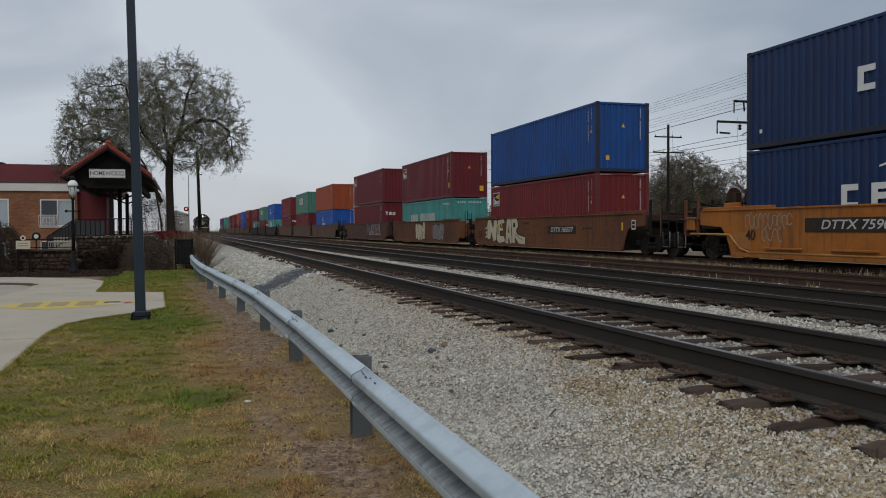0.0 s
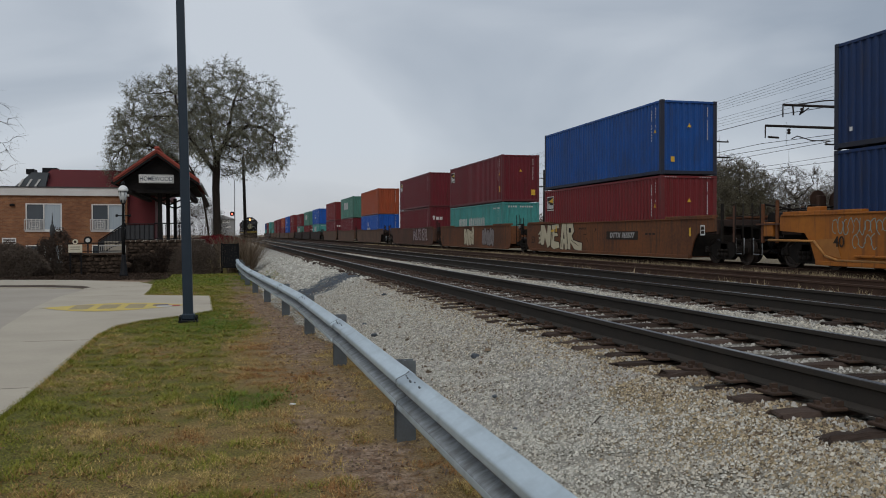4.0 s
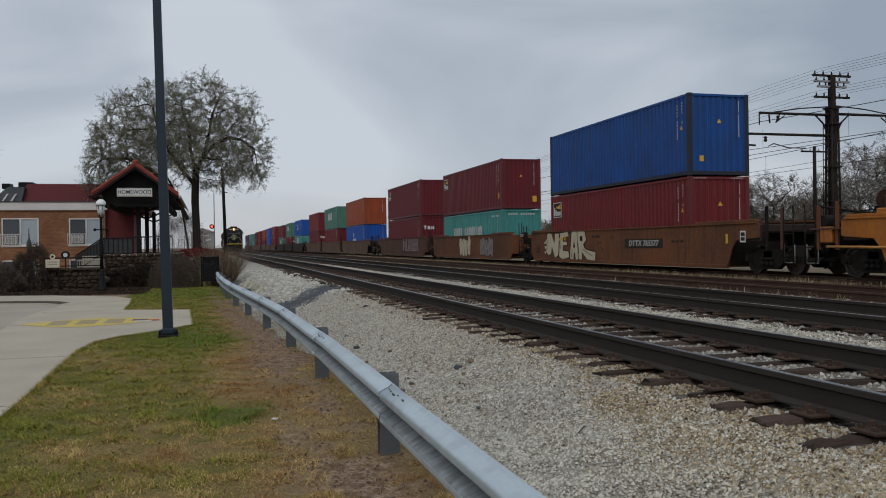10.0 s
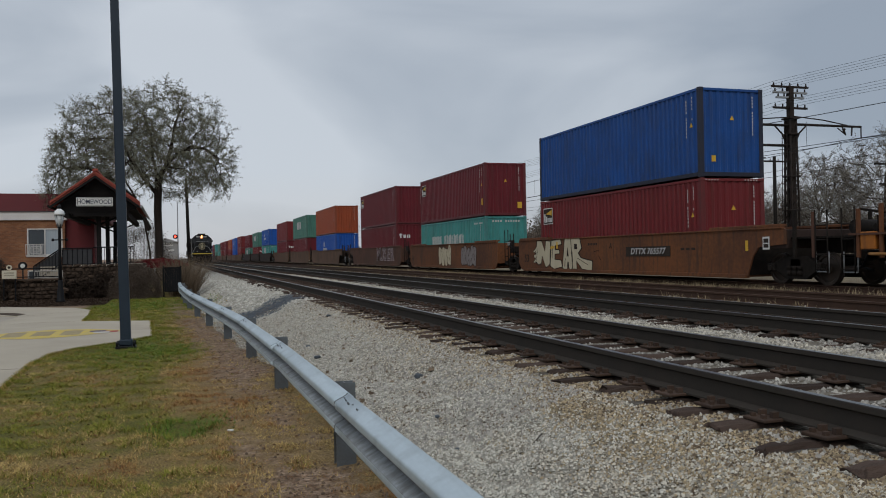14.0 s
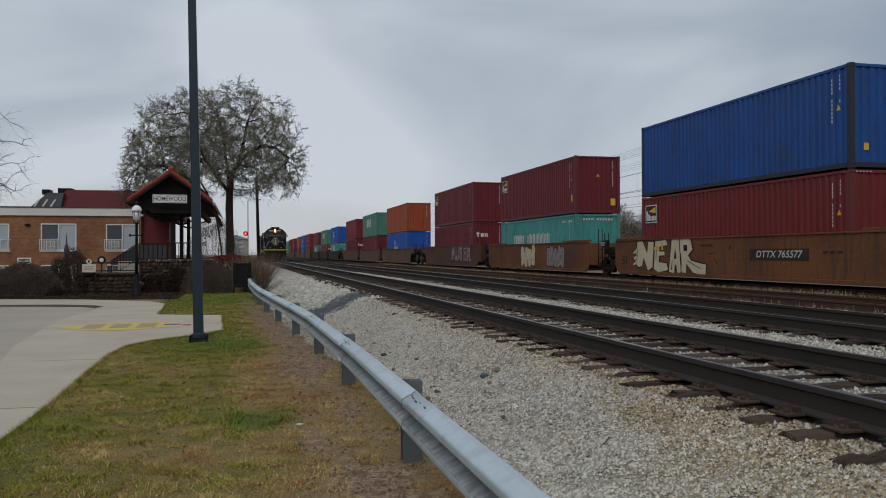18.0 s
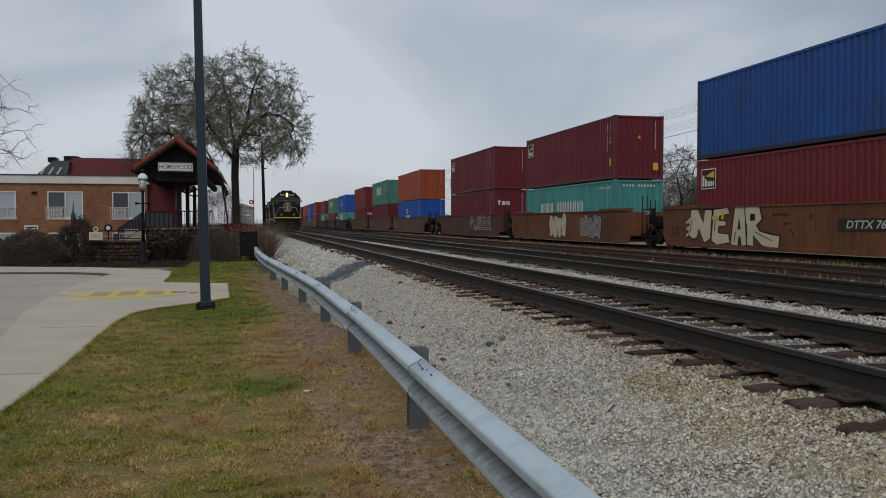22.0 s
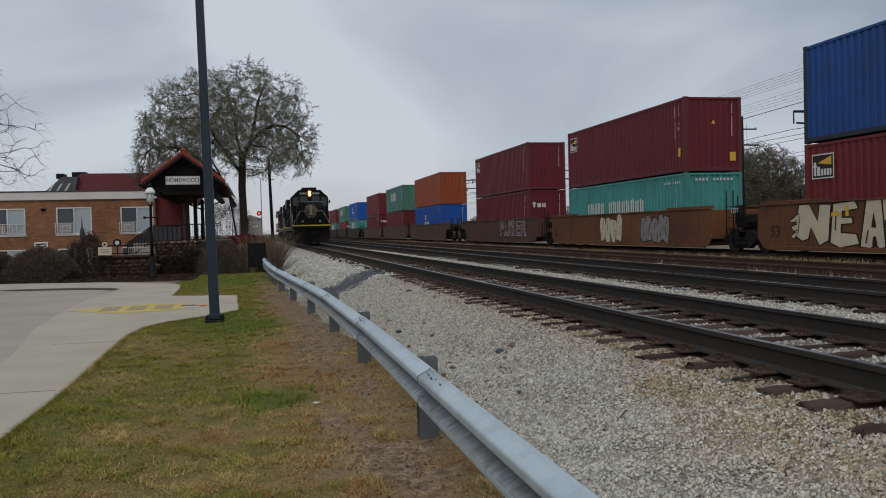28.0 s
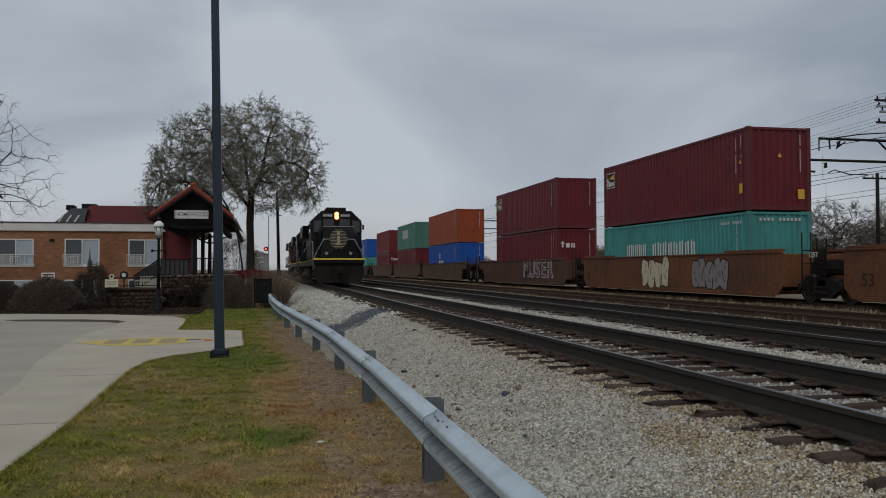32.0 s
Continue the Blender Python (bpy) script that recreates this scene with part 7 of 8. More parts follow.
def dome(npr, n, centre, radii, low=-0.5, hollow=0.3):
    """Points filling a rounded crown, cut off below."""
    u = npr.normal(size=(n * 3, 3))
    u /= np.linalg.norm(u, axis=1)[:, None]
    u = u[u[:, 2] > low][:n]
    k = npr.uniform(hollow ** 3, 1, len(u)) ** (1 / 3)
    lump = 1 + 0.10 * np.sin(u[:, 0] * 9 + 1) * np.cos(u[:, 2] * 8) + 0.08 * np.sin(u[:, 1] * 11 + u[:, 2] * 6)
    return np.array(centre) + u * (k * lump)[:, None] * np.array(radii)


def branch_out(stems, aims, step, reach, near, rounds, npr, wander=0.25, rise=0.0):
    """Grow forking limbs from the stems towards the aims; gives points and each one's parent."""
    pos, par = [], []
    for line in stems:
        for k, p in enumerate(line):
            up = len(pos) - 1 if k else -1
            if not k and pos:
                gap = np.linalg.norm(np.array(pos) - np.array(p), axis=1)
                up = int(gap.argmin()) if gap.min() < 0.9 else -1
            par.append(up)
            pos.append(np.array(p, float))
    P = np.array(pos)
    d2 = ((aims[:, None] - P[None]) ** 2).sum(-1)
    best, idx = d2.min(1), d2.argmin(1)
    alive = np.ones(len(aims), bool)
    for _ in range(rounds):
        use = alive & (best < reach * reach)
        if not use.any():
            break
        vec = aims[use] - P[idx[use]]
        vec /= np.linalg.norm(vec, axis=1)[:, None] + 1e-6
        acc = np.zeros_like(P)
        np.add.at(acc, idx[use], vec)
        src = np.unique(idx[use])
        d = acc[src] / (np.linalg.norm(acc[src], axis=1)[:, None] + 1e-6) + npr.normal(size=(len(src), 3)) * wander
        d[:, 2] += rise
        d /= np.linalg.norm(d, axis=1)[:, None]
        fresh = P[src] + d * step
        par += list(src)
        base = len(P)
        P = np.concatenate([P, fresh])
        e2 = ((aims[:, None] - fresh[None]) ** 2).sum(-1)
        b, i = e2.min(1), e2.argmin(1)
        hit = b < best
        best[hit], idx[hit] = b[hit], i[hit] + base
        alive &= best > near * near
    return P, np.array(par)


def limb_mesh(name, P, par, trunk, tip, material, sides=5):
    """Tapered limbs along the grown points; thickness follows the number of twigs carried."""
    n = len(P)
    count = np.zeros(n)
    kids = np.bincount(par[par >= 0], minlength=n)
    for k in range(n - 1, -1, -1):
        if kids[k] == 0:
            count[k] = 1
        if par[k] >= 0:
            count[par[k]] += count[k]
    p = math.log(max(3.0, count.max())) / math.log(trunk / tip)
    r = tip * count ** (1 / p)
    seg = np.nonzero(par >= 0)[0]
    a, b = P[par[seg]], P[seg]
    d = b - a
    d /= np.linalg.norm(d, axis=1)[:, None] + 1e-9
    side = np.cross(d, np.array([0.31, 0.87, 0.38]))
    side /= np.linalg.norm(side, axis=1)[:, None] + 1e-9
    other = np.cross(d, side)
    ra = np.minimum(r[par[seg]], r[seg] * 1.35)
    rings = []
    for q, rad in ((a - d * ra[:, None] * 0.3, ra), (b, r[seg])):
        for k in range(sides):
            w = 2 * math.pi * k / sides
            rings.append(q + (side * math.cos(w) + other * math.sin(w)) * rad[:, None])
    v = np.stack(rings, 1).reshape(-1, 3)
    quad = np.array([(k, (k + 1) % sides, sides + (k + 1) % sides, sides + k) for k in range(sides)])
    f = (quad[None] + (np.arange(len(seg)) * 2 * sides)[:, None, None]).reshape(-1, 4)
    o = mesh_np(name, v, f, material)
    o.data.shade_smooth()
    return o, r, kids


def twig_spray(t, P, par, ends, npr, per, length, droop, width, leaves, leaf, leaf_mat):
    """Fine curved twigs at the limb ends, thin ribbons, with leaves strung along them."""
    src = np.repeat(ends, per)
    out = P[src] - P[np.maximum(par[src], 0)]
    out /= np.linalg.norm(out, axis=1)[:, None] + 1e-6
    d = out * 0.8 + npr.normal(size=out.shape) * 0.55
    d /= np.linalg.norm(d, axis=1)[:, None]
    ln = (length * npr.uniform(0.45, 1.25, len(src)))[:, None]
    side = np.cross(d, npr.normal(size=d.shape))
    side /= np.linalg.norm(side, axis=1)[:, None] + 1e-6
    fs = np.array([0.0, 0.36, 0.7, 1.0])
    down = np.array([0, 0, -1.0])
    pts = P[src][:, None] + d[:, None] * ln[:, None] * fs[None, :, None] + down * (droop * ln[:, None] * (fs ** 2)[None, :, None])
    w = width * np.array([1.0, 0.8, 0.55, 0.2])
    rib = np.stack([pts - side[:, None] * w[None, :, None], pts + side[:, None] * w[None, :, None]], 2).reshape(-1, 3)
    quad = np.array([(0, 1, 3, 2), (2, 3, 5, 4), (4, 5, 7, 6)])
    f = (quad[None] + (np.arange(len(src)) * 8)[:, None, None]).reshape(-1, 4)
    o = mesh_np("fine_branchwork", rib, f, M_TWIG)
    o.parent = t
    tagged(o, kind="stuff")
    if leaves:
        k = npr.uniform(0.1, 1.05, (len(src), leaves))
        c = P[src][:, None] + d[:, None] * (ln * k)[:, :, None] + down * (droop * ln * k ** 2)[:, :, None]
        c = c.reshape(-1, 3) + npr.normal(size=(len(src) * leaves, 3)) * leaf * 0.9
        v, f = quads(c, leaf, npr, 1.1)
        w = mesh_np("crown", v, f[:, :3], leaf_mat)
        w.parent = t


def tree(x, y, z, label, seed, stems, aims, trunk, tip=0.012, step=0.35, reach=4.0, near=0.5, rounds=90, thin=2.5, group="", wander=0.25, rise=0.0, per=4, length=0.7, droop=0.3, width=0.006, leaves=6, leaf=0.04, leaf_mat=None, clump=None):
    npr = np.random.default_rng(seed)
    t = thing("tree", pose(x, y, z), label, "tree", group)
    P, par = branch_out(stems, aims(npr), step, reach, near, rounds, npr, wander, rise)
    o, r, kids = limb_mesh("trunk", P, par, trunk, tip, M_BARK)
    o.parent = t
    ends = np.nonzero(r < tip * thin)[0]
    if clump:
        ends = np.array([k for k in ends if noise.noise(P[k] * clump[0]) + 0.5 * noise.noise(P[k] * clump[0] * 2.3) > clump[1] + clump[2] * P[k][0]])
    twig_spray(t, P, par, ends, npr, per, length, droop, width, leaves, leaf, leaf_mat or M_LEAF)
    return t


def shrub(x, y, z, rx_, ry_, h, label, seed, m, n=5000, leaf=0.035, name="shrub", group="shrubs by the walls"):
    """Dense rounded shrub: short twigs and leaflets filling an uneven dome."""
    npr = np.random.default_rng(seed)
    t = thing(name, pose(x, y, z), label, "shrub", group)
    u = npr.normal(size=(n, 3))
    u /= np.linalg.norm(u, axis=1)[:, None]
    u[:, 2] = np.abs(u[:, 2])
    wob = 1 + 0.10 * np.sin(3 * u[:, 0] * 2 + seed) * np.cos(4 * u[:, 1] * 2) + npr.normal(size=n) * 0.035
    k = (npr.uniform(0.55, 1.0, n) ** 0.4 * wob)[:, None]
    c = u * k * np.array([rx_, ry_, h])
    v, f = quads(c, leaf, npr, 1.8)
    o = mesh_np("foliage", v, f, m)
    o.parent = t
    bm = bmesh.new()
    rnd = random.Random(seed)
    for k in range(40):
        a = rnd.uniform(0, 6.28)
        rr = rnd.uniform(0.2, 0.95)
        tube(bm, (rx_ * rr * 0.4 * math.cos(a), ry_ * rr * 0.4 * math.sin(a), -0.05), (rx_ * rr * math.cos(a), ry_ * rr * math.sin(a), h * math.sqrt(max(0.05, 1 - rr * rr)) * 0.98), 0.012, 0.006, 4, cap=False)
    tagged(part("stem_mass", bm, M_TWIG, t), kind="stuff")
    return t


tree(-0.85, 60, 0, "large spreading tree with thin olive autumn foliage", 21,
     [[(0, 0, -0.3), (0.02, 0, 1.5), (0, 0, 3.2), (-0.05, 0, 4.8), (0, 0, 6.2), (0.05, 0, 7.4)],
      [(0.05, 0, 7.0), (0.55, 0.2, 8.0), (1.3, 0.3, 8.8), (2.2, 0.3, 9.3), (3.1, 0.2, 9.2), (3.9, 0, 8.6)],
      [(0.03, 0, 6.6), (0.5, -0.3, 7.8), (0.9, -0.5, 9.2), (1.2, -0.6, 10.8), (1.7, -0.6, 12.0)],
      [(0.0, 0, 7.0), (-0.3, 0.3, 8.4), (-0.4, 0.5, 10.0), (-0.9, 0.6, 11.6)],
      [(-0.03, 0, 5.9), (-0.9, -0.3, 7.0), (-1.7, -0.5, 8.3), (-2.4, -0.6, 9.8), (-2.7, -0.6, 11.2)],
      [(-0.6, 0.8, 3.6), (-1.5, 0.9, 5.6), (-2.9, 0.8, 7.0), (-4.4, 0.6, 7.8), (-5.6, 0.4, 7.7)],
      [(-0.5, 0.8, -0.3), (-0.6, 0.8, 2.0), (-0.9, 0.8, 4.0), (-1.6, 0.9, 6.0), (-2.4, 1.0, 7.4)]],
     lambda g: np.concatenate([dome(g, 1500, (0.7, 0, 8.3), (4.5, 4.5, 5.4), -0.35), dome(g, 1600, (-2.7, 0.3, 8.0), (4.3, 4.3, 4.9), -0.42), dome(g, 650, (-5.0, 0, 7.0), (2.2, 3, 2.6), -0.85), dome(g, 450, (3.0, 0, 7.5), (2.2, 3, 2.6), -0.75)]),
     0.27, 0.008, 0.34, 5.0, 0.36, 80, 2.2, wander=0.2, per=6, length=0.62, droop=0.10, width=0.0045, leaves=19, leaf=0.041, leaf_mat=M_LEAF, clump=(0.75, -0.34, 0.022))
tree(-10.8, 26, 0, "bare deciduous tree reaching over the driveway", 33,
     [[(0, 0, -0.3), (0, 0, 1.0), (0.1, 0, 2.0), (0.3, 0, 2.9)]],
     lambda g: dome(g, 1000, (0.2, 0, 4.2), (4.7, 3.2, 3.3), -0.35, 0.2), 0.17, 0.0055, 0.17, 5.0, 0.2, 90, 2.0, wander=0.10, per=3, length=0.42, droop=0.12, width=0.003, leaves=0)

shrub(-1.35, 35.2, 0, 1.0, 0.7, 1.42, "rounded leafless brown hedge by the stone wall", 51, M_HEDGE_L, 42000, 0.013)
shrub(-8.1, 34.6, 0, 1.35, 0.9, 1.25, "wide brown leafless hedge at the kerb", 52, M_HEDGE_L, 46000, 0.021)
shrub(-10.2, 35.5, 0, 1.3, 0.9, 1.15, "low brown hedge at the kerb", 53, M_HEDGE_D, 34000, 0.021)
shrub(-6.5, 35.6, 0.1, 0.65, 0.5, 1.75, "tangled brown ornamental shrub", 54, M_HEDGE_D, 8000, 0.02)
shrub(-7.1, 35.9, 0, 0.5, 0.5, 1.5, "thin upright brown shrub", 55, M_HEDGE_D, 6500, 0.02)
shrub(-6.9, 34.2, 0, 0.4, 0.35, 0.35, "small dark groundcover shrub", 56, M_HEDGE, 2500, 0.03)
shrub(-3.4, 35.9, 0, 0.9, 0.35, 0.8, "low brown twigs against the stone wall", 57, M_HEDGE, 3000, 0.03)
shrub(-2.6, 36.0, 0, 0.6, 0.35, 1.1, "thin brown shrub against the stone wall", 60, M_HEDGE, 2000, 0.03)
shrub(-0.75, 58, 1.0, 1.7, 0.8, 0.55, "crimson-leaved autumn bush behind the hedge", 58, M_REDBUSH, 7000, 0.05)
shrub(-2.1, 66, 0.0, 2.2, 1.6, 4.6, "tangled brown undergrowth beside the tree trunk", 59, M_HEDGE_D, 15000, 0.028)

_rnd = random.Random(77)
BACK_TREES = []
for _k in range(7):
    _h = (11.0, 9.2, 9.4, 8.4, 10.4, 9.8, 11.4)[_k]
    _full = _k == 2
    BACK_TREES.append(tree(52 if _full else 54 + 3 * (_k % 2), 77 if _full else 52 + _k * 7.5, 0, "dark olive oak still in leaf beyond the railway" if _full else "leafless grey-brown tree beyond the railway", 100 + _k,
        [[(0, 0, -0.3), (0.1, 0, 1.2), (0, 0.1, 2.4), (0.1, 0, 3.6), (0.3, 0.1, 4.8)]],
        lambda g, h=_h: np.concatenate([dome(g, 420, (0, 0, h * 0.60), (3.6, 3.6, h * 0.40), -0.6, 0.2), dome(g, 120, (1.6, -0.5, h * 0.45), (2.6, 2.4, h * 0.22), -0.8, 0.1), dome(g, 120, (-1.8, 0.5, h * 0.5), (2.4, 2.4, h * 0.26), -0.8, 0.1)]),
        0.2, 0.009, 0.42, 5.0, 0.5, 60, 2.4, "trees beyond the railway", 0.18, 0.05, per=5, length=0.95, droop=0.05, width=0.011,
        leaves=16 if _full else 10, leaf=0.085 if _full else 0.06, leaf_mat=M_OAK if _full else M_LEAF_B))
for _k in range(15):
    _src = BACK_TREES[(0, 1, 3, 4, 5, 6)[_rnd.randrange(6)]]
    _far = _k // 8
    copy_thing(_src, pose(_rnd.uniform(58, 70) + _far * 10, 44 + (_k % 8) * 12 + _rnd.uniform(-3, 3) + _far * 45, 0, 0, 0, _rnd.uniform(0, 360)) @ Matrix.Scale(_rnd.uniform(0.72, 1.0), 4))
for _k in range(14):
    shrub(60 + _rnd.uniform(-3, 5) + _k * 0.8, 40 + _k * 12 + _rnd.uniform(-3, 3), 0, 7, 8, _rnd.uniform(4.6, 7.0), "brushwood thicket beyond the railway", 140 + _k, M_BRUSH, 11000, 0.10, "thicket", "thickets beyond the railway")


def far_woods():
    """Distant tree line along the horizon."""
    npr = np.random.default_rng(8)
    cs = []
    for k in range(130):
        if k < 70:
            x, y = npr.uniform(60, 420), npr.uniform(180, 700)
        else:
            y = npr.uniform(150, 600)
            x = -y * npr.uniform(0.16, 0.7)
        h = npr.uniform(6, 11)
        n = 420
        u = npr.normal(size=(n, 3))
        u /= np.linalg.norm(u, axis=1)[:, None]
        c = u * npr.uniform(0.4, 1, n)[:, None] * np.array([4.5, 4.5, h * 0.5]) + np.array([x, y, h * 0.5])
        cs.append(c)
    v, f = quads(np.concatenate(cs), 0.45, npr, 1.0)
    o = mesh_np("far_woods", v, f, M_LEAF_B)
    tagged(o, "distant line of half-bare woods along the horizon", "woods", kind="stuff")


far_woods()

# ---------------------------------------------------------------- catenary and wires


def catenary_tower(x, y):
    t = thing("catenary_tower", pose(x, y, 0), "dark steel catenary tower with crossarms and bracket arms", "catenary tower", "catenary towers")
    for sx in (-1, 1):
        for sy in (-1, 1):
            part("leg", tube(bmesh.new(), (sx * 0.25, sy * 0.25, 0), (sx * 0.17, sy * 0.17, 7.7), 0.055, 0.05, 4), M_TOWER, t)
    bm = bmesh.new()
    for k in range(13):
        z0, z1 = k * 0.58, (k + 1) * 0.58
        w = 0.245 - 0.006 * k
        for s in (-1, 1):
            tube(bm, (-w, s * w, z0), (w, s * w, z1), 0.028, 0.028, 4)
            tube(bm, (s * w, w, z0), (s * w, -w, z1), 0.028, 0.028, 4)
    part("lattice", bm, M_TOWER, t)
    part("core", box(bmesh.new(), -0.15, 0.15, -0.15, 0.15, 0, 7.7), M_TOWER, t)
    for z in (1.6, 3.3, 4.9, 6.9, 7.65):
        part("band", box(bmesh.new(), -0.29, 0.29, -0.29, 0.29, z, z + 0.07, 0.01), M_TOWER, t)
    part("top_post", box(bmesh.new(), -0.12, 0.12, -0.12, 0.12, 7.72, 9.2), M_TOWER, t)
    bm = bmesh.new()
    for s in (-0.16, 0.16):
        tube(bm, (-0.42, s, 1.5), (-0.36, s, 6.9), 0.018, 0.018, 4)
    for k in range(15):
        tube(bm, (-0.41, -0.16, 1.7 + 0.36 * k), (-0.41, 0.16, 1.7 + 0.36 * k), 0.014, 0.014, 4)
    part("ladder", bm, M_TOWER, t)
    for z, w, mm in ((9.2, 2.1, M_TOWER), (8.93, 1.95, M_GREYSTEEL), (8.69, 1.6, M_GREYSTEEL), (8.2, 1.95, M_TOWER)):
        bm = bmesh.new()
        box(bm, -w / 2, w / 2, -0.06, 0.06, z - 0.055, z + 0.035, 0.01)
        part("crossarm", bm, mm, t)
        for k in range(5):
            bm = bmesh.new()
            lathe(bm, [(0.02, z + 0.03), (0.045, z + 0.06), (0.03, z + 0.10), (0.04, z + 0.13), (0.015, z + 0.19)], 8, (-w / 2 + 0.12 + k * (w - 0.24) / 4, 0))
            part("insulator", bm, M_TOWER, t)
    for s, z, l in ((-1, 7.36, 3.95), (1, 7.42, 4.2), (-1, 6.4, 4.85)):
        bm = bmesh.new()
        tube(bm, (0, 0, z), (s * l, 0, z), 0.065, 0.055, 6)
        if z < 6.5:
            path_tube(bm, [(s * l * 0.97, 0, z - 0.5), (s * l * 0.86, 0, z - 0.52)], 0.045)
            path_tube(bm, [(s * l * 0.72, 0, z - 0.55), (s * l * 0.66, 0, z - 0.42), (s * l * 0.5, 0, z - 0.6), (s * l * 0.3, 0, z - 0.6)], 0.025)
        if z > 6.5:
            path_tube(bm, [(s * 0.3, 0, z - 0.8), (s * 0.5, 0, z - 0.4), (s * 0.9, 0, z - 0.05)], 0.04)
            path_tube(bm, [(0, 0, z + 0.4), (s * l * 0.45, 0, z + 0.26), (s * l * 0.8, 0, z + 0.05)], 0.028)
            path_tube(bm, [(s * l * 0.72, 0, z), (s * l * 0.78, 0, z - 0.42), (s * l * 0.66, 0, z - 0.1)], 0.03)
            tube(bm, (s * l * 0.87, 0, z), (s * l * 0.86, 0, z - 0.45), 0.04, 0.04, 6)
        tube(bm, (s * l, 0, z), (s * l, 0, z - 0.55), 0.03, 0.03, 5)
        part("bracket_arm", bm, M_TOWER, t)
        bm = bmesh.new()
        lathe(bm, [(0.04, z - 0.35), (0.09, z - 0.3), (0.05, z - 0.22), (0.09, z - 0.15), (0.04, z - 0.1)], 8, (s * l * 0.75, 0))
        part("insulator", bm, M_TOWER, t)
    return t


TOWER = (28.0, 32.3)
catenary_tower(*TOWER)
for _y in (-18, 95, 158, 221):
    catenary_tower(28.0, _y)


def wires():
    ys = [-80, -18, 32.3, 95, 158, 221, 290, 360]
    rows = []
    for k in range(5):
        rows.append((28 - 0.95 + 0.47 * k, 9.42, 0.55, 0.007))
    for k in range(4):
        rows.append((28 - 0.9 + 0.6 * k, 8.42, 0.5, 0.007))
    rows += [(24.1, 6.95, 0.5, 0.017), (32.1, 6.85, 0.5, 0.017), (24.6, 5.6, 0.1, 0.014), (31.5, 5.5, 0.1, 0.014), (23.0, 5.6, 0.4, 0.014), (35.5, 6.5, 0.4, 0.014), (36.5, 5.2, 0.1, 0.014)]
    for x, z, sag, r in rows:
        bm = bmesh.new()
        pts = []
        for a, b in zip(ys, ys[1:]):
            for k in range(8):
                f = k / 8
                pts.append((x, a + (b - a) * f, z - sag * 4 * f * (1 - f)))
        path_tube(bm, pts, r, 4)
        tagged(obj("overhead_wire", bm, M_WIRE), "thin dark overhead wire strung between the towers", "wire", "overhead wires")
    bm = bmesh.new()
    for x in (24.0, 32.0):
        for k in range(40):
            y = 6 + k * 5.2
            tube(bm, (x, y, 6.55), (x, y, 5.55), 0.008, 0.008, 3)
    tagged(obj("wire_droppers", bm, M_WIRE), "thin vertical droppers between the catenary wires", "wire")


wires()
utility_pole(44, 52.6, 8.6, ((8.2, 2.4),), 0.0)
utility_pole(45, 42.4, 10.1, ((6.9, 3.4), (5.6, 2.6)), 0.0)
utility_pole(47, 120, 11.5, ((10.2, 3.0), (8.9, 3.0)), 0.0)
utility_pole(45, 70.5, 11.6, ((10.4, 3.0), (8.9, 3.4)), 0.0)
utility_pole(50, 250, 14, (), 0.0)

# ---------------------------------------------------------------- loose stone, turf blades, weeds


def scatter_stones(name, x0, x1, y0, y1, n, smin, smax, material, label, keep=None, seed=0, sink=0.8):
    npr = np.random.default_rng(seed)
    base = np.array([(1, 0.15, -0.3), (0.1, 1, -0.3), (-1, -0.1, -0.3), (-0.15, -1, -0.3), (0.35, -0.25, 1), (-0.4, 0.3, 0.9)], float)
    face = np.array([(0, 1, 4), (1, 5, 4), (1, 2, 5), (2, 3, 5), (3, 4, 5), (3, 0, 4)])
    x = npr.uniform(x0, x1, n)
    y = y0 + (y1 - y0) * npr.uniform(0, 1, n) ** 1.5
    ok = np.array([keep(a, b, npr.uniform()) for a, b in zip(x, y)]) if keep else np.ones(n, bool)
    x, y = x[ok], y[ok]
    n = len(x)
    z = np.array([ground_z(a, b) for a, b in zip(x, y)])
    s = smin * (smax / smin) ** npr.uniform(0, 1, n)
    jit = npr.uniform(0.6, 1.3, (n, 6, 3))
    ang = npr.uniform(0, 6.28, n)
    sc = np.stack([s * npr.uniform(0.8, 1.4, n), s * npr.uniform(0.7, 1.1, n), s * npr.uniform(0.5, 0.95, n)], 1)
    v = base[None] * jit * sc[:, None, :]
    c, sn = np.cos(ang)[:, None], np.sin(ang)[:, None]
    vx, vy = v[..., 0] * c - v[..., 1] * sn, v[..., 0] * sn + v[..., 1] * c
    v = np.stack([vx + x[:, None], vy + y[:, None], v[..., 2] + (z + s * sink * 0.6)[:, None]], -1).reshape(-1, 3)
    f = (face[None] + (np.arange(n) * 6)[:, None, None]).reshape(-1, 3)
    o = mesh_np(name, v, f, material)
    return tagged(o, label, "ballast", kind="stuff")


def dusty(x, y):
    return max(smooth01(noise.noise((x * 1.3, y * 0.55, 11)) + 0.5 * noise.noise((x * 4, y * 2, 3)), -0.15, 0.3), 0.4 * smooth01(y, 9, 13), 1 - smooth01(x - rail_x(y), 0.2, 0.7))


def between_rails(x, y):
    if 3.2 < x < 5.75 and y < 14 and abs((y - 1.2 + 0.265) % 0.53 - 0.265) < 0.085 and noise.noise((x * 3, y * 5, 1)) + 0.5 * noise.noise((x * 9, y * 9, 4)) < 0.30:
        return True
    for cx, _ in TRACKS[:2]:
        for s in (-1, 1):
            if abs(x - cx - s * 0.7525) < 0.08:
                return True
    return False


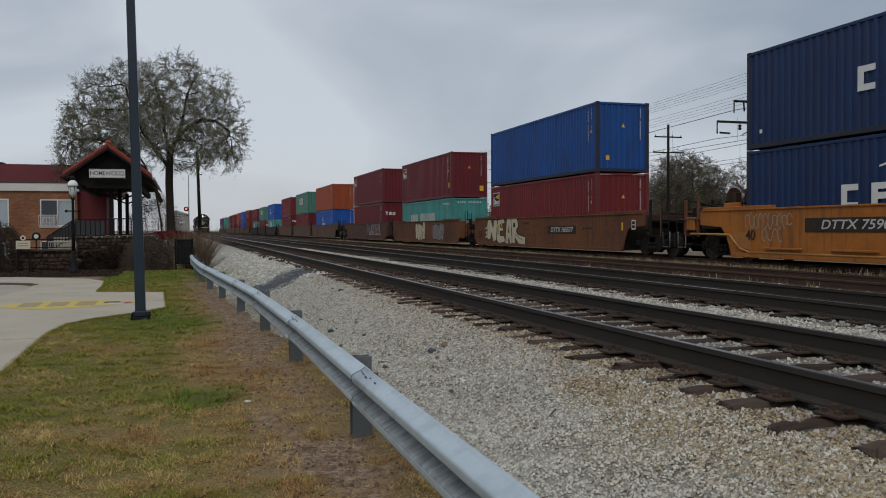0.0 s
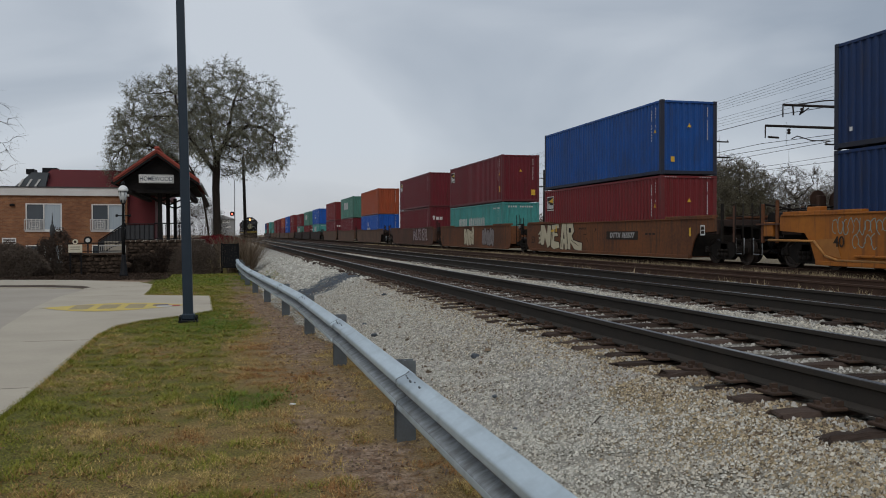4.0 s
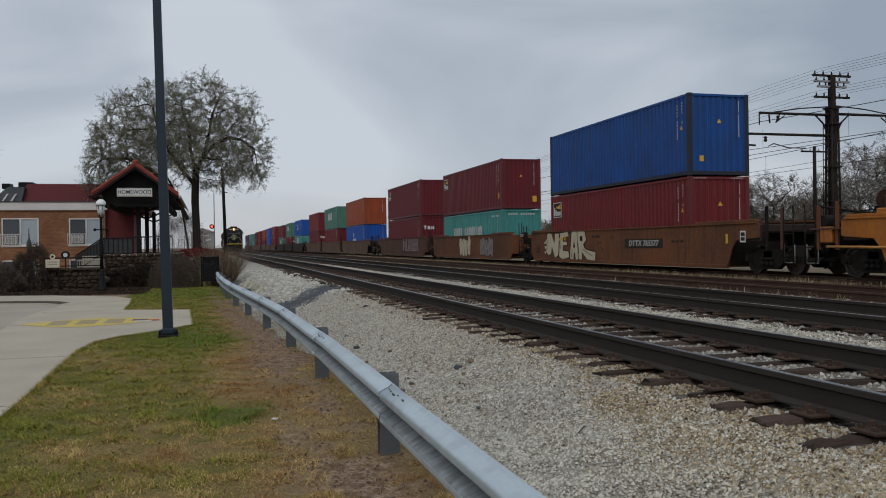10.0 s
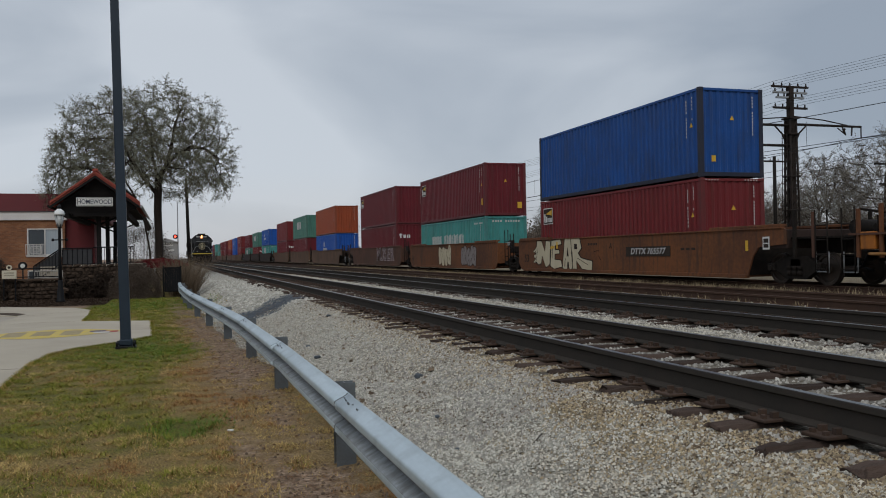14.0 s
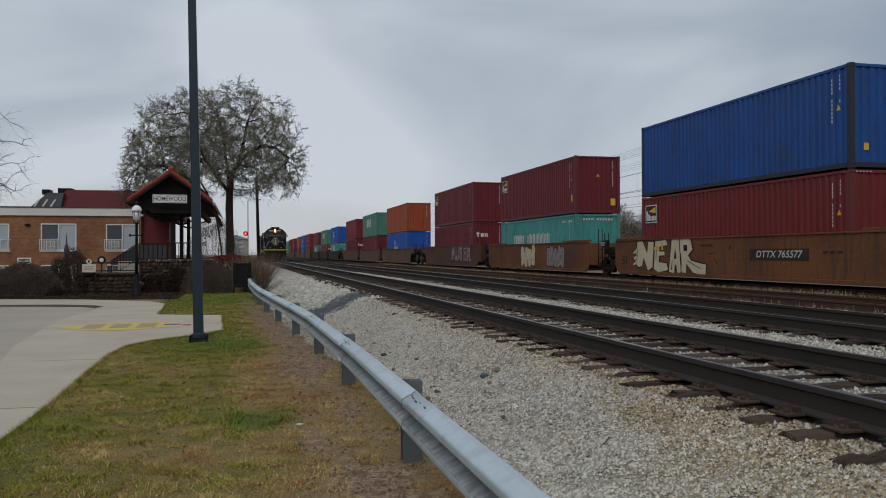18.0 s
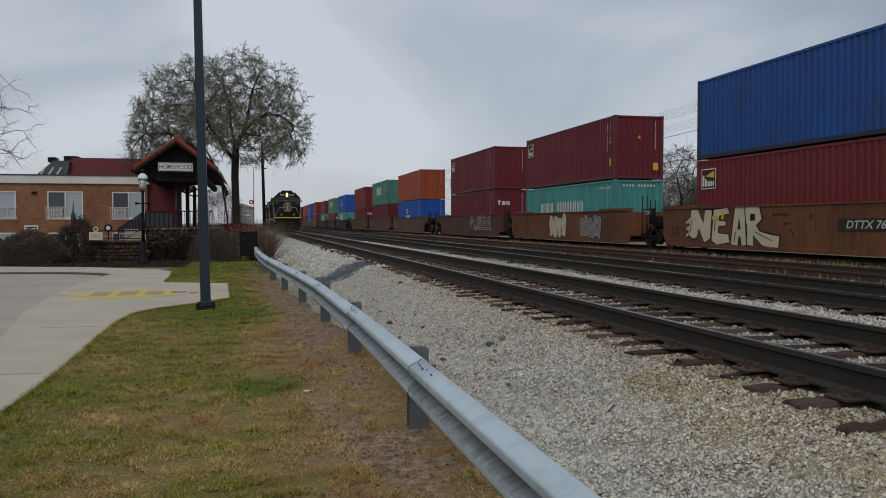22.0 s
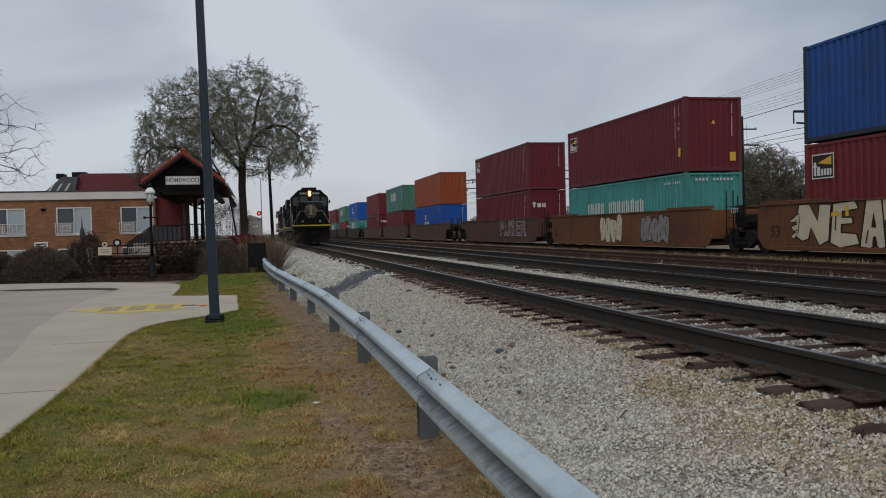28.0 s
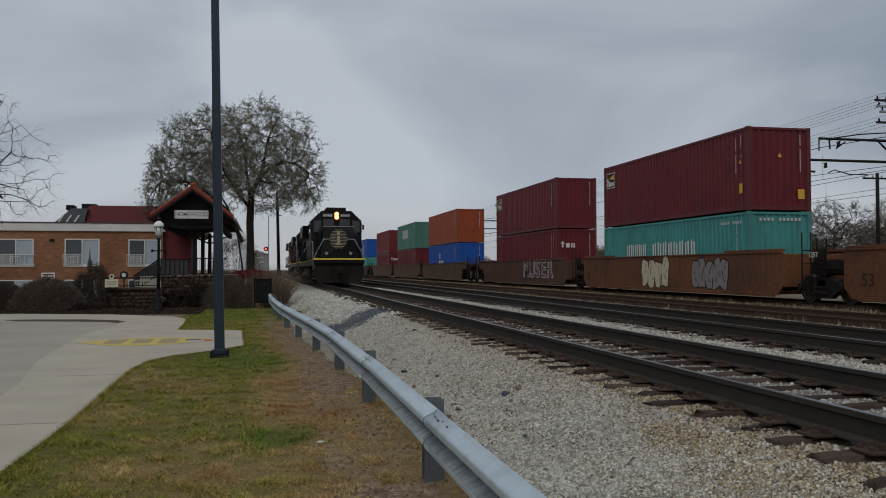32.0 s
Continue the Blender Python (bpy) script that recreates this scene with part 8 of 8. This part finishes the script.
scatter_stones("pale_ballast", 0.9, 3.25, 2.6, 23, 190000, 0.0055, 0.0135, M_STONE, "pale crushed limestone on the slope beside the guard rail",
               lambda x, y, r: x > stone_edge(y) + 0.1 and r > tanness(x, y) * 0.95 and r > dark_spill(x, y) and r > 0.75 * dusty(x, y), 1)
scatter_stones("dusty_ballast", 0.9, 3.25, 2.6, 23, 110000, 0.0055, 0.015, M_STONE_DU, "dusty grey-tan crushed stone in patches on the slope", lambda x, y, r: x > stone_edge(y) + 0.05 and r < 0.2 + 0.7 * dusty(x, y) and r > dark_spill(x, y), 21)
scatter_stones("tan_ballast", 2.2, 3.6, 2.8, 20, 80000, 0.0055, 0.013, M_STONE_T, "tan crushed stone along the tie ends", lambda x, y, r: r < 0.03 + tanness(x, y) and not between_rails(x, y), 2)
scatter_stones("soiled_ballast", 2.6, 3.7, 2.6, 22, 24000, 0.0055, 0.016, M_STONE_B, "dark soiled stone round the tie ends", lambda x, y, r: r < 0.9 * smooth01(x + 0.35 * noise.noise((y * 1.4, x, 8)), 2.75, 3.2) and not between_rails(x, y), 12)
scatter_stones("grey_ballast", 3.3, 10.4, 3.0, 34, 62000, 0.011, 0.027, M_STONE_G, "grey ballast between the rails and tracks",
               lambda x, y, r: not between_rails(x, y) and (r < 0.7 or 5.8 < x < 6.8), 3, 0.4)
scatter_stones("pale_ballast_strip", 5.75, 6.9, 3.0, 50, 13000, 0.013, 0.028, M_STONE_DU, "pale ballast strip between the two main tracks", None, 4)
scatter_stones("pale_ballast_strip", 9.5, 10.7, 6.0, 70, 8000, 0.016, 0.04, M_STONE, "pale ballast strip beside the siding", None, 6)
scatter_stones("dark_stone_spill", 1.3, 3.6, 15, 25, 16000, 0.012, 0.026, M_STONE_D, "spill of dark trap rock on the slope", lambda x, y, r: r < dark_spill(x, y), 5)
scatter_stones("apron_stones", 0.8, 3.5, 21, 44, 12000, 0.012, 0.045, M_STONE, "dusty pale stones over the crossing apron", lambda x, y, r: r > dark_spill(x, y) and noise.noise((x * 1.6, y * 0.7, 4)) > r * 1.1 - 0.55, 15)
scatter_stones("siding_ballast", 10.7, 13.7, 7, 90, 10000, 0.018, 0.045, M_STONE_DU, "dusty ballast between the siding rails", None, 31)
scatter_stones("siding_ballast", 13.4, 15.6, 10, 90, 9000, 0.018, 0.05, M_STONE_DU, "thin dusty ballast between siding and train", lambda x, y, r: noise.noise((x * 1.5, y * 0.3, 6)) > -0.1, 32)
scatter_stones("dark_chips", 1.2, 3.2, 2.6, 20, 12000, 0.005, 0.011, M_STONE_B, "dark chips strewn among the pale stones", lambda x, y, r: x > stone_edge(y) and r < 0.35 + 0.65 * dusty(x, y), 33)
scatter_stones("dark_clods", 1.6, 3.3, 8.0, 22, 420, 0.012, 0.034, M_STONE_B, "dark clods and old spikes lying on the slope", lambda x, y, r: x > stone_edge(y) + 0.2 and r < 0.4 + noise.noise((x * 1.2, y * 0.6, 9)) + 0.3 * smooth01(x, 2.6, 3.1), 42)
scatter_stones("slope_rubble", 1.5, 3.2, 6.0, 22, 11000, 0.010, 0.021, M_STONE_G, "coarser grey stones among the fine ballast", lambda x, y, r: x > stone_edge(y) + 0.1 and r > dark_spill(x, y), 43)
scatter_stones("slope_grit", 1.5, 3.3, 6.0, 22, 9000, 0.007, 0.016, M_STONE_B, "dark soil crumbs and cinders in drifts over the slope", lambda x, y, r: x > stone_edge(y) + 0.1 and r < 0.25 + 1.3 * noise.noise((x * 1.6, y * 0.9, 5)) + 0.6 * noise.noise((x * 5, y * 3, 8)), 44)
M_CLOD = mat("soil_clod", (0.19, 0.135, 0.095), (0.09, 0.062, 0.043), 0.95, scale=14, fine=90, bump=0.4, rand=0.45)
scatter_stones("soil_crumbs", 0.1, 1.6, 3, 30, 15000, 0.004, 0.018, M_CLOD, "crumbs of bare soil and grit along the foot of the guard rail",
               lambda x, y, r: r < 0.9 * dirtness(x, y) * (0.4 + 0.6 * smooth01(noise.noise((x * 3, y * 1.6, 5)), -0.2, 0.3)) and x < rail_x(y) + 0.35, 9)


def big_rock(x, y, s, seed):
    rnd = random.Random(seed)
    bm = bmesh.new()
    bmesh.ops.create_icosphere(bm, subdivisions=2, radius=s)
    for v in bm.verts:
        v.co *= rnd.uniform(0.8, 1.15)
        v.co.z *= 0.6
    o = obj("rock", bm, M_STONE_D if seed % 3 else M_STONE)
    o.location = (x, y, ground_z(x, y) + s * 0.4)
    tagged(o, "single dark fist-sized rock lying on the ballast", "rock", "loose rocks")


for _k, (_x, _y, _s) in enumerate(((2.57, 8.7, 0.05), (2.23, 6.95, 0.028), (2.43, 7.19, 0.03), (1.95, 11.6, 0.05), (2.1, 13.4, 0.04), (1.75, 9.2, 0.026), (2.9, 16, 0.05), (2.05, 5.9, 0.02), (1.8, 7.6, 0.018))):
    big_rock(_x, _y, _s, _k + 1)
bm = bmesh.new()
path_tube(bm, [(2.28, 5.32, 0.17), (2.42, 5.40, 0.21), (2.56, 5.50, 0.27)], 0.005, 5)
tagged(obj("stick", bm, M_TWIG), "thin dry stick lying on the ballast", "stick")


def in_paving(x, y):
    poly = WALK_EDGE + [(-40, -6)]
    c = False
    j = len(poly) - 1
    for i in range(len(poly)):
        if (poly[i][1] > y) != (poly[j][1] > y) and x < (poly[j][0] - poly[i][0]) * (y - poly[i][1]) / (poly[j][1] - poly[i][1]) + poly[i][0]:
            c = not c
        j = i
    return c


def turf():
    """Mown turf of short leaning blades in soft clumps, thinning out over bare soil."""
    npr = np.random.default_rng(12)
    gx, gy = np.arange(-2.5, 1.75, 0.06), np.arange(2.4, 35, 0.09)
    field = np.array([[(greenness(a, b), dirtness(a, b), freshness(a, b), noise.noise((a * 1.1, b * 0.9, 12)) + 0.5 * noise.noise((a * 4, b * 4, 6)),
                        noise.noise((a * 4, b * 4, 3)) + 0.6 * noise.noise((a * 9, b * 9, 7)), ground_z(a, b)) for a in gx] for b in gy])
    n = 640000
    x = npr.uniform(-2.45, 1.62, n)
    y = 2.6 + 32 * npr.uniform(0, 1, n) ** 2.0
    inside = np.zeros(n, bool)
    poly = WALK_EDGE + [(-40, -6)]
    for (ax, ay), (bx, by) in zip(poly, poly[1:] + poly[:1]):
        if ay != by:
            inside ^= ((ay > y) != (by > y)) & (x - 0.03 < (bx - ax) * (y - ay) / (by - ay) + ax)
    i, j = np.clip(((y - 2.4) / 0.09).astype(int), 0, len(gy) - 1), np.clip(((x + 2.5) / 0.06).astype(int), 0, len(gx) - 1)
    g, dirt, fresh, rus, clump, z = (field[i, j, k] for k in range(6))
    u = npr.uniform(0, 1, (n, 7))
    ok = ~inside & (u[:, 0] > dirt * 0.9) & (u[:, 6] < 0.6 + 1.3 * clump)
    x, y, g, fresh, rus, clump, z, u = x[ok], y[ok], g[ok], fresh[ok], rus[ok], clump[ok], z[ok], u[ok]
    kind = np.where(u[:, 1] < g * 0.9, 0, np.where(u[:, 2] < 0.66 - rus, 1, 2))
    kind = np.where((kind < 2) & (u[:, 2] < fresh), 3, kind)
    h = (0.009 + 0.019 * u[:, 3]) * np.where(kind == 3, 1.6, np.where(kind == 0, 1.15, 0.9)) * (0.55 + 1.7 * np.clip(clump + 0.3, 0, 1))
    w = 0.0030 * (1 + np.maximum(0, y - 7) * 0.06)
    th, lean = u[:, 4] * 6.283, (u[:, 5] * 2.4 + 0.2) * h
    c, s = np.cos(th), np.sin(th)
    z = z - 0.004
    v = np.stack([np.stack([x - c * w, y - s * w, z], 1), np.stack([x + c * w, y + s * w, z], 1), np.stack([x - s * lean, y + c * lean, z + h], 1)], 1).reshape(-1, 3)
    V, M = [], []
    # longer blades hanging over the kerb line
    for (ax, ay), (bx, by) in zip(WALK_EDGE, WALK_EDGE[1:16]):
        if by < 2:
            continue
        for _ in range(int(900 * math.hypot(bx - ax, by - ay) / (1 + max(0, ay) * 0.05))):
            f, q = npr.uniform(), npr.uniform(size=5)
            a, b = ax + (bx - ax) * f + 0.005 + 0.05 * q[0], ay + (by - ay) * f
            if in_paving(a, b):
                b -= 0.05
            hh, tt = 0.03 + 0.03 * q[1], q[2] * 6.283
            ww = 0.003 * (1 + 0.05 * max(0, b))
            V += [(a - math.cos(tt) * ww, b - math.sin(tt) * ww, 0.0), (a + math.cos(tt) * ww, b + math.sin(tt) * ww, 0.0), (a - 0.05 * q[3] - 0.01, b + 0.04 * (q[4] - 0.7), hh)]
            M.append(0 if npr.uniform() < greenness(a, b) else 1)
    v = np.concatenate([v, np.array(V)])
    mats = [mat("green_blade", (0.215, 0.218, 0.031), (0.125, 0.127, 0.019), 0.8, bump=0, rand=0.3, scale=3, fine=12), mat("dry_blade", (0.50, 0.355, 0.135), (0.32, 0.22, 0.082), 0.85, bump=0, rand=0.3, scale=3, fine=12),
            mat("russet_blade", (0.34, 0.17, 0.066), (0.21, 0.105, 0.042), 0.85, bump=0, rand=0.3), mat("fresh_blade", (0.10, 0.19, 0.025), (0.056, 0.105, 0.015), 0.75, bump=0, rand=0.3)]
    o = mesh_np("turf_blades", v, np.arange(len(v)).reshape(-1, 3), mats, np.concatenate([kind, np.array(M)]))
    tagged(o, "short turf of mixed green and dry grass blades", "grass", kind="stuff")


turf()


bm = bmesh.new()
bmesh.ops.create_icosphere(bm, subdivisions=2, radius=0.022)
_rl = random.Random(3)
for v in bm.verts:
    v.co = Vector((v.co.x * 1.5, v.co.y, v.co.z * 0.5)) * _rl.uniform(0.7, 1.1)
_o = obj("paper_scrap", bm, M_WHITE)
_o.location = (0.525, 7.72, ground_z(0.525, 7.72) + 0.01)
tagged(_o, "small crumpled white paper scrap on the lawn", "litter")


def fallen_leaves():
    npr = np.random.default_rng(19)
    n = 1300
    x, y = npr.uniform(-2.2, 1.3, n), 3 + 20 * npr.uniform(0, 1, n) ** 1.5
    ok = np.array([not in_paving(a, b) for a, b in zip(x, y)])
    c = np.stack([x, y, np.array([ground_z(a, b) for a, b in zip(x, y)]) + 0.025], 1)[ok]
    v, f = quads(c, 0.019, npr, 1.0)
    v[:, 2] = np.repeat(c[:, 2], 4) + (v[:, 2] - np.repeat(c[:, 2], 4)) * 0.45
    o = mesh_np("fallen_leaves", v, f, mat("dead_leaf", (0.17, 0.10, 0.055), (0.08, 0.046, 0.028), 0.85, bump=0, rand=0.5))
    tagged(o, "scattered brown fallen leaves on the lawn", "leaves", kind="stuff")


fallen_leaves()


def leaf_litter():
    npr = np.random.default_rng(29)
    x, y = npr.uniform(-10.5, -2.2, 16000), npr.uniform(30.6, 35.6, 16000)
    ok = np.array([not in_paving(a, b) for a, b in zip(x, y)])
    c = np.stack([x, y, np.full(len(x), 0.03)], 1)[ok]
    v, f = quads(c, 0.045, npr, 1.2)
    v[:, 2] = 0.02 + np.abs(v[:, 2] - 0.02)
    o = mesh_np("leaf_litter", v, f, mat("dark_leaf_litter", (0.055, 0.036, 0.025), (0.03, 0.021, 0.016), 0.95, bump=0, rand=0.45))
    tagged(o, "dark brown leaf litter below the stone walls", "leaves", kind="stuff")


leaf_litter()


def weeds(name, x0, x1, y0, y1, n, h0, h1, m, label, seed):
    npr = np.random.default_rng(seed)
    x, y = npr.uniform(x0, x1, n), npr.uniform(y0, y1, n)
    clump = np.array([noise.noise((a * 1.3, b * 0.5, 2.2)) for a, b in zip(x, y)])
    ok = clump > npr.uniform(-0.6, 0.35, n)
    x, y = x[ok], y[ok]
    n = len(x)
    z = np.array([ground_z(a, b) for a, b in zip(x, y)])
    h = npr.uniform(h0, h1, n)
    th = npr.uniform(0, 6.28, n)
    w = 0.011
    lean = h * npr.uniform(0.2, 1.1, n)
    a = np.stack([x - np.cos(th) * w, y - np.sin(th) * w, z - 0.02], 1)
    b = np.stack([x + np.cos(th) * w, y + np.sin(th) * w, z - 0.02], 1)
    c = np.stack([x - np.sin(th) * lean, y + np.cos(th) * lean, z + h], 1)
    o = mesh_np(name, np.stack([a, b, c], 1).reshape(-1, 3), np.arange(n * 3).reshape(-1, 3), m)
    tagged(o, label, "weeds", kind="stuff")


weeds("dry_weeds", 12.95, 15.6, 8, 90, 22000, 0.10, 0.30, M_STRAW, "strip of dry straw weeds between siding and train", 61)
weeds("dry_weeds", 10.2, 11.3, 12, 90, 2500, 0.08, 0.2, M_STRAW, "sparse dry weeds along the siding", 62)
weeds("tall_dry_grass", -0.1, 1.0, 36, 40, 2600, 0.9, 1.9, mat("tall_dry_grass", (0.17, 0.125, 0.085), (0.11, 0.08, 0.055), 0.9, bump=0, rand=0.4), "stand of tall dry ornamental grass at the guard rail end", 63)


# ---------------------------------------------------------------- what moves
ROLL = [(0, 0.0), (1, 0.35), (2, 0.72), (3, 1.13), (4.5, 1.82), (6, 2.60), (7, 3.17), (8, 3.76), (9, 4.38), (10.5, 5.32), (12, 6.38), (13.5, 7.48), (15, 8.62), (16.5, 9.80), (18, 11.15), (20, 13.0), (22, 14.95), (24, 16.9), (26, 18.8), (28, 20.7), (30, 22.6), (32, 24.45)]
LOCO_START, LOCO_SPEED = 205.0, 4.85


def rolled(t):
    for (t0, s0), (t1, s1) in zip(ROLL, ROLL[1:]):
        if t0 <= t <= t1:
            return s0 + (s1 - s0) * (t - t0) / (t1 - t0)
    return ROLL[-1][1]


def loco_y(t):
    return LOCO_START - LOCO_SPEED * t


def motions():
    for ob, x, y, z in STOCK:
        walk(ob, [(t, pose(x, y - s, z)) for t, s in ROLL])
    for ob, off in LOCOS:
        walk(ob, [(t, pose(LOCO_X, loco_y(t) + off, RAIL_Z)) for t in (0, 8, 16, 24, 32)])
    for w, x, y, z, turn, r, kind in SPINS:
        sgn = 1 if turn == 0 else -1
        dt = 0.5 if kind == "train" else 4 / 30
        n = int(round(32.0 / dt))
        rows = []
        for k in range(n + 1):
            t = min(32.0, k * dt)
            d = rolled(t) if kind == "train" else LOCO_SPEED * t
            rows.append((t, pose(x, y, z, 0, 0, turn) @ pose(0, 0, 0, sgn * math.degrees(d / r) % 360)))
        walk(w, rows)


motions()
